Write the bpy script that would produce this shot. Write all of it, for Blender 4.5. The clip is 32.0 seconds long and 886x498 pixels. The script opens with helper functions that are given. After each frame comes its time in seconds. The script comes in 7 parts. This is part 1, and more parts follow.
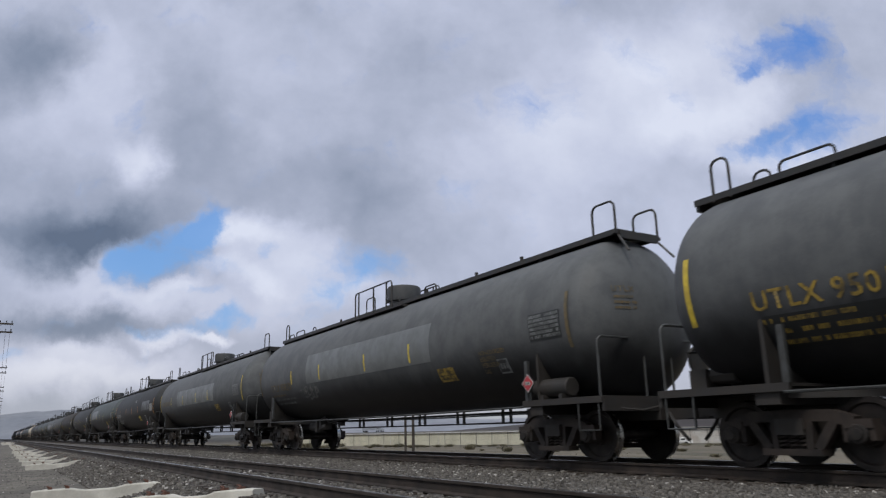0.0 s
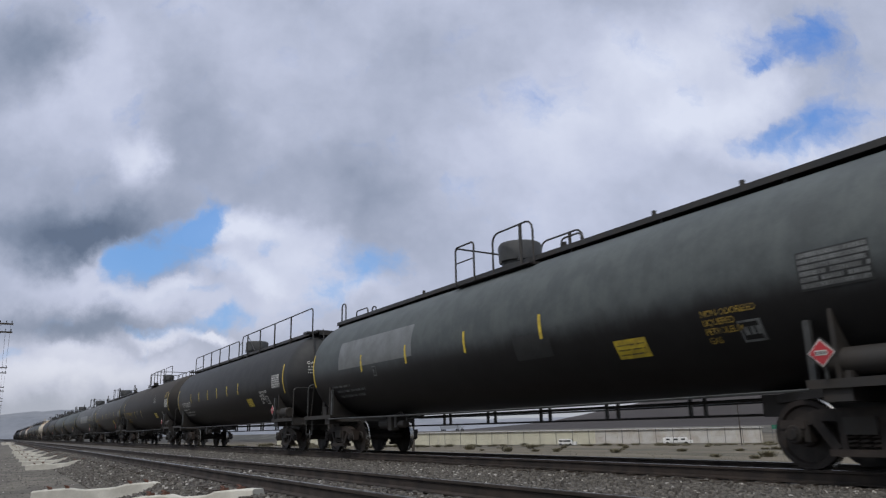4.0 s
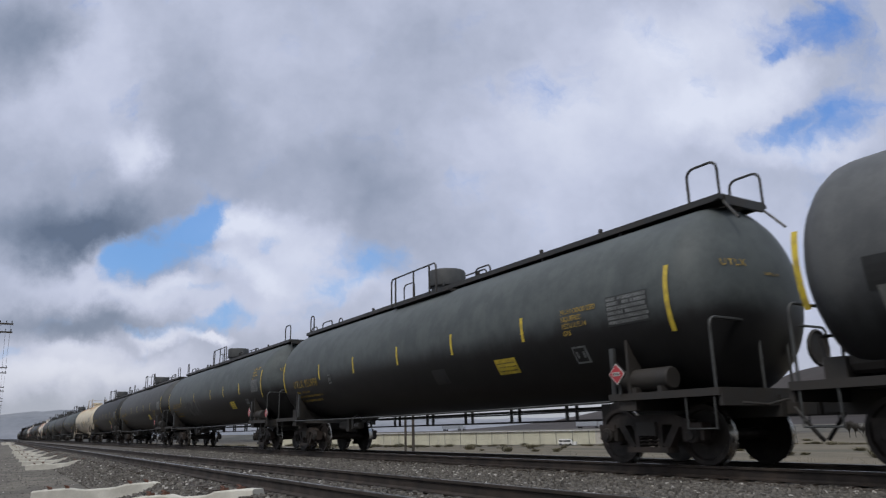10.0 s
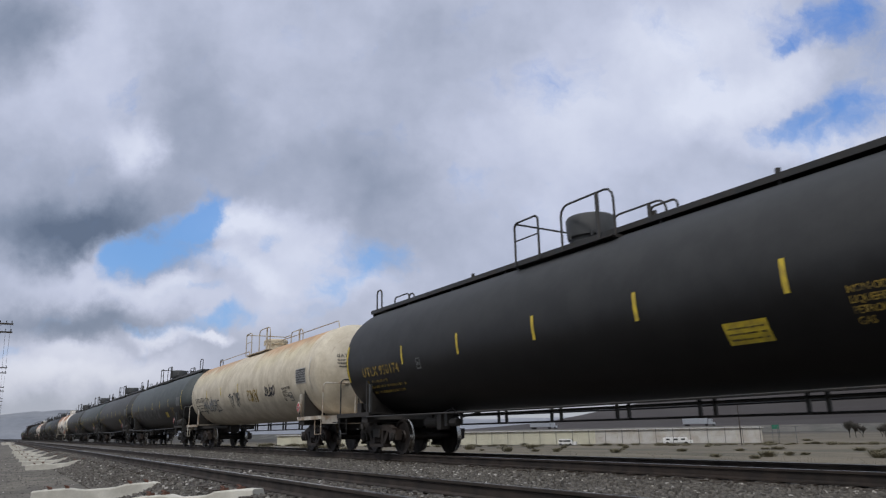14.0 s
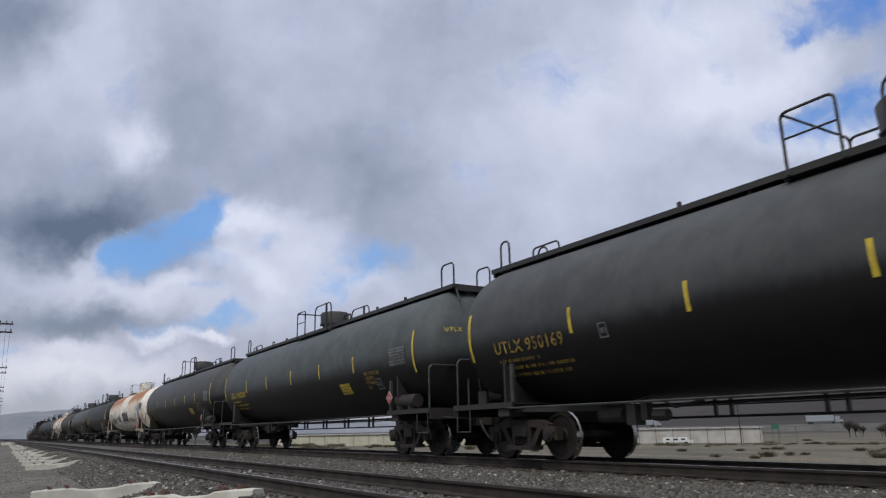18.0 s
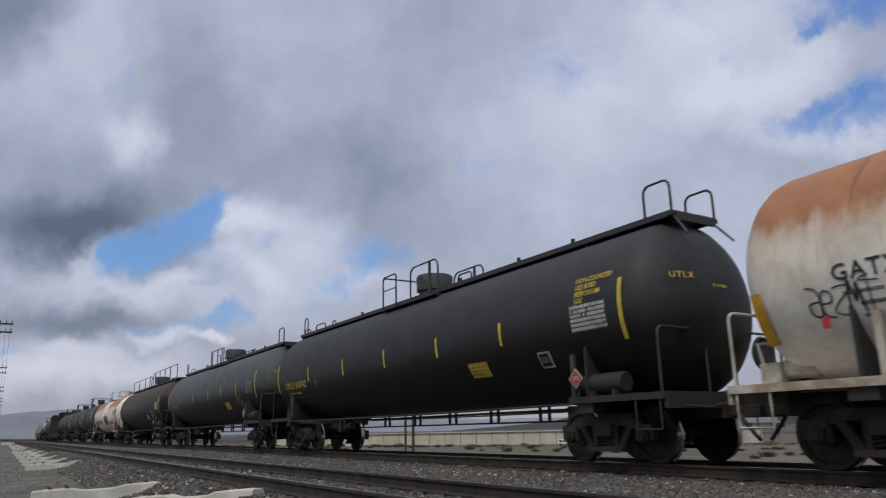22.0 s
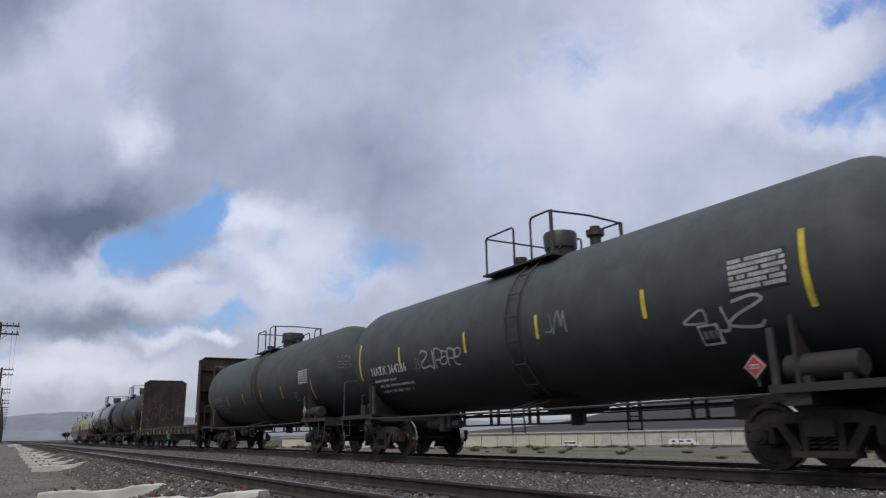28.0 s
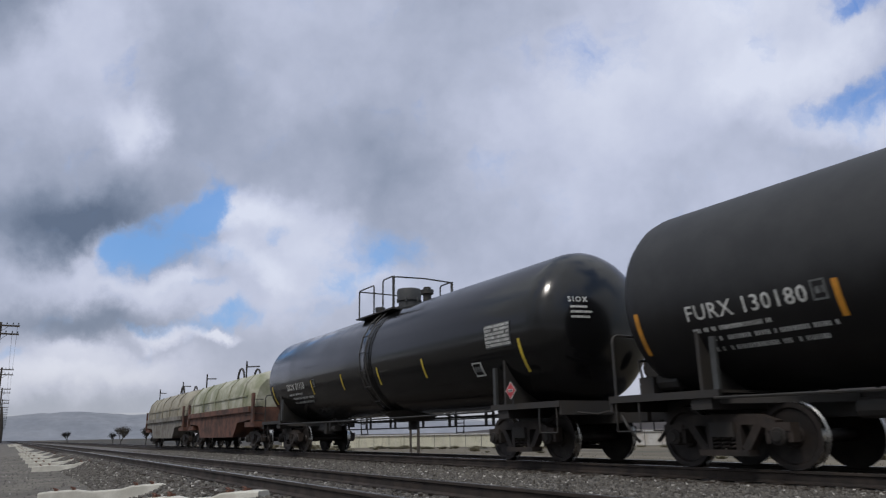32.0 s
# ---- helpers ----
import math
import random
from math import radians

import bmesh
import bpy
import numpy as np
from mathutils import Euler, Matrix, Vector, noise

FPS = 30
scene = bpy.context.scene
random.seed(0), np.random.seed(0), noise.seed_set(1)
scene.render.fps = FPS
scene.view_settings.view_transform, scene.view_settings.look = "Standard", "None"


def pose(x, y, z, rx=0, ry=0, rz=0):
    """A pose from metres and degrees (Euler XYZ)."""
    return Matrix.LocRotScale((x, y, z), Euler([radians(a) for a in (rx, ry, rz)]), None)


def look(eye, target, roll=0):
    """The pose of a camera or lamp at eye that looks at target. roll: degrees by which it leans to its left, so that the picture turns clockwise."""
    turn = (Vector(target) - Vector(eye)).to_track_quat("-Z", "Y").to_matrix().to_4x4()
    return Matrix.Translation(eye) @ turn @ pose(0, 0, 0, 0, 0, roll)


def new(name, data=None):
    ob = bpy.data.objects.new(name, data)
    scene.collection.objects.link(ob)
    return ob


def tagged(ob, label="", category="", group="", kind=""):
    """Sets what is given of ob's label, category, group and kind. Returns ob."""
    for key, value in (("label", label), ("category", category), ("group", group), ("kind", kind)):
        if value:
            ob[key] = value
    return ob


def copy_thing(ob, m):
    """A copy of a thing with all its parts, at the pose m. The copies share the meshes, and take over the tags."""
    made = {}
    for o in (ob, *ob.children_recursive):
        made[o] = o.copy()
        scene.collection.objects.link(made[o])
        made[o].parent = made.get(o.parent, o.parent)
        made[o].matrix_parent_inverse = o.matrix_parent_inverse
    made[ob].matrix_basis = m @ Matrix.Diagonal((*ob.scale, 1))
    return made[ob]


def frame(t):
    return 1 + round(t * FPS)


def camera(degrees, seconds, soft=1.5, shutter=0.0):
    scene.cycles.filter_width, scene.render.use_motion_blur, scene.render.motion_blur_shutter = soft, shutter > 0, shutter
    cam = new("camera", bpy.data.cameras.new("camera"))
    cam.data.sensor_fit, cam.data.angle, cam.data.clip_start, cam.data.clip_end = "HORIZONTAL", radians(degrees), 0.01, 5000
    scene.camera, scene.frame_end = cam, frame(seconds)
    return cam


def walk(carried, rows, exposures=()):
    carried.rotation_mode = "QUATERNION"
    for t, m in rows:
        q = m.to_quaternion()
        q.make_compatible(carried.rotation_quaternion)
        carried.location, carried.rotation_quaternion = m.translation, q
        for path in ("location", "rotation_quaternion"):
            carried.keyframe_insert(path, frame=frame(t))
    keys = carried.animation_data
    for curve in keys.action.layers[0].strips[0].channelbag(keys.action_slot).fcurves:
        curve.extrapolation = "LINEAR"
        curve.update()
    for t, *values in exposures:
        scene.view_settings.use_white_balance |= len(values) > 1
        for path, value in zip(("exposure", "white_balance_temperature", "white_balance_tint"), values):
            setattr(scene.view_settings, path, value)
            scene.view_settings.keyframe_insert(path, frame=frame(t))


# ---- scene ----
# One straight double track along x; the train runs on the far track towards +x. Rail tops are z = 0.
cam = camera(64.2, 32.0, 1.25, 0.08)
EYE = Vector((0.0, -10.03, 0.595))
YAW, PITCH, ROLL = 58.33, 14.40, -1.1
SPEED, MID = 16.6, 16.0


def aim(yaw, pitch, roll=ROLL):
    way = Vector((-math.sin(radians(yaw)) * math.cos(radians(pitch)), math.cos(radians(yaw)) * math.cos(radians(pitch)), math.sin(radians(pitch))))
    return look(EYE, EYE + way, roll)


# the tripod is nudged a little between 22.8 and 23.8 s
walk(cam, [(0.0, aim(YAW, PITCH)), (22.6, aim(YAW, PITCH)), (23.0, aim(YAW + 0.08, PITCH + 0.05)), (23.5, aim(YAW + 0.35, PITCH + 0.16)),
           (23.9, aim(YAW + 0.40, PITCH + 0.14)), (32.0, aim(YAW + 0.40, PITCH + 0.14))], [(0.0, 0.0), (21.1, 0.0), (21.5, -0.15), (21.9, -0.2), (22.15, -0.2), (22.6, 0.0), (30.4, 0.0), (30.85, -0.16), (31.2, -0.16), (31.7, -0.04), (32.0, -0.04)])

# ---- light ----
world = bpy.data.worlds.new("sky")
scene.world = world
world.use_nodes = True
SUN_UP, SUN_TURN = 52.0, 145.0


def nodes_of(tree):
    tree.nodes.clear()

    def node(kind, **inputs):
        n = tree.nodes.new(kind)
        for key, value in inputs.items():
            if key[0] == "_":
                setattr_plain(n, key[1:], value)
                continue
            slot = n.inputs[int(key[1:])] if key[0] == "i" and key[1:].isdigit() else n.inputs[key.replace("_", " ")]
            if isinstance(value, bpy.types.NodeSocket):
                tree.links.new(value, slot)
            else:
                slot.default_value = value
        return n
    return node


def setattr_plain(n, key, value):
    if key == "operation":
        n.operation = value
    elif key == "blend_type":
        n.blend_type = value
    elif key == "data_type":
        n.data_type = value
    elif key == "interpolation_type":
        n.interpolation_type = value
    elif key == "vector_type":
        n.vector_type = value
    elif key == "sky_type":
        n.sky_type = value


def math_node(node, op, a, b=0.0, c=0.0):
    return node("ShaderNodeMath", _operation=op, i0=a, i1=b, i2=c).outputs[0]


def mix_colour(node, fac, a, b, how="MIX"):
    n = node("ShaderNodeMix", _data_type="RGBA", _blend_type=how, i0=fac, i6=a, i7=b)
    return n.outputs[2]


def ranged(node, value, lo, hi, to_lo=0.0, to_hi=1.0, smooth=True):
    n = node("ShaderNodeMapRange", _interpolation_type="SMOOTHSTEP" if smooth else "LINEAR", i0=value, i1=lo, i2=hi, i3=to_lo, i4=to_hi)
    return n.outputs[0]


def make_world():
    node = nodes_of(world.node_tree)
    sky = node("ShaderNodeTexSky", _sky_type="NISHITA")
    sky.sun_disc, sky.sun_elevation, sky.sun_rotation = False, radians(SUN_UP), radians(SUN_TURN)
    blue = mix_colour(node, 1.0, sky.outputs[0], (0.11, 0.11, 0.11, 1), "MULTIPLY")
    where = node("ShaderNodeTexCoord").outputs["Generated"]
    clouds = node("ShaderNodeTexNoise", Vector=where, Scale=3.0, Detail=6.0, Roughness=0.55).outputs[0]
    fac = ranged(node, clouds, 0.36, 0.52)
    grey = mix_colour(node, ranged(node, clouds, 0.4, 0.7), (0.62, 0.65, 0.70, 1), (0.36, 0.39, 0.43, 1))
    # an overcast sky is brightest overhead
    up = node("ShaderNodeSeparateXYZ", Vector=where).outputs[2]
    out = node("ShaderNodeBackground", Color=mix_colour(node, ranged(node, up, 0.036, 0.075), (1.30, 1.36, 1.50, 1), mix_colour(node, fac, blue, grey)), Strength=ranged(node, up, 0.0, 0.9, 0.30, 1.9, False))
    node("ShaderNodeOutputWorld", Surface=out.outputs[0])


make_world()
sun = new("sun", bpy.data.lights.new("sun", "SUN"))
sun.data.energy, sun.data.angle, sun.data.color = 1.5, radians(10), (1.0, 0.95, 0.88)
a, e = radians(SUN_TURN), radians(SUN_UP)
sun.matrix_world = look((0, 0, 50), Vector((0, 0, 50)) - Vector((math.sin(a) * math.cos(e), math.cos(a) * math.cos(e), math.sin(e))))

# ---- materials ----
MATS = {}


def surface(name, col, col2=None, scale=3.0, rough=0.6, metal=0.0, bump=0.15, grain=40.0, streak=0.0, amount=1.0, spec=0.5):
    """A worn surface: two colours mixed by broad noise, fine grain in colour and relief, and optional streaks that run down."""
    if name in MATS:
        return MATS[name]
    m = bpy.data.materials.new(name)
    m.use_nodes = True
    node = nodes_of(m.node_tree)
    col2 = col2 or tuple(c * 0.6 for c in col)
    where = node("ShaderNodeTexCoord").outputs["Object"]
    broad = node("ShaderNodeTexNoise", Vector=where, Scale=scale, Detail=5.0, Roughness=0.6).outputs[0]
    fine = node("ShaderNodeTexNoise", Vector=where, Scale=grain, Detail=3.0, Roughness=0.6).outputs[0]
    fac = ranged(node, broad, 0.35, 0.68, 0.0, amount)
    if streak:
        run = node("ShaderNodeMapping", Vector=where, Scale=(5.0, 0.5, 0.35)).outputs[0]
        lines = node("ShaderNodeTexNoise", Vector=run, Scale=1.6, Detail=4.0, Roughness=0.6).outputs[0]
        fac = math_node(node, "MAXIMUM", fac, ranged(node, lines, 0.48, 0.72, 0.0, streak))
    c = mix_colour(node, fac, (*col, 1), (*col2, 1))
    c = mix_colour(node, 1.0, c, mix_colour(node, fine, (0.78, 0.78, 0.78, 1), (1.2, 1.2, 1.2, 1)), "MULTIPLY")
    r = ranged(node, broad, 0.3, 0.7, rough - 0.08, min(1.0, rough + 0.1))
    b = node("ShaderNodeBump", Strength=bump, Distance=0.01, Height=fine)
    s = node("ShaderNodeBsdfPrincipled", Base_Color=c, Roughness=r, Metallic=metal, Specular_IOR_Level=spec, Normal=b.outputs[0])
    node("ShaderNodeOutputMaterial", Surface=s.outputs[0])
    MATS[name] = m
    return m


def graded_tank(name, low, high_col, level=2.45, soft=0.75, rough=0.42, wobble=0.8):
    """Dark tank paint, darker low on the flank and paler above, along a ragged edge."""
    m = bpy.data.materials.new(name)
    m.use_nodes = True
    node = nodes_of(m.node_tree)
    where = node("ShaderNodeTexCoord").outputs["Object"]
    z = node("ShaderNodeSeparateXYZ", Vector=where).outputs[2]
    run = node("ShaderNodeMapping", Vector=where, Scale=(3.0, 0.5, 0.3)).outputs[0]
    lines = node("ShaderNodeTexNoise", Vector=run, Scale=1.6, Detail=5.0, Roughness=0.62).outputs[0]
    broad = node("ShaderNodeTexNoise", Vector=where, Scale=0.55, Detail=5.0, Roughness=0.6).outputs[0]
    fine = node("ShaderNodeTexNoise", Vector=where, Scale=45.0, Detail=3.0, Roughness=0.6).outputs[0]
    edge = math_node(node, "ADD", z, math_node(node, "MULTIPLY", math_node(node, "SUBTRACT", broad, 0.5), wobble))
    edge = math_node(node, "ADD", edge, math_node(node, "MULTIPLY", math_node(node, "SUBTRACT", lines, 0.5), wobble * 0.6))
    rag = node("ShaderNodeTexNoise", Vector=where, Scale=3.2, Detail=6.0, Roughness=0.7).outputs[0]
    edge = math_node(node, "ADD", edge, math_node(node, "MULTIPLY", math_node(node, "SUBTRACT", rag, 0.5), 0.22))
    # colour goes from dark to pale by height; noise makes the edge ragged
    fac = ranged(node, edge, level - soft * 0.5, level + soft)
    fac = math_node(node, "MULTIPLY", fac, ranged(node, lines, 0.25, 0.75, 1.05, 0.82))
    c = mix_colour(node, fac, (*low, 1), (*high_col, 1))
    blotch = node("ShaderNodeTexNoise", Vector=where, Scale=1.7, Detail=6.0, Roughness=0.65).outputs[0]
    c = mix_colour(node, 1.0, c, mix_colour(node, ranged(node, blotch, 0.35, 0.65), (0.80, 0.80, 0.81, 1), (1.12, 1.11, 1.09, 1)), "MULTIPLY")
    c = mix_colour(node, 1.0, c, mix_colour(node, fine, (0.85, 0.85, 0.85, 1), (1.15, 1.15, 1.15, 1)), "MULTIPLY")
    b = node("ShaderNodeBump", Strength=0.03, Distance=0.01, Height=fine)
    r = ranged(node, fac, 0.0, 1.0, rough, min(0.75, rough + 0.22), False)
    s = node("ShaderNodeBsdfPrincipled", Base_Color=c, Roughness=r, Specular_IOR_Level=0.38, Normal=b.outputs[0])
    node("ShaderNodeOutputMaterial", Surface=s.outputs[0])
    return m


def rusty_white(name, col, low, rust, edge, side=0.35):
    """Pale tank paint with a rust cap that runs down from the top, weathered below it."""
    m = bpy.data.materials.new(name)
    m.use_nodes = True
    node = nodes_of(m.node_tree)
    where = node("ShaderNodeTexCoord").outputs["Object"]
    xyz = node("ShaderNodeSeparateXYZ", Vector=where).outputs
    run = node("ShaderNodeMapping", Vector=where, Scale=(1.9, 0.5, 0.35)).outputs[0]
    lines = node("ShaderNodeTexNoise", Vector=run, Scale=1.8, Detail=5.0, Roughness=0.65).outputs[0]
    broad = node("ShaderNodeTexNoise", Vector=where, Scale=0.9, Detail=6.0, Roughness=0.6).outputs[0]
    fine = node("ShaderNodeTexNoise", Vector=where, Scale=30.0, Detail=4.0, Roughness=0.6).outputs[0]
    drop = math_node(node, "MULTIPLY_ADD", lines, 0.75, math_node(node, "MULTIPLY", broad, 0.95))
    high = math_node(node, "ADD", xyz[2], drop)
    cap = ranged(node, high, edge, edge + 0.6)
    middle = ranged(node, math_node(node, "ABSOLUTE", math_node(node, "ADD", xyz[0], 0.3)), 1.5, 2.3)
    ends = ranged(node, math_node(node, "ABSOLUTE", math_node(node, "ADD", xyz[0], 0.4)), 8.1, 8.5, 1.0, 0.0)
    cap = math_node(node, "MULTIPLY", cap, math_node(node, "MULTIPLY", math_node(node, "MAXIMUM", middle, 0.12), ends))
    weather = ranged(node, lines, 0.5, 0.7, 0.0, side)
    c = mix_colour(node, weather, (*col, 1), (*low, 1))
    c = mix_colour(node, ranged(node, broad, 0.45, 0.75, 0.0, 0.5), c, (*low, 1))
    tint = math_node(node, "MULTIPLY", ranged(node, high, edge - 0.6, edge + 0.1, 0.0, 0.38), math_node(node, "MULTIPLY", ends, math_node(node, "MAXIMUM", middle, 0.3)))
    c = mix_colour(node, tint, c, (rust[0] * 1.65, rust[1] * 2.4, rust[2] * 2.6, 1))
    c = mix_colour(node, cap, c, mix_colour(node, broad, (*rust, 1), tuple(x * 1.5 for x in rust) + (1,)))
    thin = node("ShaderNodeMapping", Vector=where, Scale=(9.0, 0.5, 0.5)).outputs[0]
    runs = node("ShaderNodeTexNoise", Vector=thin, Scale=1.3, Detail=3.0, Roughness=0.5).outputs[0]
    c = mix_colour(node, math_node(node, "MULTIPLY", ranged(node, runs, 0.62, 0.70, 0.0, 0.7), ranged(node, high, edge - 0.9, edge - 0.1)), c, (rust[0] * 0.7, rust[1] * 0.6, rust[2] * 0.55, 1))
    grime = node("ShaderNodeTexNoise", Vector=where, Scale=1.4, Detail=7.0, Roughness=0.68).outputs[0]
    c = mix_colour(node, 1.0, c, mix_colour(node, ranged(node, grime, 0.38, 0.62), (0.84, 0.82, 0.79, 1), (1.04, 1.04, 1.04, 1)), "MULTIPLY")
    c = mix_colour(node, 1.0, c, mix_colour(node, fine, (0.86, 0.86, 0.86, 1), (1.1, 1.1, 1.1, 1)), "MULTIPLY")
    b = node("ShaderNodeBump", Strength=0.1, Distance=0.01, Height=fine)
    s = node("ShaderNodeBsdfPrincipled", Base_Color=c, Roughness=0.6, Normal=b.outputs[0])
    node("ShaderNodeOutputMaterial", Surface=s.outputs[0])
    return m


GREY_GREEN = graded_tank("dusty grey green tank paint", (0.0130, 0.0128, 0.0138), (0.076, 0.088, 0.091), 2.26, 0.34, 0.42, 0.5)
GREY = graded_tank("dusty grey tank paint", (0.019, 0.0195, 0.021), (0.100, 0.105, 0.110), 1.85, 0.6)
CHARCOAL = graded_tank("dusty charcoal tank paint", (0.0112, 0.0108, 0.0116), (0.064, 0.067, 0.070), 2.34, 0.28, 0.42, 0.42)
BLACK = graded_tank("dusty black tank paint", (0.0110, 0.0105, 0.0112), (0.029, 0.030, 0.032), 2.3, 0.5)
SLATE = graded_tank("dull slate green tank paint", (0.018, 0.021, 0.022), (0.058, 0.067, 0.071), 1.9, 1.3, 0.5)
GLOSS_BLACK = surface("fresh black tank paint", (0.006, 0.006, 0.0065), (0.005, 0.005, 0.005), 0.8, 0.16, bump=0.0)
BROWN = graded_tank("brown stained tank paint", (0.010, 0.0085, 0.0075), (0.066, 0.047, 0.035), 3.02, 0.10, 0.5, 0.08)
BROWN_BLACK = graded_tank("matt brown black tank paint", (0.0085, 0.0075, 0.0070), (0.040, 0.035, 0.031), 2.6, 1.2, 0.55)
CREAM = rusty_white("cream tank paint with rust", (0.62, 0.56, 0.45), (0.46, 0.40, 0.30), (0.36, 0.22, 0.12), 4.25, 0.6)
WHITE = rusty_white("white tank paint with rust", (0.86, 0.83, 0.76), (0.60, 0.53, 0.42), (0.30, 0.125, 0.052), 3.66)
STEEL_DARK = surface("sooty steel", (0.023, 0.021, 0.020), (0.032, 0.027, 0.023), 2.0, 0.7, bump=0.2)
TRUCK = surface("rusty cast steel", (0.034, 0.024, 0.019), (0.014, 0.012, 0.011), 2.5, 0.75, bump=0.3)
WHEEL = surface("dusty wheel steel", (0.028, 0.021, 0.018), (0.016, 0.013, 0.012), 4.0, 0.6, metal=0.3)
TREAD = surface("polished wheel tread", (0.45, 0.44, 0.42), (0.30, 0.29, 0.28), 6.0, 0.25, metal=1.0, bump=0.02)
PIPE = surface("painted grey pipe", (0.055, 0.058, 0.058), (0.032, 0.032, 0.031), 3.0, 0.5)
DOME_WHITE = surface("chalky white dome paint", (0.74, 0.73, 0.70), (0.45, 0.41, 0.34), 3.0, 0.6)
PIPE_WHITE = surface("white painted pipe", (0.55, 0.52, 0.46), (0.30, 0.22, 0.15), 3.0, 0.6)
BLACK_PIPE = surface("black painted pipe", (0.022, 0.022, 0.022), (0.035, 0.030, 0.026), 3.0, 0.5)
YELLOW = surface("yellow reflective strip", (0.66, 0.50, 0.045), (0.44, 0.32, 0.05), 8.0, 0.5, bump=0.02)
YELLOW_DULL = surface("faded yellow stencil", (0.40, 0.27, 0.045), (0.10, 0.075, 0.035), 9.0, 0.65, bump=0.02)
ORANGE = surface("orange reflector", (0.62, 0.27, 0.03), (0.42, 0.19, 0.03), 6.0, 0.5)
ORANGE_YELLOW = surface("amber reflective strip", (0.66, 0.38, 0.02), (0.50, 0.28, 0.03), 6.0, 0.5, bump=0.02)
PANEL_PALE = surface("pale grey panel field", (0.46, 0.46, 0.45), (0.36, 0.36, 0.35), 2.0, 0.5, bump=0.02)
WHITE_MARK = surface("white stencil paint", (0.62, 0.62, 0.60), (0.40, 0.40, 0.38), 6.0, 0.6, bump=0.02)
GREY_MARK = surface("faded white stencil paint", (0.20, 0.21, 0.21), (0.11, 0.115, 0.115), 5.0, 0.6, bump=0.02)
BLACK_MARK = surface("black stencil paint", (0.02, 0.02, 0.022), (0.06, 0.06, 0.06), 5.0, 0.6, bump=0.02)
PATCH = surface("dark repaint patch", (0.026, 0.028, 0.029), (0.018, 0.018, 0.019), 2.0, 0.42, bump=0.02)
PATCH_GREY = surface("grey repaint patch", (0.142, 0.151, 0.152), (0.120, 0.127, 0.128), 2.0, 0.45, bump=0.02)
PATCH_MID = surface("dull grey repaint patch", (0.085, 0.089, 0.092), (0.068, 0.071, 0.073), 2.0, 0.5, bump=0.02)
RED = surface("red placard", (0.45, 0.03, 0.04), (0.34, 0.04, 0.05), 8.0, 0.45, bump=0.02)
SPRAY_DARK = surface("dark spray paint", (0.02, 0.022, 0.03), (0.05, 0.05, 0.07), 3.0, 0.5)
SPRAY_PINK = surface("pink spray paint", (0.36, 0.20, 0.24), (0.20, 0.14, 0.22), 3.0, 0.5)
RUST = surface("rusty bulkhead steel", (0.048, 0.028, 0.021), (0.021, 0.016, 0.014), 1.2, 0.8, streak=0.8, bump=0.2)
DECK = surface("mossy olive deck steel", (0.053, 0.053, 0.034), (0.043, 0.028, 0.017), 1.8, 0.8, streak=0.5)
GREEN = surface("bright green paint", (0.035, 0.125, 0.065), (0.04, 0.065, 0.04), 2.0, 0.6)
COVER_GREEN = surface("scuffed green coil cover", (0.19, 0.20, 0.12), (0.42, 0.41, 0.34), 1.1, 0.7, streak=0.6)
COVER_GREY = surface("dirty pale coil cover", (0.30, 0.28, 0.22), (0.20, 0.18, 0.14), 1.1, 0.75, streak=0.6)
RUST_RED = surface("rust red frame", (0.13, 0.055, 0.035), (0.05, 0.03, 0.025), 1.5, 0.8)
RAIL_SIDE = surface("rusty rail", (0.036, 0.025, 0.019), (0.020, 0.016, 0.014), 3.0, 0.8)
RAIL_TOP = surface("polished rail head", (0.40, 0.39, 0.37), (0.28, 0.27, 0.25), 6.0, 0.3, metal=1.0, bump=0.02)
WOOD = surface("oily timber", (0.060, 0.045, 0.034), (0.030, 0.025, 0.020), 5.0, 0.85, bump=0.4)
POLE_WOOD = surface("weathered pole timber", (0.075, 0.062, 0.050), (0.045, 0.038, 0.032), 4.0, 0.85, bump=0.3)
CONCRETE = surface("pale concrete", (0.56, 0.54, 0.48), (0.42, 0.40, 0.35), 2.5, 0.85, bump=0.2)
SAND = surface("dry pale scrubland", (0.26, 0.225, 0.165), (0.17, 0.155, 0.11), 0.08, 0.95, bump=0.5, grain=2.0)
BALLAST = surface("crushed grey ballast", (0.105, 0.095, 0.084), (0.062, 0.055, 0.048), 1.2, 0.9, bump=1.0, grain=22.0)
BED = surface("oily ballast between the rails", (0.066, 0.053, 0.043), (0.042, 0.034, 0.028), 1.0, 0.9, bump=1.0, grain=22.0)
CREAM_WALL = surface("cream panel wall", (0.55, 0.53, 0.42), (0.46, 0.44, 0.35), 0.4, 0.8)
PALE_WALL = surface("pale grey sheet wall", (0.50, 0.49, 0.47), (0.40, 0.36, 0.32), 0.5, 0.7)
FENCE = surface("galvanised fence steel", (0.16, 0.16, 0.155), (0.10, 0.10, 0.095), 5.0, 0.6, metal=0.5)
SAGE = surface("dry sagebrush", (0.135, 0.122, 0.076), (0.17, 0.150, 0.098), 1.0, 0.9)
TREE_DARK = surface("bare winter twigs", (0.050, 0.046, 0.040), (0.085, 0.075, 0.062), 0.4, 0.9)
HILL = surface("brown hillside", (0.088, 0.072, 0.058), (0.112, 0.096, 0.078), 0.01, 0.95, bump=0.0)
# distance haze is mixed into the mountains' pale blue grey
MOUNTAIN = surface("blue grey mountains", (0.47, 0.49, 0.52), (0.58, 0.59, 0.61), 0.004, 0.95, bump=0.0, grain=0.02)
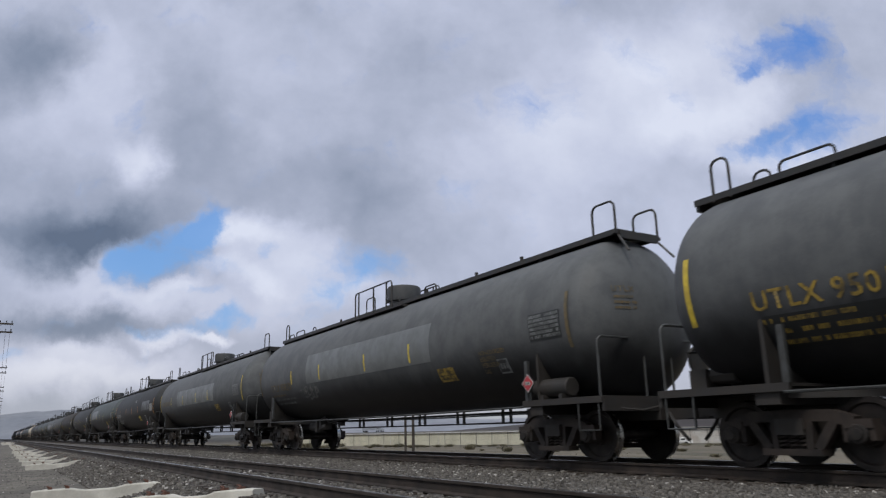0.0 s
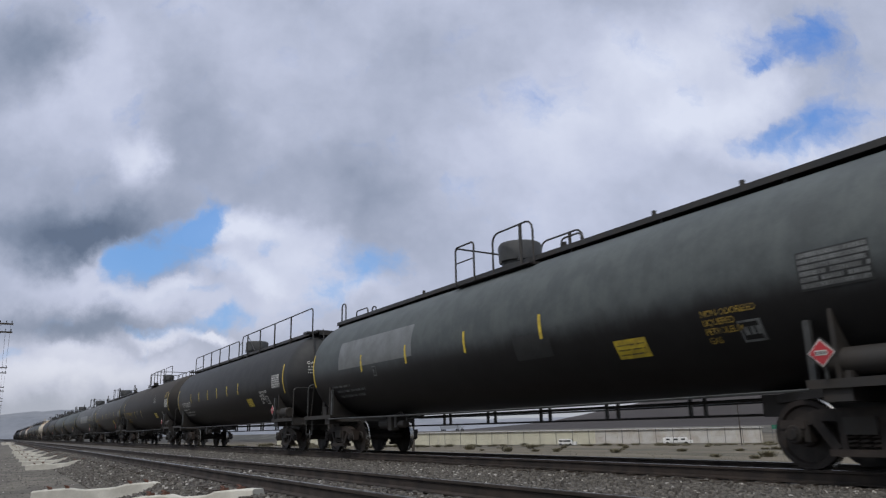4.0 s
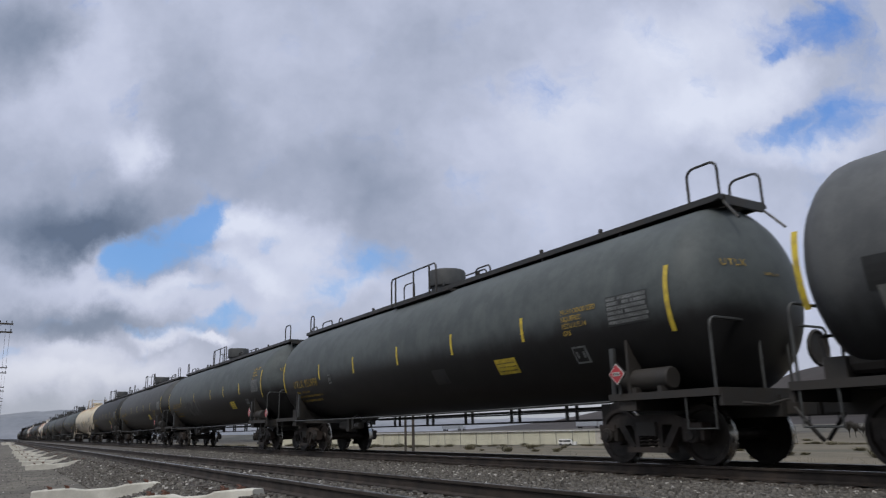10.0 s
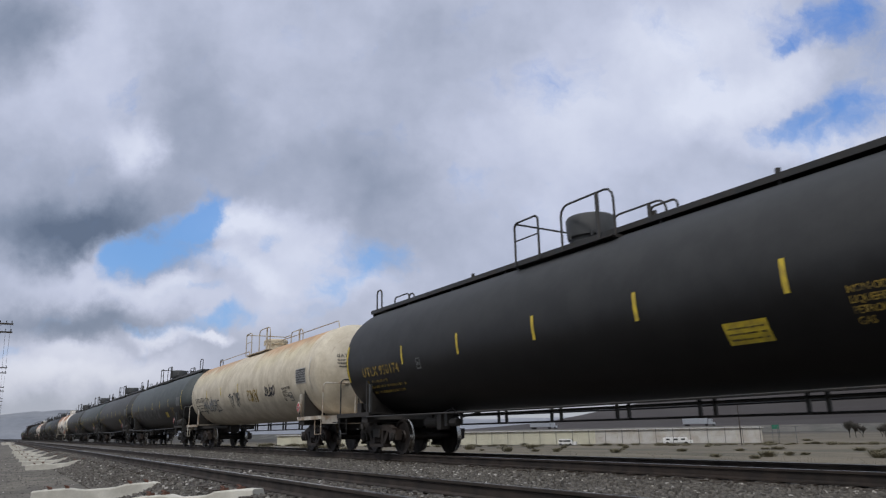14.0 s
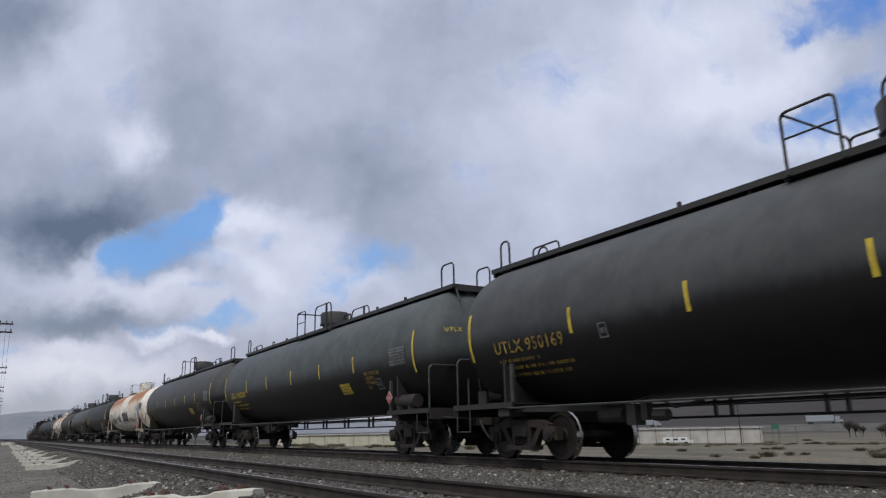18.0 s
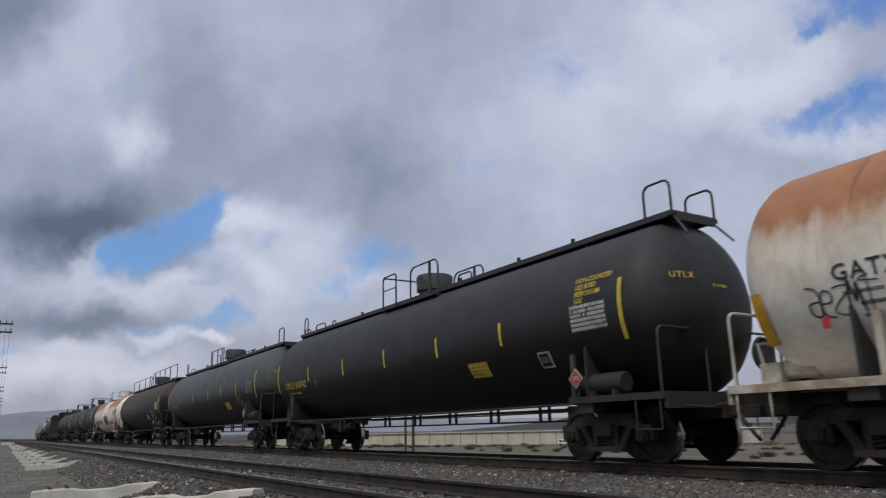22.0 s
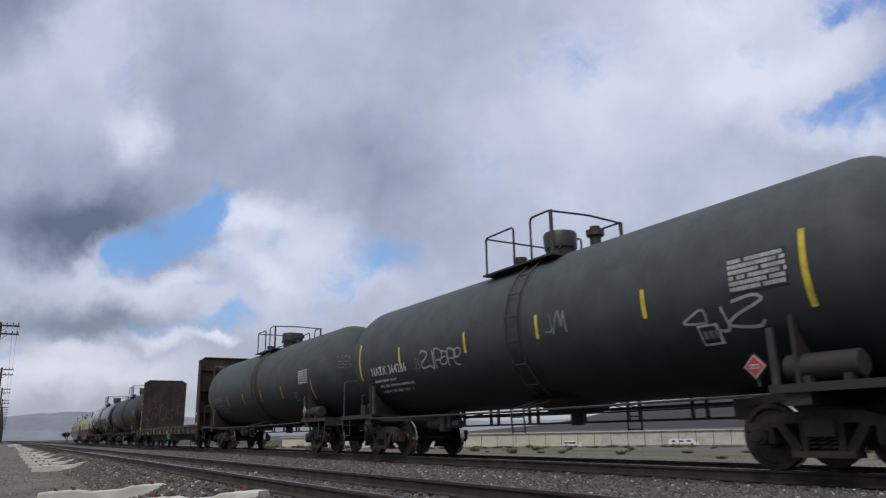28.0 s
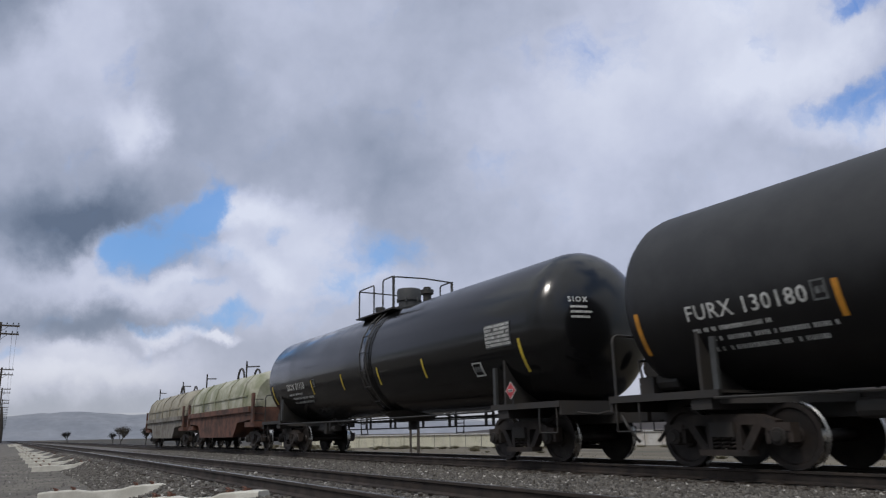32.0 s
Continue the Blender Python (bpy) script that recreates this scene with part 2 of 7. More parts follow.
VAN_WHITE = surface("white van paint", (0.75, 0.75, 0.74), (0.65, 0.65, 0.64), 2.0, 0.35, bump=0.0)
GLASS_DARK = surface("dark window glass", (0.02, 0.022, 0.025), (0.03, 0.03, 0.03), 2.0, 0.1, bump=0.0)
SIGN_GREEN = surface("green road sign", (0.02, 0.16, 0.10), (0.02, 0.14, 0.09), 2.0, 0.4, bump=0.0)


def stone_material():
    m = bpy.data.materials.new("loose ballast stones")
    m.use_nodes = True
    node = nodes_of(m.node_tree)
    rnd = node("ShaderNodeNewGeometry").outputs["Random Per Island"]
    ramp = node("ShaderNodeValToRGB", Fac=rnd)
    ramp.color_ramp.elements[0].color, ramp.color_ramp.elements[1].color = (0.046, 0.041, 0.036, 1), (0.150, 0.138, 0.122, 1)
    pale = ramp.color_ramp.elements.new(0.95)
    pale.color = (0.145, 0.133, 0.118, 1)
    ramp.color_ramp.elements[2].color = (0.46, 0.44, 0.41, 1)
    where = node("ShaderNodeTexCoord").outputs["Object"]
    fine = node("ShaderNodeTexNoise", Vector=where, Scale=60.0, Detail=3.0).outputs[0]
    c = mix_colour(node, 1.0, ramp.outputs[0], mix_colour(node, fine, (0.7, 0.7, 0.7, 1), (1.25, 1.25, 1.25, 1)), "MULTIPLY")
    s = node("ShaderNodeBsdfPrincipled", Base_Color=c, Roughness=0.9)
    node("ShaderNodeOutputMaterial", Surface=s.outputs[0])
    return m


STONE = stone_material()

# ---- sky: a drifting cloud deck, clear gaps showing blue ----
DECK_H = 160.0
DRIFT = Vector((1.0, -0.256, 0.0)).normalized() * 1.7
AHEAD = Vector((-math.sin(radians(YAW)), math.cos(radians(YAW)), 0.0))
ACROSS = Vector((math.cos(radians(YAW)), math.sin(radians(YAW)), 0.0))
# gaps, bright heads and dark bellies of the clouds: across, up, half width, half height, turn, strength
GAPS = ((300, 420, 120, 44, -32, 1.35), (375, 365, 60, 30, -38, 0.9), (225, 465, 60, 26, -30, 0.9), (395, 468, 50, 24, 20, 0.6), (655, 455, 70, 44, -12, 1.15), (600, 505, 50, 22, -10, 0.7), (370, 577, 80, 20, -10, 1.2),
        (590, 540, 40, 18, -20, 0.5), (480, 440, 30, 16, -20, 0.7), (330, 520, 60, 14, -6, 0.8), (250, 590, 50, 12, 0, 0.7), (1450, 30, 110, 50, -20, 1.25), (1530, 40, 70, 70, 0, 0.8), (1385, 75, 34, 26, -40, 0.8), (1395, 140, 80, 50, -20, -0.9), (1520, 90, 50, 30, -40, -0.5), (1385, 222, 60, 22, -8, 1.0), (1500, 200, 90, 50, -20, 1.2),
        (1560, 150, 60, 100, 0, 0.7), (980, 150, 40, 60, 0, 0.5), (1190, 30, 46, 34, 0, 0.4), (230, 190, 60, 40, 0, 0.35), (1500, 330, 120, 40, -15, 0.6), (5, 612, 40, 12, 0, 0.6))
HEADS = ((250, 268, 56, 44, -30, 0.40), (190, 245, 30, 40, -40, 0.16), (165, 60, 100, 90, -38, 0.22), (90, 160, 120, 70, 0, 0.10), (1120, 110, 200, 130, 10, 0.22), (1395, 130, 74, 60, -10, 0.36), (1000, 230, 170, 90, 10, 0.18),
         (960, 330, 260, 110, 0, 0.12), (1260, 40, 160, 70, -10, 0.22), (1290, 190, 110, 60, 0, 0.30), (430, 388, 90, 40, 4, 0.40), (375, 455, 56, 22, -10, 0.30), (175, 468, 52, 26, -20, 0.36), (200, 520, 170, 34, 8, 0.22),
         (280, 605, 60, 14, 2, 0.42), (372, 603, 40, 10, 0, 0.48), (60, 660, 190, 46, 3, 0.34), (250, 660, 110, 30, 0, 0.22), (540, 455, 110, 60, -10, 0.24), (480, 540, 120, 50, 0, 0.18), (640, 500, 70, 26, -10, 0.24), (300, 500, 46, 18, -12, 0.26), (235, 430, 26, 14, -30, 0.2), (450, 480, 60, 24, 10, 0.22), (150, 620, 80, 18, 4, 0.2),
         (560, 90, 150, 120, 0, 0.12), (960, 600, 320, 120, 0, 0.10), (1380, 470, 250, 140, 0, 0.08), (1460, 250, 110, 30, 0, 0.3))
BELLIES = ((100, 420, 230, 56, 8, 0.50), (200, 395, 130, 40, -18, 0.22), (30, 40, 120, 90, -20, 0.32), (330, 180, 90, 150, 0, 0.14), (620, 330, 240, 90, 8, 0.20), (680, 150, 190, 120, 8, 0.08), (90, 330, 170, 70, 12, 0.14),
           (120, 575, 180, 30, 8, 0.34), (230, 560, 90, 24, 8, 0.18), (150, 735, 420, 40, 0, 0.20), (860, 60, 200, 80, 10, 0.06), (480, 640, 170, 46, 0, 0.06), (860, 470, 200, 70, 0, 0.06))


def cloud_material():
    m = bpy.data.materials.new("drifting clouds")
    m.use_nodes = True
    m.cycles.emission_sampling = "NONE"
    node = nodes_of(m.node_tree)
    where = node("ShaderNodeTexCoord").outputs["Object"]
    ahead = node("ShaderNodeVectorMath", _operation="DOT_PRODUCT", i0=where, i1=AHEAD).outputs["Value"]
    across = node("ShaderNodeVectorMath", _operation="DOT_PRODUCT", i0=where, i1=ACROSS).outputs["Value"]
    # flatten the deck as it lies towards the place: rows by rise over distance
    rise = math_node(node, "DIVIDE", DECK_H - EYE.z, ahead)
    side = math_node(node, "DIVIDE", across, ahead)
    cp, sp, f = math.cos(radians(PITCH)), math.sin(radians(PITCH)), 12.494
    depth = math_node(node, "MULTIPLY_ADD", rise, sp, cp)
    u = math_node(node, "MULTIPLY_ADD", math_node(node, "DIVIDE", side, depth), f, 7.84)
    lift = math_node(node, "MULTIPLY_ADD", rise, cp, -sp)
    v = math_node(node, "MULTIPLY_ADD", math_node(node, "DIVIDE", lift, depth), -f, 4.41)
    # the deck's rows lean with the horizon
    lean, du, dv = radians(ROLL), math_node(node, "SUBTRACT", u, 7.84), math_node(node, "SUBTRACT", v, 4.41)
    u = math_node(node, "ADD", math_node(node, "MULTIPLY_ADD", du, math.cos(lean), 7.84), math_node(node, "MULTIPLY", dv, -math.sin(lean)))
    v = math_node(node, "ADD", math_node(node, "MULTIPLY_ADD", dv, math.cos(lean), 4.41), math_node(node, "MULTIPLY", du, math.sin(lean)))
    flat = node("ShaderNodeCombineXYZ", i0=u, i1=v).outputs[0]
    bend = node("ShaderNodeTexNoise", Vector=flat, Scale=0.7, Detail=6.0, Roughness=0.6).outputs["Color"]
    bend = node("ShaderNodeVectorMath", _operation="SUBTRACT", i0=bend, i1=(0.5, 0.5, 0.5)).outputs[0]
    bent = node("ShaderNodeVectorMath", _operation="MULTIPLY_ADD", i0=bend, i1=(1.7, 1.25, 0.0), i2=flat).outputs[0]

    def total(blobs, soft):
        s = None
        for x, y, w, h, turn, k in blobs:
            local = node("ShaderNodeMapping", _vector_type="TEXTURE", Vector=bent, Location=(x / 100, y / 100, 0), Rotation=(0, 0, radians(turn)), Scale=(w / 100, h / 100, 1)).outputs[0]
            far = node("ShaderNodeVectorMath", _operation="LENGTH", i0=local).outputs["Value"]
            one = ranged(node, far, soft, 1.6, k, 0.0)
            s = one if s is None else math_node(node, "ADD", s, one)
        return s

    puffs = node("ShaderNodeTexNoise", Vector=bent, Scale=0.42, Detail=4.0, Roughness=0.45).outputs[0]
    wisps = node("ShaderNodeTexNoise", Vector=flat, Scale=2.0, Detail=6.0, Roughness=0.55).outputs[0]
    tone = math_node(node, "SUBTRACT", total(HEADS, 0.0), total(BELLIES, 0.0))
    tone = math_node(node, "ADD", math_node(node, "ADD", tone, 0.61), math_node(node, "MULTIPLY", math_node(node, "SUBTRACT", puffs, 0.5), 0.46))
    tone = math_node(node, "ADD", tone, math_node(node, "MULTIPLY", math_node(node, "SUBTRACT", wisps, 0.5), 0.16))
    ramp = node("ShaderNodeValToRGB", Fac=tone)
    ramp.color_ramp.elements[0].position, ramp.color_ramp.elements[0].color = 0.0, (0.125, 0.165, 0.245, 1)
    ramp.color_ramp.elements[1].position, ramp.color_ramp.elements[1].color = 1.0, (0.70, 0.745, 0.885, 1)
    for at, col in ((0.26, (0.228, 0.275, 0.378, 1)), (0.5, (0.365, 0.41, 0.535, 1)), (0.74, (0.535, 0.58, 0.735, 1))):
        stop = ramp.color_ramp.elements.new(at)
        stop.color = col
    veil = node("ShaderNodeTexNoise", Vector=bent, Scale=1.0, Detail=7.0, Roughness=0.6).outputs[0]
    gap = math_node(node, "ADD", total(GAPS, 0.1), math_node(node, "MULTIPLY", math_node(node, "SUBTRACT", veil, 0.52), 2.9))
    clear = ranged(node, gap, 0.1, 1.7, 0.0, 0.92)
    blue = mix_colour(node, ranged(node, v, 0.0, 6.5), (0.09, 0.24, 0.64, 1), (0.22, 0.44, 0.80, 1))
    c = mix_colour(node, clear, ramp.outputs[0], blue)
    c = mix_colour(node, 1.0, c, mix_colour(node, ranged(node, v, 4.6, 6.8), (1, 1, 1, 1), (1.03, 1.0, 0.95, 1)), "MULTIPLY")
    low = ranged(node, v, 6.3, 7.4, 0.0, 0.6)
    c = mix_colour(node, low, c, (0.46, 0.48, 0.53, 1))
    glow = node("ShaderNodeEmission", Color=c, Strength=1.0)
    node("ShaderNodeOutputMaterial", Surface=glow.outputs[0])
    return m


def flat_mesh(name, verts, faces, material):
    me = bpy.data.meshes.new(name)
    me.from_pydata([tuple(v) for v in verts], [], faces)
    me.materials.append(material)
    return me


def build_clouds():
    vs = [AHEAD * x + ACROSS * y for x, y in ((165, -900), (165, 900), (4700, 4800), (4700, -4800))]
    ob = new("backdrop_clouds", flat_mesh("backdrop_clouds", vs, [(0, 1, 2, 3)], cloud_material()))
    ob.location = (0, EYE.y, DECK_H)
    return tagged(ob, "broken grey and white clouds with blue gaps drifting overhead", "sky", kind="structure")


clouds = build_clouds()

# ---- shaping helpers ----
CACHE = {}


def box(bm, x0, x1, y0, y1, z0, z1):
    vs = [bm.verts.new((x, y, z)) for x in (x0, x1) for y in (y0, y1) for z in (z0, z1)]
    for f in ((0, 1, 3, 2), (4, 6, 7, 5), (0, 4, 5, 1), (2, 3, 7, 6), (0, 2, 6, 4), (1, 5, 7, 3)):
        bm.faces.new([vs[i] for i in f])


def bar(bm, p, q, w, h, up=(0, 1, 0)):
    """A straight bar from p to q, w wide along up and h deep across it."""
    p, q, up = Vector(p), Vector(q), Vector(up)
    way = (q - p).normalized()
    side = way.cross(up).normalized() * h / 2
    up = side.cross(way).normalized() * w / 2
    vs = [bm.verts.new(c + a * side + b * up) for c in (p, q) for a, b in ((-1, -1), (1, -1), (1, 1), (-1, 1))]
    for f in ((3, 2, 1, 0), (4, 5, 6, 7), (0, 1, 5, 4), (1, 2, 6, 5), (2, 3, 7, 6), (3, 0, 4, 7)):
        bm.faces.new([vs[i] for i in f])


def tube(bm, pts, r, n=6):
    """A round bar swept along the points."""
    pts = [Vector(p) for p in pts]
    rings, side = [], None
    for i, p in enumerate(pts):
        way = (pts[min(i + 1, len(pts) - 1)] - pts[max(i - 1, 0)]).normalized()
        if side is None:
            side = way.orthogonal().normalized()
        side = (side - way * side.dot(way)).normalized()
        other = way.cross(side)
        rings.append([bm.verts.new(p + r * (math.cos(2 * math.pi * k / n) * side + math.sin(2 * math.pi * k / n) * other)) for k in range(n)])
    for a, b in zip(rings, rings[1:]):
        for k in range(n):
            bm.faces.new((a[k], a[(k + 1) % n], b[(k + 1) % n], b[k]))
    bm.faces.new(rings[0][::-1])
    bm.faces.new(rings[-1])


def hoop(x0, x1, y, z0, z1, r=0.12):
    """Points of a rounded upside-down U in the plane of y, from x0 up, over and down at x1."""
    s = 1 if x1 > x0 else -1
    pts = [(x0, y, z0), (x0, y, z1 - r)]
    pts += [(x0 + s * r * (1 - math.cos(t)), y, z1 - r + r * math.sin(t)) for t in (0.5, 1.05, math.pi / 2)]
    pts += [(x1 - s * r * (1 - math.sin(t)), y, z1 - r + r * math.cos(t)) for t in (0.0, 0.5, 1.05, math.pi / 2)]
    return pts + [(x1, y, z0)]


def swap(pts):
    """The same path turned from the x plane into the y plane."""
    return [(y, x, z) for x, y, z in pts]


def lathe(bm, rings, n=32, axis="x", centre=(0, 0, 0)):
    """Turn (along, radius) pairs about an axis through centre; ends close where the radius is 0."""
    c, made = Vector(centre), []
    for s, r in rings:
        row = []
        for k in range(n if r > 1e-6 else 1):
            a = 2 * math.pi * k / n
            u, v = r * math.cos(a), r * math.sin(a)
            row.append(bm.verts.new(c + Vector({"x": (s, u, v), "y": (v, s, u), "z": (u, v, s)}[axis])))
        made.append(row)
    for a, b in zip(made, made[1:]):
        for k in range(n):
            if len(a) == 1 and len(b) == 1:
                continue
            if len(a) == 1:
                bm.faces.new((a[0], b[(k + 1) % n], b[k]))
            elif len(b) == 1:
                bm.faces.new((a[k], a[(k + 1) % n], b[0]))
            else:
                bm.faces.new((a[k], a[(k + 1) % n], b[(k + 1) % n], b[k]))
    for row, back in ((made[0], False), (made[-1], True)):
        if len(row) > 1:
            bm.faces.new(row if back else row[::-1])


def drum(bm, p, q, r, n=14, lip=0.0):
    """A short closed cylinder with eased rims from p to q."""
    p, q = Vector(p), Vector(q)
    way = (q - p)
    ln, way = way.length, way.normalized()
    side = way.orthogonal().normalized()
    other = way.cross(side)
    e = min(0.12 * r, 0.2 * ln)
    rows = []
    for s, rr in ((0, r - e), (e, r + lip), (ln - e, r + lip), (ln, r - e)):
        rows.append([bm.verts.new(p + way * s + rr * (math.cos(2 * math.pi * k / n) * side + math.sin(2 * math.pi * k / n) * other)) for k in range(n)])
    for a, b in zip(rows, rows[1:]):
        for k in range(n):
            bm.faces.new((a[k], a[(k + 1) % n], b[(k + 1) % n], b[k]))
    bm.faces.new(rows[0][::-1])
    bm.faces.new(rows[-1])


def mesh_of(name, make, material, smooth=False):
    bm = bmesh.new()
    make(bm)
    bmesh.ops.recalc_face_normals(bm, faces=bm.faces)
    me = bpy.data.meshes.new(name)
    bm.to_mesh(me)
    bm.free()
    if smooth:
        me.polygons.foreach_set("use_smooth", [True] * len(me.polygons))
        me.set_sharp_from_angle(angle=radians(40))
    me.materials.append(material)
    return me


def part(name, make, material, parent, label="", key=None, smooth=False, at=None):
    """One mesh under a thing or part; meshes with the same key and material are shared."""
    k = (name, key, material.name) if key is not None else None
    me = CACHE.get(k) if k else None
    if me is None:
        me = mesh_of(name, make, material, smooth)
        if k:
            CACHE[k] = me
    ob = new(name, me)
    ob.parent = parent
    if at is not None:
        ob.matrix_basis = at
    return tagged(ob, label)


# ---- the ground ----
GROUND = -0.52
WEST, EAST = -2600.0, 640.0


def lie(y):
    """The height of the land: level along the track, falling gently beyond it."""
    return float(np.interp(y, [9.0, 14.0, 25.0, 60.0, 100.0], [GROUND, -1.0, -1.5, -2.6, -3.0]))


def profile_strip(name, rows, material, label, category, kind="structure", xs=(WEST, EAST)):
    """A long sheet along the track with the given (y, z) profile."""
    vs = [(x, y, z) for x in xs for y, z in rows]
    n = len(rows)
    fs = [(i * n + j, (i + 1) * n + j, (i + 1) * n + j + 1, i * n + j + 1) for i in range(len(xs) - 1) for j in range(n - 1)]
    return tagged(new(name, flat_mesh(name, vs, fs, material)), label, category, kind=kind)


def ground_material():
    """Packed dirt along the track, dry scrub further off."""
    m = bpy.data.materials.new("dirt track and dry scrub")
    m.use_nodes = True
    node = nodes_of(m.node_tree)
    where = node("ShaderNodeTexCoord").outputs["Object"]
    xyz = node("ShaderNodeSeparateXYZ", Vector=where).outputs
    broad = node("ShaderNodeTexNoise", Vector=where, Scale=0.06, Detail=6.0, Roughness=0.6).outputs[0]
    mid = node("ShaderNodeTexNoise", Vector=where, Scale=0.9, Detail=6.0, Roughness=0.65).outputs[0]
    fine = node("ShaderNodeTexNoise", Vector=where, Scale=14.0, Detail=5.0, Roughness=0.7).outputs[0]
    dirt = mix_colour(node, ranged(node, mid, 0.35, 0.65), (0.150, 0.135, 0.112, 1), (0.082, 0.074, 0.062, 1))
    scrub = mix_colour(node, ranged(node, broad, 0.4, 0.6), (0.150, 0.124, 0.084, 1), (0.112, 0.093, 0.062, 1))
    scrub = mix_colour(node, ranged(node, mid, 0.5, 0.7, 0.0, 0.6), scrub, (0.062, 0.056, 0.038, 1))
    lie = node("ShaderNodeMapping", Vector=where, Scale=(0.03, 0.16, 0.1)).outputs[0]
    bands = node("ShaderNodeTexNoise", Vector=lie, Scale=1.0, Detail=6.0, Roughness=0.65).outputs[0]
    scrub = mix_colour(node, ranged(node, bands, 0.46, 0.60, 0.0, 0.75), scrub, (0.052, 0.050, 0.032, 1))
    c = mix_colour(node, ranged(node, xyz[1], 3.0, 7.0), dirt, scrub)
    c = mix_colour(node, 1.0, c, mix_colour(node, fine, (0.7, 0.7, 0.7, 1), (1.3, 1.3, 1.3, 1)), "MULTIPLY")
    b = node("ShaderNodeBump", Strength=0.7, Distance=0.03, Height=fine)
    s = node("ShaderNodeBsdfPrincipled", Base_Color=c, Roughness=0.95, Normal=b.outputs[0])
    node("ShaderNodeOutputMaterial", Surface=s.outputs[0])
    return m


def build_ground():
    ys = [-4800, -200, -60, -20, -12, -9, -7.6, 3.4, 8, 14, 25, 60, 150, 400, 1200, 4800]
    xs = [-4900, -2000, -800, -300, -150, -80, -50, -30, -15, 0, 20, 60, 200, 700, 4900]
    vs = [(x, y, lie(y)) for x in xs for y in ys]
    n = len(ys)
    fs = [(i * n + j, (i + 1) * n + j, (i + 1) * n + j + 1, i * n + j + 1) for i in range(len(xs) - 1) for j in range(n - 1)]
    tagged(new("ground", flat_mesh("ground", vs, fs, ground_material())), "packed grey dirt and dry scrubland reaching to the hills", "ground", kind="structure")
    near, bed = -NEAR, 0.0
    profile_strip("ballast", [(near - 2.1, GROUND - 0.05), (near - 1.75, -0.45), (near - 1.4, -0.27), (near - 1.2, -0.20), (near + 1.1, -0.20), (near + 2.2, -0.24), (bed - 1.7, -0.22),
                              (bed + 1.7, -0.20), (bed + 2.4, -0.34), (bed + 3.4, GROUND - 0.05)], BALLAST, "raised bed of crushed grey ballast stones under both tracks", "ballast")
    for y in (near, bed):
        profile_strip("track_bed", [(y - 1.25, -0.196), (y + 1.25, -0.196)], BED, "oily brown ballast stained between the rails", "track bed")


NEAR = 5.95
RAIL_PROFILE = ((-0.07, -0.172), (-0.07, -0.155), (-0.012, -0.135), (-0.012, -0.045), (-0.036, -0.035), (-0.036, -0.006), (-0.028, 0.0),
                (0.028, 0.0), (0.036, -0.006), (0.036, -0.035), (0.012, -0.045), (0.012, -0.135), (0.07, -0.155), (0.07, -0.172))


def build_track(y, name, label):
    track = new(name)
    track.location = (0, y, 0)
    tagged(track, label, "railway track", group="railway tracks", kind="structure")
    n = len(RAIL_PROFILE)
    for s in (-0.7525, 0.7525):
        vs = [(x, s + a, b) for x in (WEST, EAST) for a, b in RAIL_PROFILE]
        me = flat_mesh("rail", vs, [(j, j + 1, n + j + 1, n + j) for j in range(n - 1)], RAIL_SIDE)
        me.materials.append(RAIL_TOP)
        me.polygons[6].material_index = 1
        ob = new("rail", me)
        ob.parent = track
        tagged(ob, "rusty steel rail with a polished head")
    tie = mesh_of("sleeper", lambda bm: box(bm, -0.115, 0.115, -1.3, 1.3, -0.34, -0.183), WOOD)
    plate = mesh_of("tie_plate", lambda bm: [box(bm, -0.09, 0.09, s - 0.19, s + 0.19, -0.183, -0.170) for s in (-0.7525, 0.7525)], RAIL_SIDE)
    rnd = random.Random(name)
    for i in range(135):
        x = -62.0 + 0.52 * i
        ob = new("sleeper", tie)
        ob.parent = track
        ob.matrix_basis = pose(x + rnd.uniform(-0.03, 0.03), rnd.uniform(-0.05, 0.05), rnd.uniform(-0.008, 0.004), 0, 0, rnd.uniform(-1, 1))
        pl = new("tie_plate", plate)
        pl.parent = ob
    vs, fs = [], []
    for x in list(np.arange(-420, -62.3, 0.52)) + list(np.arange(8.3, 80, 0.52)):
        k = len(vs)
        vs += [(x + a, b, c) for a in (-0.115, 0.115) for b in (-1.3, 1.3) for c in (-0.34, -0.185)]
        fs += [(k, k + 1, k + 3, k + 2), (k + 4, k + 6, k + 7, k + 5), (k, k + 4, k + 5, k + 1), (k + 2, k + 3, k + 7, k + 6), (k + 1, k + 5, k + 7, k + 3)]
    far = new("far_sleepers", flat_mesh("far_sleepers", vs, fs, WOOD))
    far.parent = track
    tagged(far, kind="stuff")


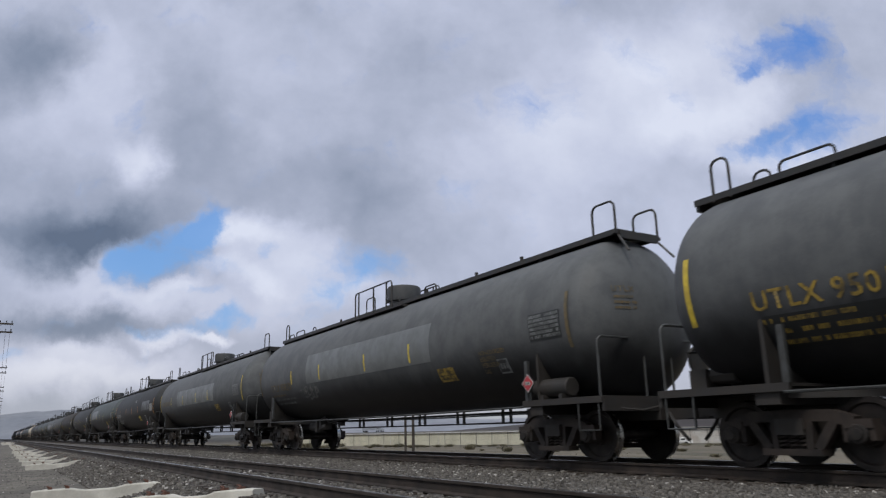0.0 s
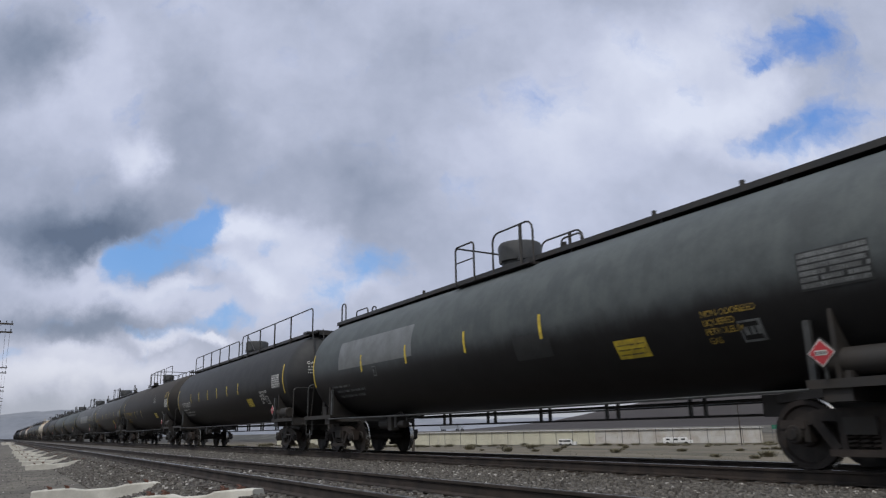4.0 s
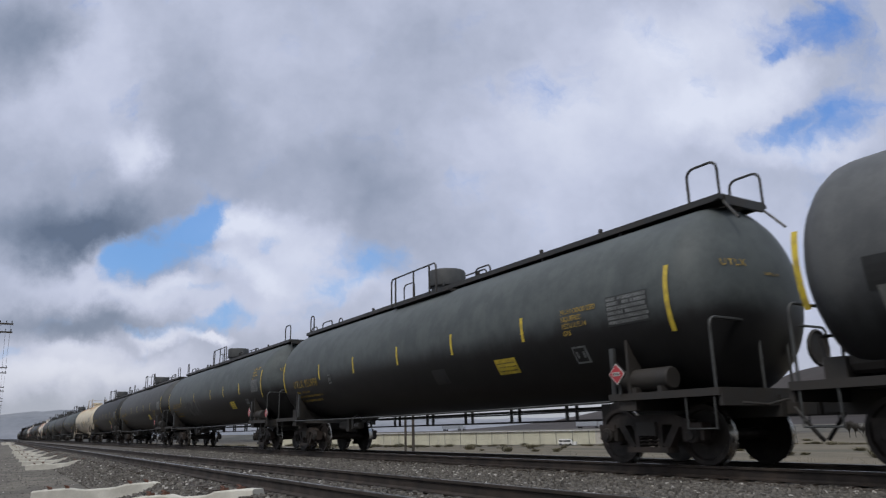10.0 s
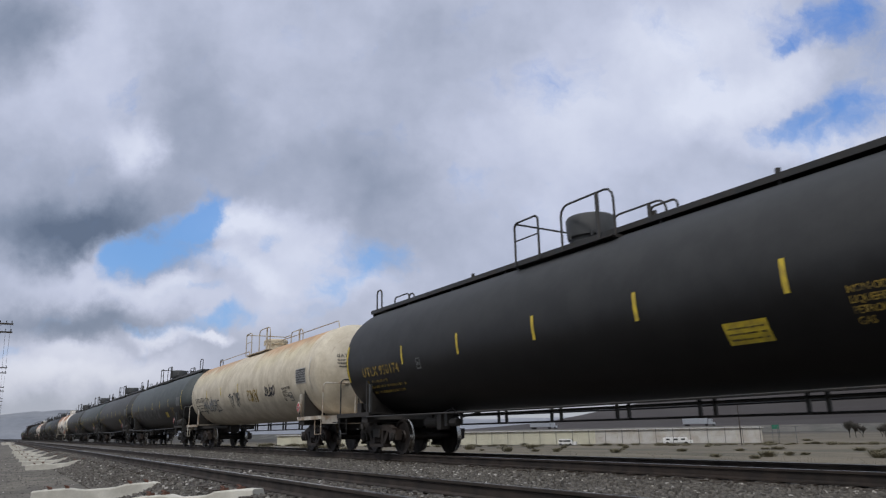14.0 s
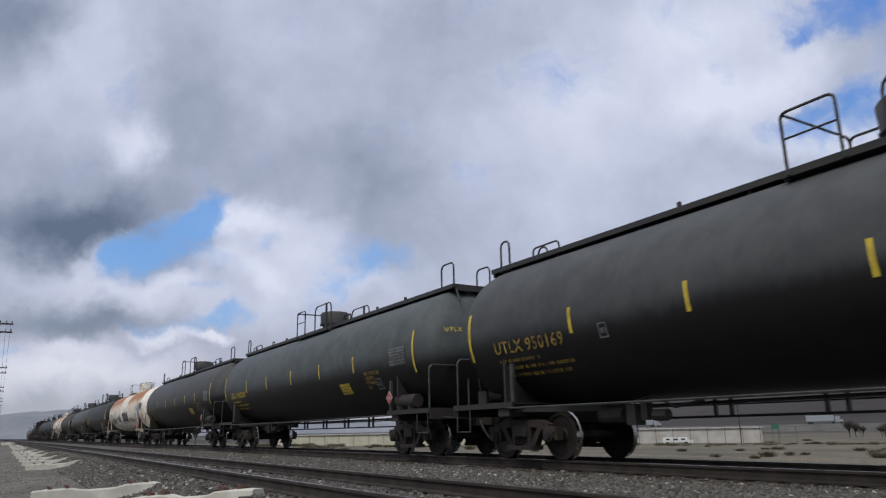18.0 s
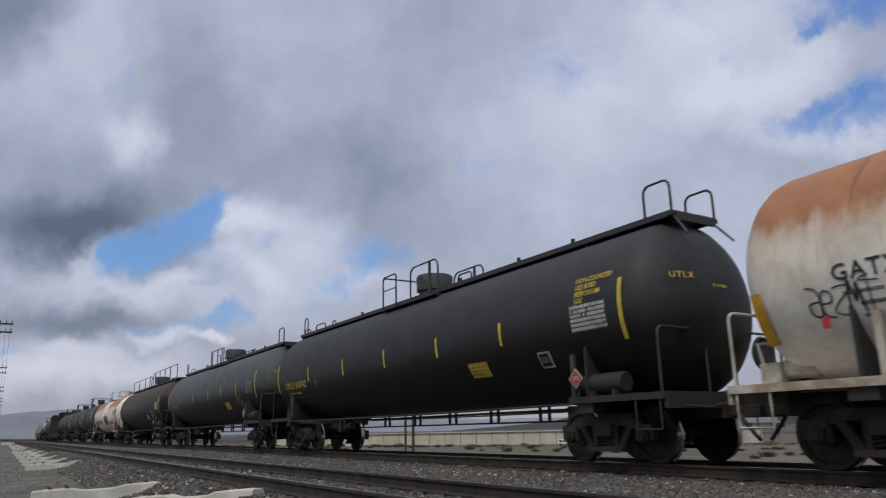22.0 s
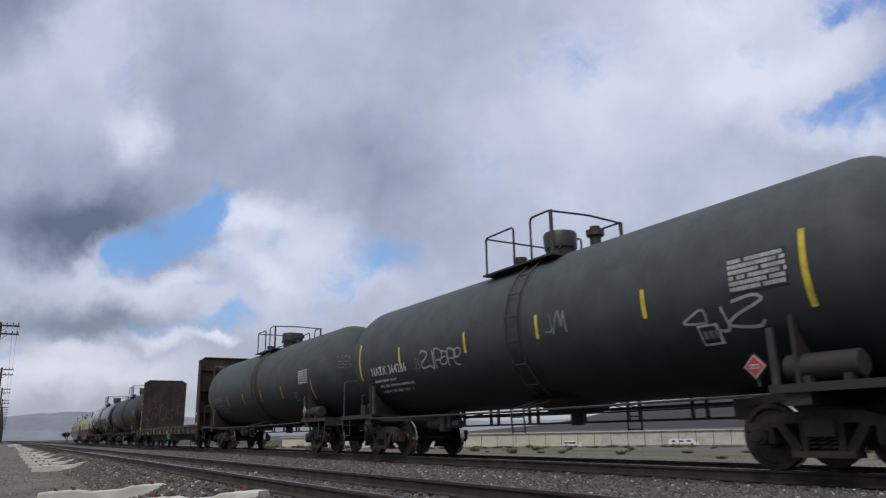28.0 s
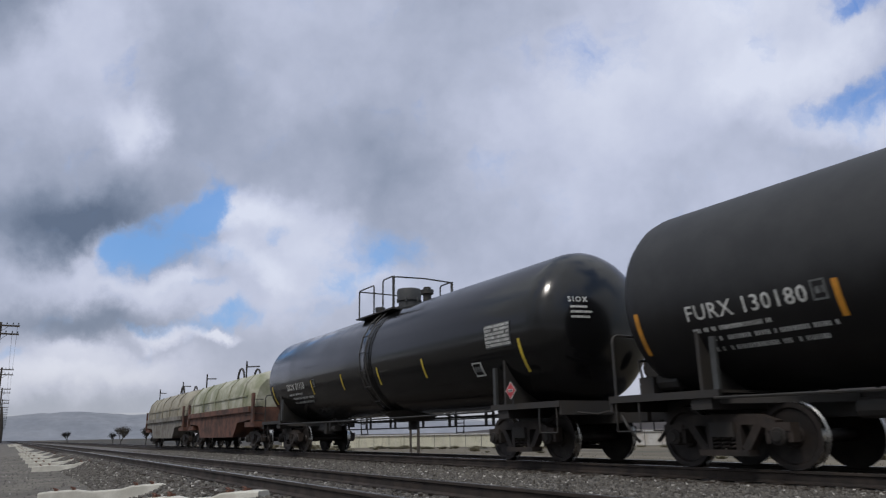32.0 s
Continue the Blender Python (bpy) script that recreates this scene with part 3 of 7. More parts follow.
def build_stones():
    """Loose stones of the ballast, each a rough little block, joined into one mesh."""
    g = np.random.default_rng(3)
    n = 119000
    d = 5.0 + 46.0 * g.random(n) ** 1.6
    x = -d + 2.0
    x[95000:] = g.uniform(-3.2, 9.0, n - 95000)
    y = g.uniform(-NEAR - 2.2, 1.9, n)
    size = g.uniform(0.014, 0.030, n) * (1 + 0.008 * d)
    shoulder = np.interp(y, [-NEAR - 2.1, -NEAR - 1.75, -NEAR - 1.4, -NEAR - 1.2, -NEAR + 1.1, -NEAR + 2.2, -1.7, 1.7, 1.9], [GROUND, -0.45, -0.27, -0.20, -0.20, -0.24, -0.22, -0.20, -0.23])
    keep = np.ones(n, bool)
    for c in (-NEAR, 0.0):
        for s in (-0.7525, 0.7525):
            keep &= np.abs(y - c - s) > 0.10
        keep &= ~((np.abs(y - c) < 1.25) & (g.random(n) < 0.45))
    x, y, size, z = x[keep], y[keep], size[keep], shoulder[keep]
    m = len(x)
    corners = np.array([(a, b, c) for a in (-1, 1) for b in (-1, 1) for c in (-1, 1)], float)
    v = corners[None] * g.uniform(0.45, 1.1, (m, 8, 3)) * size[:, None, None]
    t = g.uniform(0, 2 * np.pi, m)
    tilt = g.uniform(-0.7, 0.7, m)
    vz = v[:, :, 2] * np.cos(tilt)[:, None] + v[:, :, 0] * np.sin(tilt)[:, None]
    v0 = v[:, :, 0] * np.cos(tilt)[:, None] - v[:, :, 2] * np.sin(tilt)[:, None]
    vx = v0 * np.cos(t)[:, None] - v[:, :, 1] * np.sin(t)[:, None] + x[:, None]
    vy = v0 * np.sin(t)[:, None] + v[:, :, 1] * np.cos(t)[:, None] + y[:, None]
    co = np.stack([vx, vy, vz + z[:, None] + 0.35 * size[:, None]], 2).reshape(-1, 3)
    quads = np.array([(0, 1, 3, 2), (4, 6, 7, 5), (0, 4, 5, 1), (2, 3, 7, 6), (0, 2, 6, 4), (1, 5, 7, 3)])
    fs = (quads[None] + 8 * np.arange(m)[:, None, None]).reshape(-1)
    me = bpy.data.meshes.new("ballast_stones")
    me.vertices.add(len(co))
    me.vertices.foreach_set("co", co.ravel())
    me.loops.add(len(fs))
    me.loops.foreach_set("vertex_index", fs)
    me.polygons.add(len(fs) // 4)
    me.polygons.foreach_set("loop_start", np.arange(0, len(fs), 4))
    me.update(calc_edges=True)
    me.materials.append(STONE)
    tagged(new("ballast_stones", me), "loose grey and pale crushed stones strewn over the ballast", "gravel", kind="stuff")


build_ground()
build_track(-NEAR, "track_near", "empty railway track with worn rusty rails on timber sleepers")
build_track(0.0, "track_far", "railway track with rusty rails that carries the train")


# ---- spare concrete sleepers laid beside the track ----
def spare_sleeper(bm):
    rows = []
    for y, top, half in ((-1.08, 0.215, 0.13), (-0.9, 0.23, 0.13), (-0.46, 0.225, 0.13), (-0.25, 0.18, 0.115), (0.25, 0.18, 0.115), (0.46, 0.225, 0.13), (0.9, 0.23, 0.13), (1.08, 0.215, 0.13)):
        rows.append([bm.verts.new(c) for c in ((-half - 0.02, y, 0), (-half + 0.015, y, top - 0.02), (-half + 0.035, y, top), (half - 0.035, y, top), (half - 0.015, y, top - 0.02), (half + 0.02, y, 0))])
    for a, b in zip(rows, rows[1:]):
        for k in range(6):
            bm.faces.new((a[k], a[(k + 1) % 6], b[(k + 1) % 6], b[k]))
    bm.faces.new(rows[0])
    bm.faces.new(rows[-1][::-1])


def clip_shape(bm):
    box(bm, -0.05, 0.05, -0.03, 0.03, 0.0, 0.035)
    tube(bm, [(-0.04, -0.03, 0.035), (-0.02, -0.05, 0.06), (0.02, -0.05, 0.06), (0.04, 0.03, 0.035)], 0.012, 5)


def build_spare_sleepers():
    first = new("concrete_sleeper")
    tagged(first, "pale grey concrete sleeper with rusty rail clips lying on dirt", "railway sleeper", group="spare concrete sleepers beside the track")
    part("beam", spare_sleeper, CONCRETE, first)
    for y in (-0.80, -0.52, 0.52, 0.80):
        part("rail_clip", clip_shape, RUST_RED, first, "rusty steel rail clip", key="clip", at=pose(0, y, 0.222))
    rnd = random.Random(5)
    first.matrix_basis = pose(-14.9, -8.32, GROUND + 0.02, 2, 0, -10)
    spots = [(-10.5, -7.62, GROUND + 0.06, -58)]
    spots += [(-30.5 - 4.4 * i - 0.5 * i * i, -7.95 + 0.02 * i, GROUND - 0.04, -12) for i in range(6)]
    spots += [(-82.0 - 7.0 * i, -7.5 + 0.03 * i, GROUND, -12) for i in range(7)]
    spots += [(-150.0 - 11.0 * i, -8.0, GROUND, -12) for i in range(6)]
    for x, y, z, turn in spots:
        copy_thing(first, pose(x, y, z + 0.06 + rnd.uniform(0, 0.01), 4, 0, turn + rnd.uniform(-5, 5)))


build_spare_sleepers()


# ---- beyond the train ----
def spot(px, dist):
    """A place at the given bearing (degrees left of +y) and distance from the tripod."""
    return Vector((EYE.x - math.sin(radians(px)) * dist, EYE.y + math.cos(radians(px)) * dist, GROUND))


def build_warehouse():
    house = new("warehouse")
    a, b = Vector((-176.3, 49.3, -3.0)), Vector((-88.9, 117.0, -3.0))
    way = (b - a)
    ln, ang = way.length, math.degrees(math.atan2(way.y, way.x))
    house.matrix_basis = Matrix.Translation(a) @ pose(0, 0, 0, 0, 0, ang)
    tagged(house, "long low cream warehouse with a pale grey end bay", "warehouse")
    part("roof", lambda bm: box(bm, -0.4, ln + 0.4, -0.3, 20.3, 2.93, 3.10), PALE_WALL, house, "flat pale metal roof")
    part("core", lambda bm: box(bm, 0.02, ln - 0.02, 0.1, 20, 0, 2.93), CREAM_WALL, house)
    n = 24
    for i in range(n):
        x0, x1 = i * ln / n, (i + 1) * ln / n - 0.08
        part("wall_panel", lambda bm: box(bm, x0, x1, 0.0, 0.096, 0.05, 2.90), CREAM_WALL if i < 17 else PALE_WALL, house, "" if i < 17 else "pale grey stained wall panel")
    for x in (6, 14, 23, 31, 43, 52, 60):
        part("downpipe", lambda bm: tube(bm, [(x, -0.06, 0.1), (x, -0.06, 2.9)], 0.06), PALE_WALL, house)


def build_fence():
    fence = new("fence")
    fence.matrix_basis = pose(-139.0, 43.5, -2.75, 0, 0, 49.0)
    tagged(fence, "galvanised chain-link fence with slim posts along the yard", "fence")
    post = lambda bm: drum(bm, (0, 0, 0), (0, 0, 2.9), 0.05, 8)
    for i in range(0, 31):
        part("post", post, FENCE, fence, key="post", at=pose(3.05 * i, 0, 0))
    for z in (2.85, 1.5, 0.12):
        part("top_rail" if z > 1.8 else "wire", lambda bm: tube(bm, [(0, 0, z), (92, 0, z)], 0.022 if z > 1.8 else 0.006, 5), FENCE, fence)
    vs, fs = [], []
    for i in range(0, 91 * 3):
        for s in (-1, 1):
            x, k = i / 3.0, len(vs)
            vs += [(x, -0.003, 0.1), (x + 0.006, 0.003, 0.1), (x + 0.006 + s * 1.0, 0.003, 2.8), (x + s * 1.0, -0.003, 2.8)]
            fs.append((k, k + 1, k + 2, k + 3))
    ob = new("mesh_wire", flat_mesh("mesh_wire", vs, fs, FENCE))
    ob.parent = fence
    tagged(ob, "thin diagonal wire mesh", kind="stuff")
    for x, y, h in ((-47.3, 15.6, 2.7), (-79.0, 97.0, 7.0)):
        p = new("marker_post")
        p.location = (x, y, lie(y))
        tagged(p, "dark upright timber post standing in the scrub", "post", group="posts beside the track")
        part("shaft", lambda bm: drum(bm, (0, 0, -0.1), (0, 0, h), 0.09, 8), POLE_WOOD, p)
        part("cap", lambda bm: drum(bm, (0, 0, h), (0, 0, h + 0.04), 0.10, 8), FENCE, p)


def utility_pole(name, at, height, arms, label, group=""):
    pole = new(name)
    pole.matrix_basis = at
    tagged(pole, label, "utility pole", group=group)
    part("shaft", lambda bm: lathe(bm, [(-0.3, 0.17), (height * 0.5, 0.14), (height, 0.10)], 10, "z"), POLE_WOOD, pole, key=("shaft", height))
    for k in range(arms):
        z = height - 0.25 - 0.62 * k
        arm = part("crossarm", lambda bm: box(bm, -0.05, 0.05, -1.25, 1.25, -0.06, 0.06), POLE_WOOD, pole, key="crossarm", at=pose(0.12, 0, z))
        for y in (-1.15, -0.8, -0.4, 0.4, 0.8, 1.15):
            part("insulator", lambda bm: lathe(bm, [(0.0, 0.015), (0.06, 0.02), (0.08, 0.05), (0.16, 0.04), (0.2, 0.0)], 8, "z"), GLASS_DARK, arm, key="insulator", at=pose(0, y, 0.06))
        part("brace", lambda bm: [bar(bm, (0.06, s * 0.55, -0.04), (0.06, 0, -0.5), 0.03, 0.02) for s in (-1, 1)], FENCE, arm, key="brace")
    return pole


def build_poles():
    for i in range(14):
        utility_pole("utility_pole", pose(-62.0 - 39.5 * i, -11.2, GROUND, 0, 0, 4 * math.sin(i * 2.3)), 9.7, 2, "old timber utility pole with two crossarms beside the dirt road", "pole line beside the tracks")
    utility_pole("power_pole", pose(-42.0, 13.3, lie(13.3), 0, 0, -35) @ Matrix.Scale(0.62, 4), 10.2, 3, "timber power pole with three crossarms just beyond the tracks")
    line = new("overhead_wires")
    tagged(line, "thin dark overhead wires strung between the poles", "overhead wires")
    for y, z in ((-12.3, 9.5), (-10.1, 9.5), (-12.0, 8.9), (-10.4, 8.9)):
        def run(bm):
            for i in range(13):
                x0 = -62.0 - 39.5 * i
                tube(bm, [(x0 - 39.5 * t, y, GROUND + z - 2.4 * t * (1 - t)) for t in (0, 0.25, 0.5, 0.75, 1)], 0.012, 4)
        part("wire", run, BLACK_PIPE, line)


def shrub_mesh(seed, twigs, spread, height, thick):
    """A tuft of fine forked twigs with small leaf blades."""
    rnd = random.Random(seed)
    vs, fs = [], []
    for _ in range(twigs):
        a, lean = rnd.uniform(0, 6.283), rnd.uniform(0.0, 1.0)
        p = Vector((math.cos(a), math.sin(a), 0)) * rnd.uniform(0, spread * 0.5)
        way = Vector((math.cos(a) * lean, math.sin(a) * lean, 1.0)).normalized()
        ln = height * rnd.uniform(0.5, 1.0)
        for s in range(4):
            q = p + way * ln / 4 + Vector((rnd.uniform(-1, 1), rnd.uniform(-1, 1), rnd.uniform(-0.2, 0.6))) * ln * 0.06
            w = Vector((-way.y, way.x, rnd.uniform(-0.5, 0.5))) * thick * rnd.uniform(0.5, 1.5)
            k = len(vs)
            vs += [p - w, p + w, q + w * 0.6, q - w * 0.6]
            fs.append((k, k + 1, k + 2, k + 3))
            p = q
    return vs, fs


def build_scrub():
    rnd = random.Random(11)
    bushes = [flat_mesh("bush", *shrub_mesh(s, 260, 0.9, 0.75, 0.035), SAGE) for s in range(4)]
    for i in range(240):
        if i < 10:
            x, y = rnd.uniform(-110, -35), rnd.uniform(16, 24)
        elif i < 150:
            t = rnd.random()
            x, y = -165 + 118 * t + rnd.uniform(-4, 4), 46 + 82 * t + rnd.uniform(-9, -1)
        else:
            x, y = rnd.uniform(-150, -30), rnd.uniform(40, 140)
        ob = new("sagebrush", bushes[i % 4])
        s = rnd.uniform(0.3, 0.85)
        ob.matrix_basis = pose(x, y, lie(y), 0, 0, rnd.uniform(0, 360)) @ Matrix.Diagonal((s * 1.9, s * 1.9, s * rnd.uniform(0.9, 1.4), 1))
        tagged(ob, "low dry olive sagebrush growing in pale scrubland", "shrub", group="sagebrush beyond the tracks")
    vs, fs = [], []
    for i in range(9000):
        x, y = rnd.uniform(-120, -8), 4.5 + 60 * rnd.random() ** 2
        h, k = rnd.uniform(0.05, 0.16), len(vs)
        a = rnd.uniform(0, 6.28)
        z = lie(y)
        vs += [(x - 0.018 * math.cos(a), y - 0.018 * math.sin(a), z), (x + 0.018 * math.cos(a), y + 0.018 * math.sin(a), z), (x + rnd.uniform(-0.08, 0.08), y, z + h)]
        fs.append((k, k + 1, k + 2))
    tagged(new("dry_grass", flat_mesh("dry_grass", vs, fs, surface("dry grass", (0.19, 0.168, 0.12), (0.14, 0.125, 0.088), 0.3, 0.9))), "sparse tufts of dry pale grass on the scrubland", "grass", kind="stuff")


def bare_tree(name, at, height, seed, label):
    tree = new(name)
    tree.matrix_basis = at
    tagged(tree, label, "tree", group="bare trees far along the line")
    rnd = random.Random(seed)
    limbs = []

    def grow(p, way, ln, r, level, bm):
        q = p + way * ln
        tube(bm, [p, (p + q) / 2 + Vector((rnd.uniform(-1, 1), rnd.uniform(-1, 1), 0)) * ln * 0.05, q], r, 5)
        limbs.append((q, way, level))
        if level < 3:
            for _ in range(4):
                w = (way + Vector((rnd.uniform(-1, 1), rnd.uniform(-1, 1), rnd.uniform(0.0, 0.9))) * 0.62).normalized()
                grow(q, w, ln * (rnd.uniform(1.1, 1.6) if level == 0 else rnd.uniform(0.6, 0.85)), r * 0.55, level + 1, bm)

    part("trunk", lambda bm: grow(Vector((0, 0, -0.1)), Vector((0.05, 0, 1)).normalized(), height * 0.12, height * 0.02, 0, bm), TREE_DARK, tree)
    vs, fs = [], []
    for q, way, level in limbs:
        if level < 1:
            continue
        for _ in range(9):
            w = (way + Vector((rnd.uniform(-1, 1), rnd.uniform(-1, 1), rnd.uniform(-0.4, 0.9)))).normalized()
            e = q + w * height * rnd.uniform(0.08, 0.22)
            s, k = w.orthogonal().normalized() * height * 0.004, len(vs)
            vs += [q - s, q + s, e + s * 0.4, e - s * 0.4]
            fs.append((k, k + 1, k + 2, k + 3))
    crown = new("crown", flat_mesh("crown", vs, fs, TREE_DARK))
    crown.parent = tree
    tagged(crown, "bare brown twigs")


def build_trees():
    for i, (x, y, h) in enumerate(((-190, 14, 6.5), (-205, 22, 7.5), (-212, 26, 7), (-198, 25, 7), (-190, 27, 6), (-184, 29, 6.5), (-178, 30, 6), (-330, 12, 7), (-340, 30, 8))):
        bare_tree("bare_tree", pose(x, y, lie(y), 0, 0, 40 * i), h, 20 + i, "bare leafless brown tree standing beside the tracks")
    rnd = random.Random(8)
    for i in range(16):
        p = Vector((-102.3 + 1.3 * i, 172.4 + 1.0 * i + rnd.uniform(-3, 3), -3.0))
        bare_tree("roadside_tree", Matrix.Translation(p), rnd.uniform(3.4, 6.4), 60 + i, "dark bare tree in a roadside row below the hill")


def ridge(name, bearings, dist, tops, seed, depth, material, label):
    """A long rough hill face between two bearings, its crest given at even steps."""
    n, rows = 120, 10
    vs, fs = [], []
    for i in range(n + 1):
        t = i / n
        b = bearings[0] + (bearings[1] - bearings[0]) * t
        crest = float(np.interp(t, np.linspace(0, 1, len(tops)), tops))
        crest *= 1 + 0.22 * noise.fractal(Vector((t * 7, seed, 0)), 1.0, 2.0, 6)
        for j in range(rows + 1):
            s = j / rows
            d = dist + depth * s
            p = Vector((EYE.x - math.sin(radians(b)) * d, EYE.y + math.cos(radians(b)) * d, 0))
            h = crest * (math.sin(s * math.pi * 0.5) ** 1.3) * (1 + 0.25 * s * (1 - s) * noise.fractal(Vector((t * 16, s * 5, seed)), 1.0, 2.0, 6))
            vs.append((p.x, p.y, GROUND - 2 + h))
    for i in range(n):
        for j in range(rows):
            k = i * (rows + 1) + j
            fs.append((k, k + rows + 1, k + rows + 2, k + 1))
    tagged(new(name, flat_mesh(name, vs, fs, material)), label, "hills", kind="structure")


def build_distance():
    ridge("backdrop_mountains", (100, 40), 3900, (70, 130, 160, 135, 90, 75, 85, 80, 70, 50), 1.5, 700, MOUNTAIN, "hazy blue grey mountains far beyond the plain")
    ridge("backdrop_hill", (58, -20), 1150, (2, 15, 50, 84, 130, 150, 160, 160, 150, 140, 130), 7.5, 420, HILL, "bare brown hillside behind the yard")


def build_road():
    """A low dirt bank that carries the far road past the hill's foot."""
    way, mid = Vector((0.862, 0.507, 0)), Vector((-206.3, 332.7, -3.0))
    out = Vector((-way.y, way.x, 0))
    vs, fs = [], []
    for s in (-420, -200, 0, 200, 420):
        for o, z in ((-24, -0.1), (-7, 3.2), (7, 3.2), (24, -0.1)):
            vs.append(mid + way * s + out * o + Vector((0, 0, z)))
    for i in range(4):
        for j in range(3):
            k = i * 4 + j
            fs.append((k, k + 4, k + 5, k + 1))
    tagged(new("road", flat_mesh("road", vs, fs, SAND)), "far road on a low dirt bank below the hill", "road", kind="structure")


def van(name, at, ln, label):
    """A boxy white motor van with windows, wheels and rounded roof."""
    v = new(name)
    v.matrix_basis = at
    tagged(v, label, "van", group="white vehicles in the yard")

    def shell(bm):
        box(bm, -ln / 2, ln / 2, -0.85, 0.85, 0.35, 1.45)
        bmesh.ops.bevel(bm, geom=bm.edges[:], offset=0.18, segments=2, affect="EDGES")
        box(bm, ln / 2 - 0.1, ln / 2 + 0.9, -0.8, 0.8, 0.35, 0.95)
    part("body", shell, VAN_WHITE, v)
    for x in (-ln * 0.3, ln * 0.02, ln * 0.3):
        part("window", lambda bm: box(bm, x - 0.35, x + 0.35, -0.865, -0.84, 0.95, 1.25), GLASS_DARK, v)
    for x in (-ln * 0.32, ln * 0.42):
        for y in (-0.82, 0.82):
            part("wheel", lambda bm: drum(bm, (0, -0.12, 0), (0, 0.12, 0), 0.33, 12), STEEL_DARK, v, key="vanwheel", at=pose(x, y, 0.33))


def build_yard():
    van("motor_van", pose(-111.9, 86.8, -3.0, 0, 0, 40), 2.6, "white boxy motor van parked in the scrub by the warehouse")
    van("motor_van", pose(-97.1, 101.7, -3.0, 0, 0, 40), 4.6, "long white motor van parked before the grey wall")
    sign = new("road_sign")
    sign.matrix_basis = pose(-115.4, 160.5, -3.0, 0, 0, 32)
    tagged(sign, "green road sign on two posts beside the far road", "road sign")
    part("panel", lambda bm: box(bm, -0.8, 0.8, -0.05, 0.05, 2.4, 3.4), SIGN_GREEN, sign)
    for x in (-0.8, 0.8):
        part("post", lambda bm: drum(bm, (x, 0.1, 0), (x, 0.1, 4.2), 0.08, 8), FENCE, sign)
    truck = new("lorry")
    tagged(truck, "white lorry with a long trailer driving along the far road", "lorry")

    def trailer(bm):
        box(bm, -7.0, 5.2, -1.25, 1.25, 1.2, 4.0)
        bmesh.ops.bevel(bm, geom=bm.edges[:], offset=0.08, segments=1, affect="EDGES")
    part("trailer", trailer, VAN_WHITE, truck)

    def cab(bm):
        box(bm, 5.6, 7.8, -1.2, 1.2, 0.8, 3.6)
        bmesh.ops.bevel(bm, geom=bm.edges[:], offset=0.25, segments=2, affect="EDGES")
        box(bm, 7.6, 9.0, -1.0, 1.0, 0.7, 2.0)
    part("cab", cab, VAN_WHITE, truck)
    for x in (-5.6, -4.4, 4.6, 8.2):
        for y in (-1.1, 1.1):
            part("wheel", lambda bm: drum(bm, (0, -0.15, 0), (0, 0.15, 0), 0.52, 12), STEEL_DARK, truck, key="lorrywheel", at=pose(x, y, 0.52))
    return truck


build_distance()
build_road()
build_warehouse()
build_fence()
build_poles()
build_trees()
build_scrub()
lorry = build_yard()
second_lorry = copy_thing(lorry, Matrix.Identity(4))


def build_pebbles():
    """Small stones and clods strewn over the dirt beside the track."""
    rnd = random.Random(17)
    vs, fs = [], []
    for _ in range(7000):
        x, y = 3.0 - 60.0 * rnd.random() ** 1.7 - 5.0, rnd.uniform(-13.0, -7.4)
        s, k = rnd.uniform(0.008, 0.035), len(vs)
        vs += [(x + s * rnd.uniform(0.6, 1.2), y, GROUND), (x, y + s * rnd.uniform(0.6, 1.2), GROUND), (x - s * rnd.uniform(0.6, 1.2), y, GROUND), (x, y - s * rnd.uniform(0.6, 1.2), GROUND), (x, y, GROUND + s * 0.8)]
        fs += [(k, k + 1, k + 4), (k + 1, k + 2, k + 4), (k + 2, k + 3, k + 4), (k + 3, k, k + 4)]
    tagged(new("pebbles", flat_mesh("pebbles", vs, fs, STONE)), "small pebbles scattered on the packed dirt", "pebbles", kind="stuff")


build_pebbles()


# ---- the train ----
WHEEL_R = 0.457
WHEELSETS, CARS = [], []
COUPLE = -1.27


def wheel_rim(bm):
    for s in (-1, 1):
        rows = [(s * 0.68, 0.10), (s * 0.68, 0.36), (s * 0.665, 0.40), (s * 0.665, 0.485), (s * 0.69, 0.485), (s * 0.705, 0.462), (s * 0.80, 0.454), (s * 0.80, 0.385), (s * 0.765, 0.36), (s * 0.755, 0.17), (s * 0.80, 0.15), (s * 0.80, 0.0)]
        lathe(bm, rows, 28, "y")
    lathe(bm, [(-1.0, 0.0), (-1.0, 0.08), (-0.82, 0.085), (-0.66, 0.1), (0, 0.085), (0.66, 0.1), (0.82, 0.085), (1.0, 0.08), (1.0, 0.0)], 12, "y")


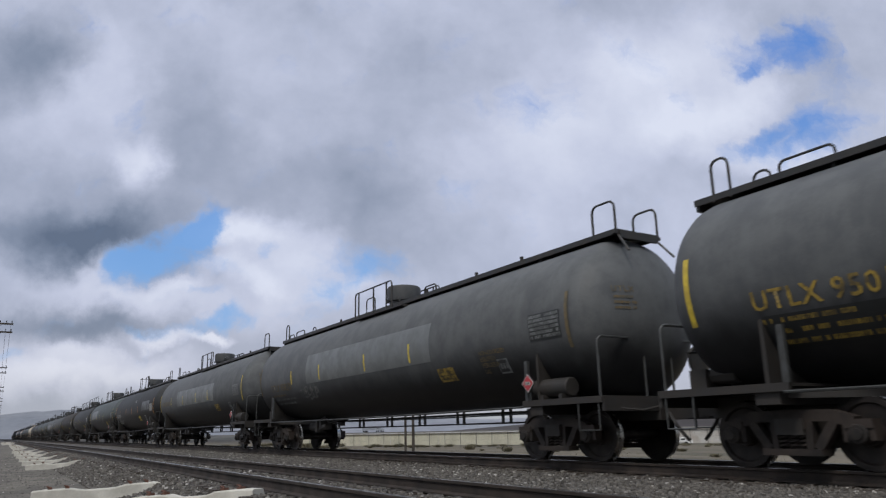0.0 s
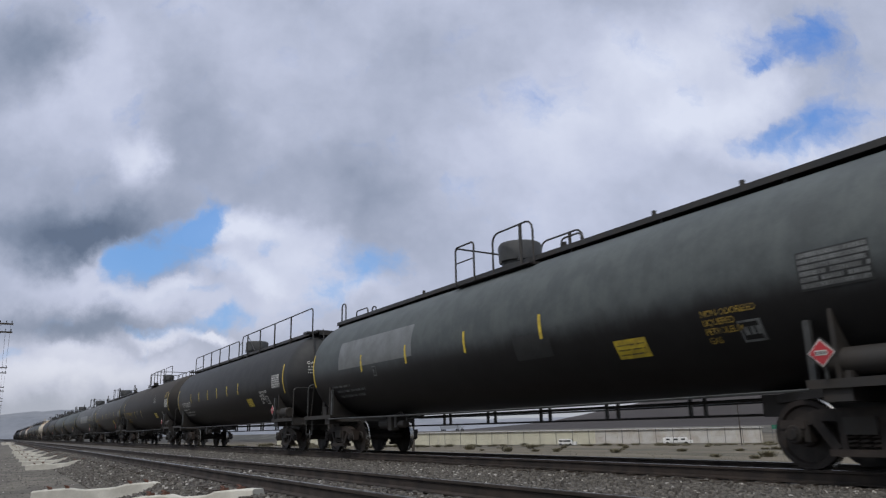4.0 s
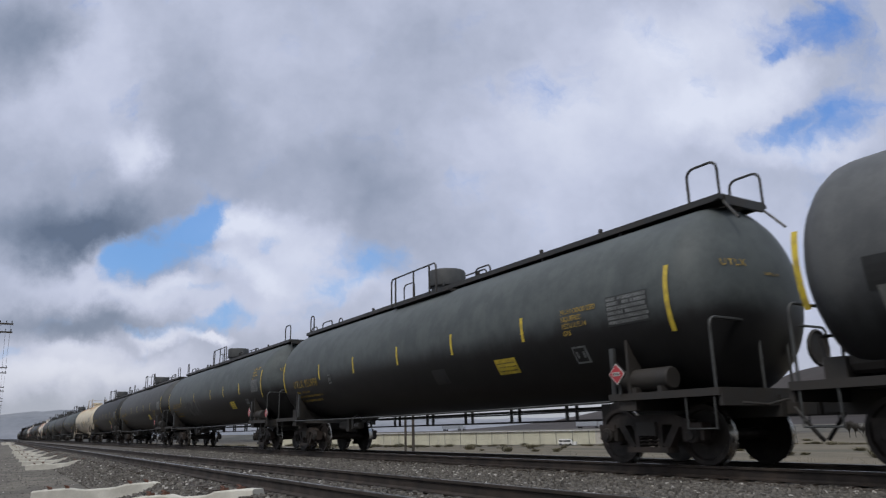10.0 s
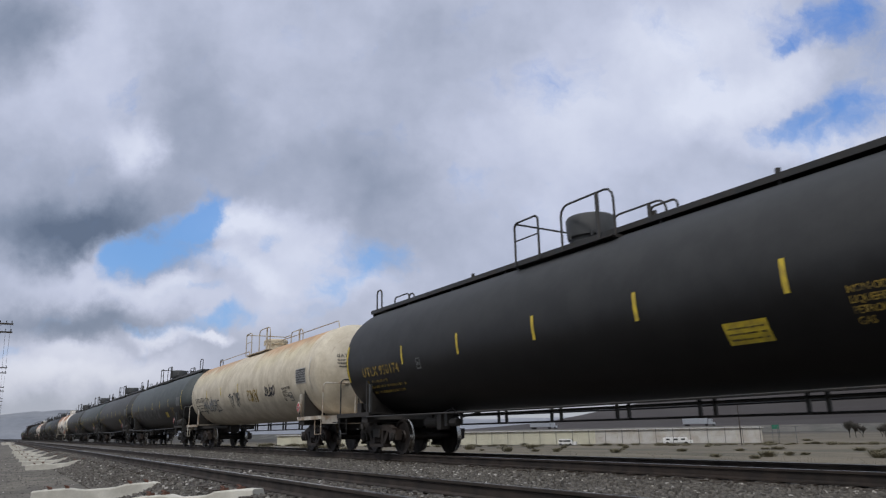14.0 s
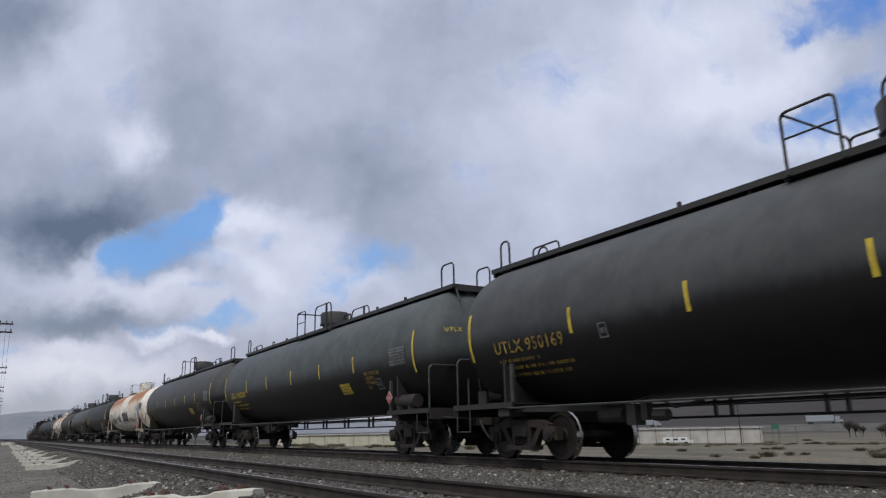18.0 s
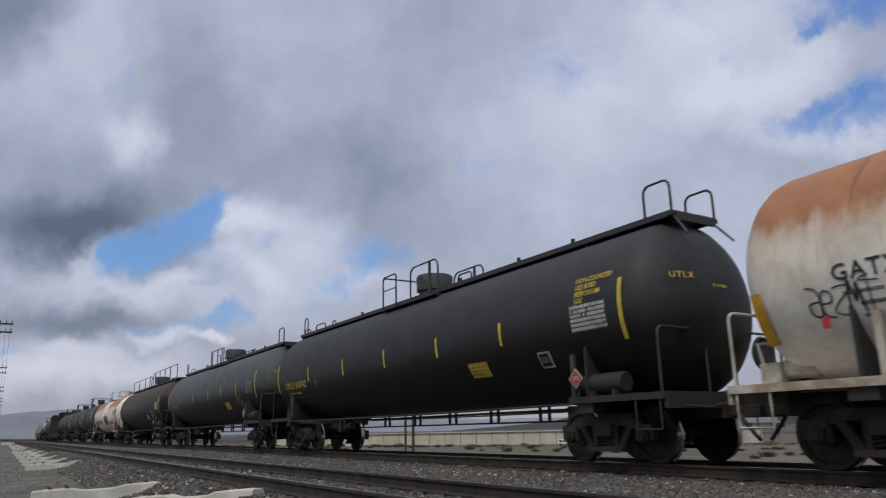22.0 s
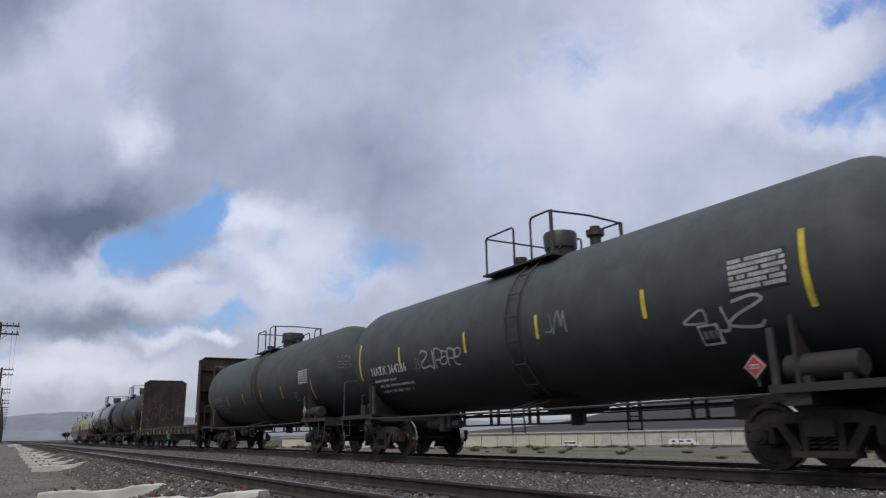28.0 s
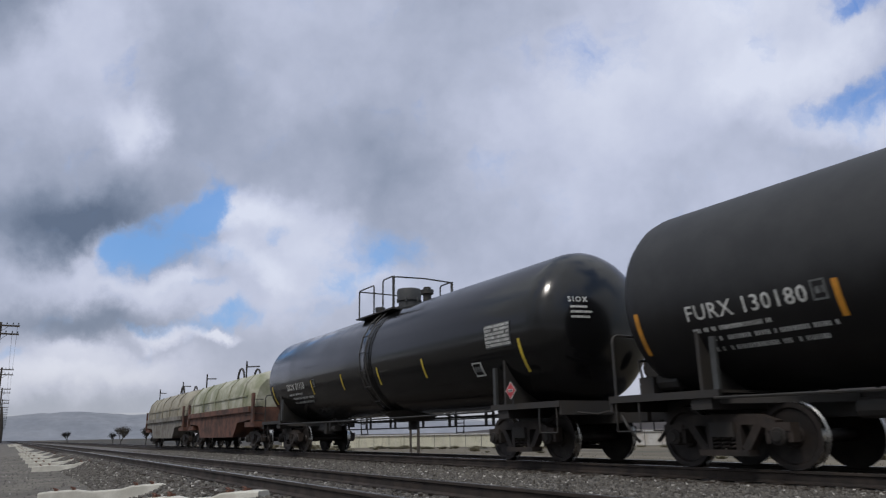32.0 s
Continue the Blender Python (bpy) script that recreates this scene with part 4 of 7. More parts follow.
def side_frame(bm):
    """A cast side frame: top chord, diagonals round two windows, spring seat and the pedestal jaws."""
    for s in (-1, 1):
        bar(bm, (0, 0, 0.70), (s * 0.60, 0, 0.69), 0.16, 0.15)
        bar(bm, (s * 0.56, 0, 0.69), (s * 0.84, 0, 0.60), 0.16, 0.15)
        bar(bm, (s * 0.60, 0, 0.64), (s * 0.34, 0, 0.27), 0.15, 0.12)
        bar(bm, (s * 0.26, 0, 0.68), (s * 0.24, 0, 0.26), 0.16, 0.09)
        box(bm, min(s * 0.72, s * 1.08), max(s * 0.72, s * 1.08), -0.10, 0.10, 0.53, 0.64)
        box(bm, min(s * 0.69, s * 0.76), max(s * 0.69, s * 0.76), -0.08, 0.08, 0.36, 0.56)
        box(bm, min(s * 1.02, s * 1.09), max(s * 1.02, s * 1.09), -0.08, 0.08, 0.38, 0.56)
    box(bm, -0.42, 0.42, -0.13, 0.13, 0.19, 0.275)
    box(bm, -0.22, 0.22, -0.10, 0.10, 0.52, 0.63)


def spring(bm):
    tube(bm, [(0.065 * math.cos(t * 0.785), 0.065 * math.sin(t * 0.785), 0.28 + 0.0066 * t) for t in range(37)], 0.017, 5)


def bearing(bm):
    drum(bm, (0, -0.13, 0), (0, 0.10, 0), 0.125, 12)
    drum(bm, (0, -0.16, 0), (0, -0.13, 0), 0.075, 10)
    box(bm, -0.14, 0.14, -0.09, 0.09, 0.06, 0.13)


def bolster(bm):
    box(bm, -0.20, 0.20, -1.12, 1.12, 0.45, 0.66)
    drum(bm, (0, 0, 0.66), (0, 0, 0.78), 0.22, 14)
    for s in (-1, 1):
        bar(bm, (s * 0.42, -0.95, 0.42), (s * 0.42, 0.95, 0.42), 0.10, 0.12)
        for y in (-0.74, 0.74):
            box(bm, s * 0.44 - 0.05, s * 0.44 + 0.05, y - 0.06, y + 0.06, 0.28, 0.56)
    tube(bm, [(-0.42, 0.2, 0.5), (0, 0.28, 0.56), (0.42, 0.2, 0.5)], 0.03)


def add_truck(car, x):
    truck = part("truck", bolster, STEEL_DARK, car, "rusty four-wheel truck under the car's end", key="bolster", at=pose(x, 0, 0))
    for s in (-1, 1):
        part("side_frame", side_frame, TRUCK, truck, key="frame", at=pose(0, s * 0.99, 0))
        for a in (-0.15, 0.0, 0.15):
            part("spring", spring, TRUCK, truck, key="spring", at=pose(a, s * 0.99, 0))
        for a in (-0.889, 0.889):
            part("bearing", bearing, TRUCK, truck, key="bearing", at=pose(a, s * 0.99, WHEEL_R, 0, 0, 0 if s < 0 else 180))
    for a in (-0.889, 0.889):
        w = part("wheelset", wheel_rim, WHEEL, truck, key="wheelset", smooth=True)
        w.matrix_parent_inverse = Matrix.Translation((a, 0, WHEEL_R))
        if len(w.data.materials) == 1:
            w.data.materials.append(TREAD)
            for p in w.data.polygons:
                p.material_index = int(0.45 < math.hypot(p.center.x, p.center.z))
        WHEELSETS.append(w)
    return truck


def coupler(bm):
    box(bm, -1.1, -0.16, -0.10, 0.10, 0.74, 0.94)
    box(bm, -0.34, -0.02, -0.15, 0.06, 0.70, 0.98)
    box(bm, -0.12, 0.03, 0.04, 0.17, 0.72, 0.96)
    tube(bm, [(-0.3, -0.3, 0.82), (-0.12, -0.35, 0.62), (0.0, -0.28, 0.42), (0.02, -0.22, 0.36)], 0.03)
    tube(bm, [(-0.5, -1.2, 0.9), (-0.3, -0.9, 0.86), (-0.28, -0.2, 0.98)], 0.018)


class Shell:
    """The outline of one tank: radius, centre height, half length; it wraps marks onto its flank."""

    def __init__(self, r, zc, half):
        self.r, self.zc, self.half = r, zc, half

    def solid(self, bm):
        head = self.r * 0.52
        prof = [(-self.half + head * (1 - math.cos(math.pi / 2 * k / 8)), self.r * math.sin(math.pi / 2 * k / 8)) for k in range(9)]
        lathe(bm, prof + [(-s, r) for s, r in prof[::-1]], 56, "x", (0, 0, self.zc))

    def flank(self, z, lift=0.008):
        dz = max(-self.r * 0.98, min(self.r * 0.98, z - self.zc))
        return math.sqrt(self.r ** 2 - dz ** 2) + lift


def decal(name, polys, shell, material, car, side=-1, label="", lift=0.008):
    """Flat paint marks, given as (x, z) outlines, laid on the tank's flank."""
    vs, fs = [], []
    for poly in polys:
        k = len(vs)
        vs += [(x, side * shell.flank(z, lift), z) for x, z in poly]
        fs.append(tuple(range(k, k + len(poly))) if side < 0 else tuple(range(k, k + len(poly)))[::-1])
    ob = new(name, flat_mesh(name, vs, fs, material))
    ob.parent = car
    return tagged(ob, label, kind="" if (label and name != "graffiti") or len(polys) < 2 else "stuff")


def rect(x0, x1, z0, z1, n=1):
    """A rectangle cut into n rows so that it bends with the tank."""
    return [((x0, a), (x1, a), (x1, b), (x0, b)) for a, b in ((z0 + (z1 - z0) * k / n, z0 + (z1 - z0) * (k + 1) / n) for k in range(n))]


def bars_text(x0, x1, z, h, seed, fill=0.82):
    """A line of writing too small to read: short upright strokes."""
    rnd, out, x = random.Random(seed), [], x0
    while x < x1:
        w = rnd.uniform(0.4, 0.7) * h
        if rnd.random() < fill:
            out.append(((x, z), (x + w, z), (x + w, z + h), (x, z + h)))
        x += w + 0.25 * h
    return out


def letters(text, x, z, size, shell, material, car, gap=1.12, name="stencil", label=""):
    """Readable lettering wrapped on the near flank, from x, its foot at z."""
    cu = bpy.data.curves.new("letters", "FONT")
    cu.body, cu.size, cu.space_character, cu.offset, cu.resolution_u = text, size, gap, 0.014 * size, 2
    ob = bpy.data.objects.new("letters", cu)
    me = bpy.data.meshes.new_from_object(ob)
    bpy.data.objects.remove(ob)
    for v in me.vertices:
        px, pz = x + v.co.x, z + v.co.y
        v.co = (px, -shell.flank(pz, 0.012), pz) if shell else (px, car["face"] if "face" in car else 0.0, pz)
    me.materials.clear()
    me.materials.append(material)
    out = new(name, me)
    out.parent = car
    return tagged(out, label)


def stroke(pts, thick):
    """Quads of a brush line along the (x, z) points."""
    out = []
    for p, q in zip(pts, pts[1:]):
        dx, dz = q[0] - p[0], q[1] - p[1]
        ln = math.hypot(dx, dz) or 1.0
        ox, oz = -dz / ln * thick / 2, dx / ln * thick / 2
        ex, ez = dx / ln * thick * 0.3, dz / ln * thick * 0.3
        out.append(((p[0] - ox - ex, p[1] - oz - ez), (q[0] - ox + ex, q[1] - oz + ez), (q[0] + ox + ex, q[1] + oz + ez), (p[0] + ox - ex, p[1] + oz - ez)))
    return out


GLYPHS = (((0.9, 0.9), (0.3, 1.0), (0.1, 0.75), (0.7, 0.45), (0.8, 0.15), (0.2, 0.0), (0.0, 0.15)), ((0.2, 1.0), (0.15, 0.0), (0.8, 0.1)), ((0.1, 0.5), (0.8, 0.6), (0.7, 0.95), (0.2, 0.9), (0.1, 0.2), (0.8, 0.05)),
          ((0.15, 0.0), (0.2, 1.0), (0.8, 0.85), (0.75, 0.5), (0.2, 0.45)), ((0.0, 0.95), (1.0, 1.0), (0.5, 1.0), (0.45, 0.0)), ((0.0, 0.0), (0.3, 1.0), (0.5, 0.3), (0.75, 1.0), (0.95, 0.0)), ((0.9, 0.8), (0.4, 1.0), (0.1, 0.5), (0.4, 0.0), (0.9, 0.2)))


def bend(pts, n=4):
    """The points joined by a smooth curve that passes through them."""
    out = []
    for k in range(len(pts) - 1):
        p0, p1, p2, p3 = pts[max(0, k - 1)], pts[k], pts[k + 1], pts[min(len(pts) - 1, k + 2)]
        for j in range(n):
            t = j / n
            out.append(tuple(0.5 * (2 * b + (c - a) * t + (2 * a - 5 * b + 4 * c - d) * t * t + (3 * b - a - 3 * c + d) * t ** 3) for a, b, c, d in zip(p0, p1, p2, p3)))
    return out + [pts[-1]]


def squiggle(x, z, w, h, seed, loops=5, thick=0.05):
    """A sprayed tag of unreadable bent strokes, one after another."""
    rnd, out = random.Random(seed), []
    step = w / loops
    for k in range(loops):
        g, s, up = GLYPHS[rnd.randrange(len(GLYPHS))], rnd.uniform(0.8, 1.15), rnd.uniform(-0.12, 0.12)
        if rnd.random() < 0.5:
            g = tuple((1.0 - a, b) for a, b in g)
        if rnd.random() < 0.35:
            g = tuple((a, 1.0 - b) for a, b in g)
        out += stroke(bend([(x + step * (k + 1.3 * a * s + 0.2 * b + rnd.uniform(-0.2, 0.2)), z + h * (b * s + up + rnd.uniform(-0.08, 0.08))) for a, b in g]), thick * rnd.uniform(0.6, 1.2))
    return out


def blob(x, z, w, h, seed, n=26):
    """A ragged filled outline, cut into a fan of triangles."""
    rnd = random.Random(seed)
    ring = []
    for k in range(n):
        a = 2 * math.pi * k / n
        r = rnd.uniform(0.72, 1.12)
        ring.append((x + w / 2 * (1 + r * math.cos(a)), z + h / 2 * (1 + r * math.sin(a))))
    c = (x + w / 2, z + h / 2)
    return [(c, ring[k], ring[(k + 1) % n]) for k in range(n)]


def placard(car, x, y, z, size=0.13, holder=None, code=""):
    """A red diamond hazard placard with a white border, on a small post or the tank."""
    board = part("placard", lambda bm: box(bm, -0.02 - size, size + 0.02, -0.012, 0.0, -size - 0.02, size + 0.02), holder or STEEL_DARK, car, "hazard placard holder", key=("holder", size), at=pose(x, y, z, 0, 45, 0))
    part("border", lambda bm: box(bm, -size, size, -0.018, -0.012, -size, size), WHITE_MARK, board, key=("border", size))
    part("diamond", lambda bm: box(bm, -size * 0.9, size * 0.9, -0.022, -0.018, -size * 0.9, size * 0.9), RED, board, "red diamond", key=("diamond", size))
    part("code_panel", lambda bm: box(bm, -size * 0.62, size * 0.62, -0.027, -0.022, -size * 0.26, size * 0.26), WHITE_MARK, board, "white panel with dark bars", key=("code", size), at=pose(0, 0, 0, 0, -45, 0))
    part("code_bars", lambda bm: [box(bm, a * size, a * size + 0.16 * size, -0.031, -0.027, -size * 0.16, size * 0.16) for a in (-0.5, -0.2, 0.1, 0.38)], BLACK_MARK, board, key=("bars", size), at=pose(0, 0, 0, 0, -45, 0))


def add_ends(car, hl, sh, pipe, plate, side_rail=True, front_tank=True, front_rail=True, brackets=False, reservoir=True):
    """Trucks, couplers, end platforms with rails, saddles and the long side rails."""
    tc = hl - 2.4
    for s in (-1, 1):
        add_truck(car, s * tc)
        turn = 0 if s > 0 else 180
        part("coupler", coupler, STEEL_DARK, car, "dark steel knuckle coupler with its air hose", key="coupler", at=pose(s * hl, 0, 0, 0, 0, turn))

        flip = pose(0, 0, 0, 0, 0, turn)
        part("stub_sill", lambda bm: box(bm, tc - 1.9, hl - 0.55, -0.22, 0.22, 0.70, 1.02), STEEL_DARK, car, key=("sill", hl), at=flip)
        part("body_bolster", lambda bm: box(bm, tc - 0.18, tc + 0.18, -1.48, 1.48, 0.84, 1.06), STEEL_DARK, car, key=("bbol", hl), at=flip)
        for y in (-1, 1):
            part("sill_brace", lambda bm: bar(bm, (tc - 1.6, y * 0.25, 0.95), (tc - 0.1, y * 1.3, 0.98), 0.12, 0.08, (0, 0, 1)), STEEL_DARK, car, key=("sbr", hl, y), at=flip)
            part("saddle_web", lambda bm: box(bm, tc - 0.02, tc + 0.04, y * 0.7 - 0.72, y * 0.7 + 0.72, 0.98, sh.zc - 0.62), STEEL_DARK, car, key=("web", hl, y, sh.zc), at=flip)

        def deck(bm):
            box(bm, hl - 2.75, hl - 0.62, -1.5, 1.5, 1.065, 1.105)
            box(bm, hl - 0.64, hl - 0.58, -1.5, 1.5, 0.86, 1.11)
            for y in (-1, 1):
                box(bm, hl - 2.75, hl - 0.6, y * 1.5 - 0.03, y * 1.5 + 0.03, 1.0, 1.11)
        part("end_platform", deck, STEEL_DARK if plate is None else plate, car, key=("deck", hl), at=pose(0, 0, 0, 0, 0, turn))
        for y in (-1, 1):
            if s < 0 or front_rail:
                part("end_rail", lambda bm: tube(bm, swap(hoop(y * 1.46, y * 0.35, hl - 0.70, 1.1, 2.12, 0.12)), 0.022), pipe, car, key=("erail", hl, y), at=pose(0, 0, 0, 0, 0, turn))
            part("stirrup", lambda bm: tube(bm, hoop(hl - 1.22, hl - 0.72, y * 1.5, 1.0, 0.98, 0.05)[:2] + [(hl - 1.22, y * 1.5, 0.55), (hl - 0.72, y * 1.5, 0.55), (hl - 0.72, y * 1.5, 1.0)], 0.016), pipe, car, key=("stir", hl, y), at=pose(0, 0, 0, 0, 0, turn))
            part("saddle_brace", lambda bm: box(bm, tc - 0.33, tc - 0.24, y * 1.44 - 0.03, y * 1.44 + 0.03, 1.06, 1.86), PIPE if plate is None else plate, car, key=("brace", hl, y), at=pose(0, 0, 0, 0, 0, turn))
    def brake_gear(bm):
        box(bm, -hl + 0.75, -hl + 1.05, -0.95, -0.55, 1.13, 1.42)
        drum(bm, (-hl + 1.05, -0.75, 1.34), (-hl + 1.5, -0.75, 1.34), 0.15, 10)
        drum(bm, (-hl + 0.9, -0.5, 1.30), (-hl + 0.9, -0.1, 1.30), 0.13, 10)
        box(bm, -hl + 0.8, -hl + 1.2, 0.0, 0.3, 1.13, 1.5)
        tube(bm, [(-hl + 0.8, -0.9, 1.3), (-hl + 0.72, -0.9, 1.7), (-hl + 0.9, -0.4, 1.75)], 0.025)
        bar(bm, (-hl + 1.0, -0.2, 1.3), (-hl + 1.5, 0.1, 1.72), 0.05, 0.05)
    part("brake_gear", brake_gear, plate or STEEL_DARK, car, "brake cylinder and linkage on the rear platform", key=("gear", hl, plate is None))
    if side_rail:
        for y in (-1.56, 1.56):
            part("side_rail", lambda bm: tube(bm, [(-tc + 0.3, y, 0.99), (-tc * 0.5, y, 0.97), (0, y, 0.96), (tc * 0.5, y, 0.97), (tc - 0.3, y, 0.99)], 0.02), pipe, car, "long round handrail under the tank's flank", key=("srail", hl, y))
            for k in range(5 if brackets else 0):
                x = -tc + 2.2 + (2 * tc - 4.4) * k / 4
                part("rail_bracket", lambda bm: bar(bm, (0.0, 0, 0.98), (0.16, 0.12 if y < 0 else -0.12, 1.46), 0.02, 0.035), pipe, car, key=("brk", y), at=pose(x, y, 0))

    def brake_pipe(bm):
        tube(bm, [(-tc + 0.6, 0.55, 0.74), (tc - 0.6, 0.55, 0.74)], 0.022)
        tube(bm, [(-tc + 0.6, 0.55, 0.98), (tc - 0.6, 0.55, 0.98)], 0.03)
        for k in range(7):
            x = -tc + 1.6 + (2 * tc - 3.2) * k / 6
            for d in (-0.16, 0.16):
                box(bm, x + d - 0.025, x + d + 0.025, 0.52, 0.58, 0.74, 1.2)
    part("brake_rod", brake_pipe, BLACK_PIPE, car, "brake rod and air pipe hung under the tank", key=("rod", hl))
    if front_tank and reservoir:
        part("air_reservoir", lambda bm: [drum(bm, (tc - 0.2, -1.25, 1.32), (tc + 0.78, -1.25, 1.32), 0.175, 14), box(bm, tc + 0.1, tc + 0.18, -1.45, -1.05, 1.05, 1.2), box(bm, tc + 0.62, tc + 0.70, -1.45, -1.05, 1.05, 1.2)], STEEL_DARK, car, "dark air reservoir cylinder", key=("res", hl), smooth=True)
    if front_tank:
        part("brake_cylinder", lambda bm: [drum(bm, (1.7 - tc, -0.45, 0.80), (2.3 - tc, -0.45, 0.80), 0.14, 12), bar(bm, (2.3 - tc, -0.45, 0.80), (3.0 - tc, -0.4, 0.82), 0.04, 0.04)], STEEL_DARK, car, "brake cylinder under the tank", key=("cyl", hl))
        part("brake_valve", lambda bm: [box(bm, 2.55 - tc, 2.75 - tc, -0.7, -0.45, 0.62, 0.98), box(bm, 2.85 - tc, 2.98 - tc, -0.66, -0.5, 0.7, 1.02), drum(bm, (3.1 - tc, -0.6, 0.78), (3.4 - tc, -0.6, 0.78), 0.1, 10), tube(bm, [(2.6 - tc, -0.55, 1.0), (3.0 - tc, -0.5, 1.12), (3.5 - tc, -0.55, 0.9), (3.9 - tc, -0.3, 1.0)], 0.025)], STEEL_DARK, car, "brake valves and pipes under the tank", key=("valve", hl))
        part("brake_wheel", lambda bm: lathe(bm, [(0.0, 0.27), (0.03, 0.30), (0.06, 0.27), (0.03, 0.24)], 16, "x", (hl - 0.56, 0.9, 1.75)), STEEL_DARK, car, key=("bwheel", hl))


def pressure_dome(car, sh, x, pipe, paint, tall=0.68, wide=1.0):
    top = sh.zc + sh.r
    dome = part("dome", lambda bm: lathe(bm, [(a, b * wide) for a, b in ((top - 0.14, 0.0), (top - 0.14, 0.44), (top + 0.22, 0.44), (top + 0.24, 0.50), (top + tall - 0.06, 0.52), (top + tall, 0.48), (top + tall + 0.03, 0.2), (top + tall + 0.03, 0.0))], 20, "z", (x, 0, 0)), paint, car, "round valve dome", smooth=True)
    for k in range(6):
        a = k * math.pi / 3 + 0.3
        part("bolt", lambda bm: drum(bm, (x + 0.5 * wide * math.cos(a), 0.5 * wide * math.sin(a), top + 0.18), (x + 0.5 * wide * math.cos(a), 0.5 * wide * math.sin(a), top + 0.3), 0.03, 6), paint, dome)
    return dome


def dome_rails(car, sh, x, pipe, boxed=False):
    """The guard rails round the dome: a near box rail behind it and a tall loop beside it."""
    top = sh.zc + sh.r
    platform = part("dome_platform", lambda bm: [box(bm, x - 1.55, x + 1.45, s * 0.72 - 0.16, s * 0.72 + 0.16, top - 0.15, top - 0.12) for s in (-1, 1)] + [box(bm, x + a, x + a + 0.1, -0.8, 0.8, top - 0.17, top - 0.11) for a in (-1.55, 1.35)], pipe, car, "open grating round the dome")
    if boxed:
        for s in (-1, 1):
            part("guard_rail", lambda bm: tube(bm, hoop(x - 1.75, x + 0.75, s * 0.8, top - 0.12, top + 0.70, 0.12), 0.024), pipe, platform)
            for a in (-1.5, -0.45, 0.4):
                part("rail_post", lambda bm: tube(bm, [(x + a, s * 0.8, top - 0.12), (x + a, s * 0.8, top + 0.69)], 0.026), pipe, platform)
            part("guard_rail", lambda bm: tube(bm, hoop(x - 1.45, x - 0.85, s * 0.55, top - 0.12, top + 0.5, 0.12), 0.02), pipe, platform)
        return
    for s in (-1, 1):
        part("guard_rail", lambda bm: tube(bm, hoop(x - 0.1, x + 1.38, s * 0.72, top - 0.12, top + 0.84, 0.22), 0.024), pipe, platform)
        part("guard_rail", lambda bm: tube(bm, hoop(x - 1.42, x - 0.62, s * 0.9, top - 0.14, top + 0.80, 0.1), 0.024), pipe, platform)
        part("rail_post", lambda bm: tube(bm, [(x + 0.95, s * 0.72, top - 0.12), (x + 0.95, s * 0.72, top + 0.84)], 0.04), pipe, platform)
    part("cross_rail", lambda bm: tube(bm, swap(hoop(-0.9, 0.9, x - 1.42, top - 0.14, top + 0.80, 0.1)), 0.022), pipe, platform)
    part("cross_rail", lambda bm: [tube(bm, [(x - 1.42, s * 0.9, top + 0.4), (x - 0.62, s * 0.9, top + 0.4)], 0.016) for s in (-1, 1)], pipe, platform)


def ring_rails(car, sh, x, pipe):
    """A thin round rail carried over the dome, and a low corner rail behind it."""
    top = sh.zc + sh.r
    platform = part("dome_platform", lambda bm: [box(bm, x - 2.6, x + 0.8, s * 0.72 - 0.2, s * 0.72 + 0.2, top - 0.15, top - 0.12) for s in (-1, 1)] + [box(bm, x + a, x + a + 0.1, -0.8, 0.8, top - 0.17, top - 0.11) for a in (-2.6, 0.6)], pipe, car, "open grating round the dome")
    ring = [(x + 0.75 + 1.35 * math.cos(a), 0.52 * math.sin(a), top + 0.60) for a in (2 * math.pi * k / 28 for k in range(29))]
    part("guard_rail", lambda bm: tube(bm, ring, 0.02), STEEL_DARK, platform, "thin round rail over the dome")
    for y in (-0.84, 0.84):
        part("rail_post", lambda bm: tube(bm, [(x + 0.55, y * 0.61, top - 0.13), (x + 0.55, y * 0.61, top + 0.60)], 0.024), pipe, platform)
        part("guard_rail", lambda bm: tube(bm, [(x - 2.35, y, top + 0.58), (x - 1.42, y, top + 0.62), (x - 1.42, y, top - 0.13)], 0.02), STEEL_DARK, platform)
        part("rail_post", lambda bm: tube(bm, [(x - 2.35, y, top - 0.13), (x - 2.35, y, top + 0.58)], 0.018), pipe, platform)
    part("cross_rail", lambda bm: tube(bm, [(x - 1.42, -0.84, top + 0.62), (x - 1.42, 0.84, top + 0.62)], 0.018), STEEL_DARK, platform)


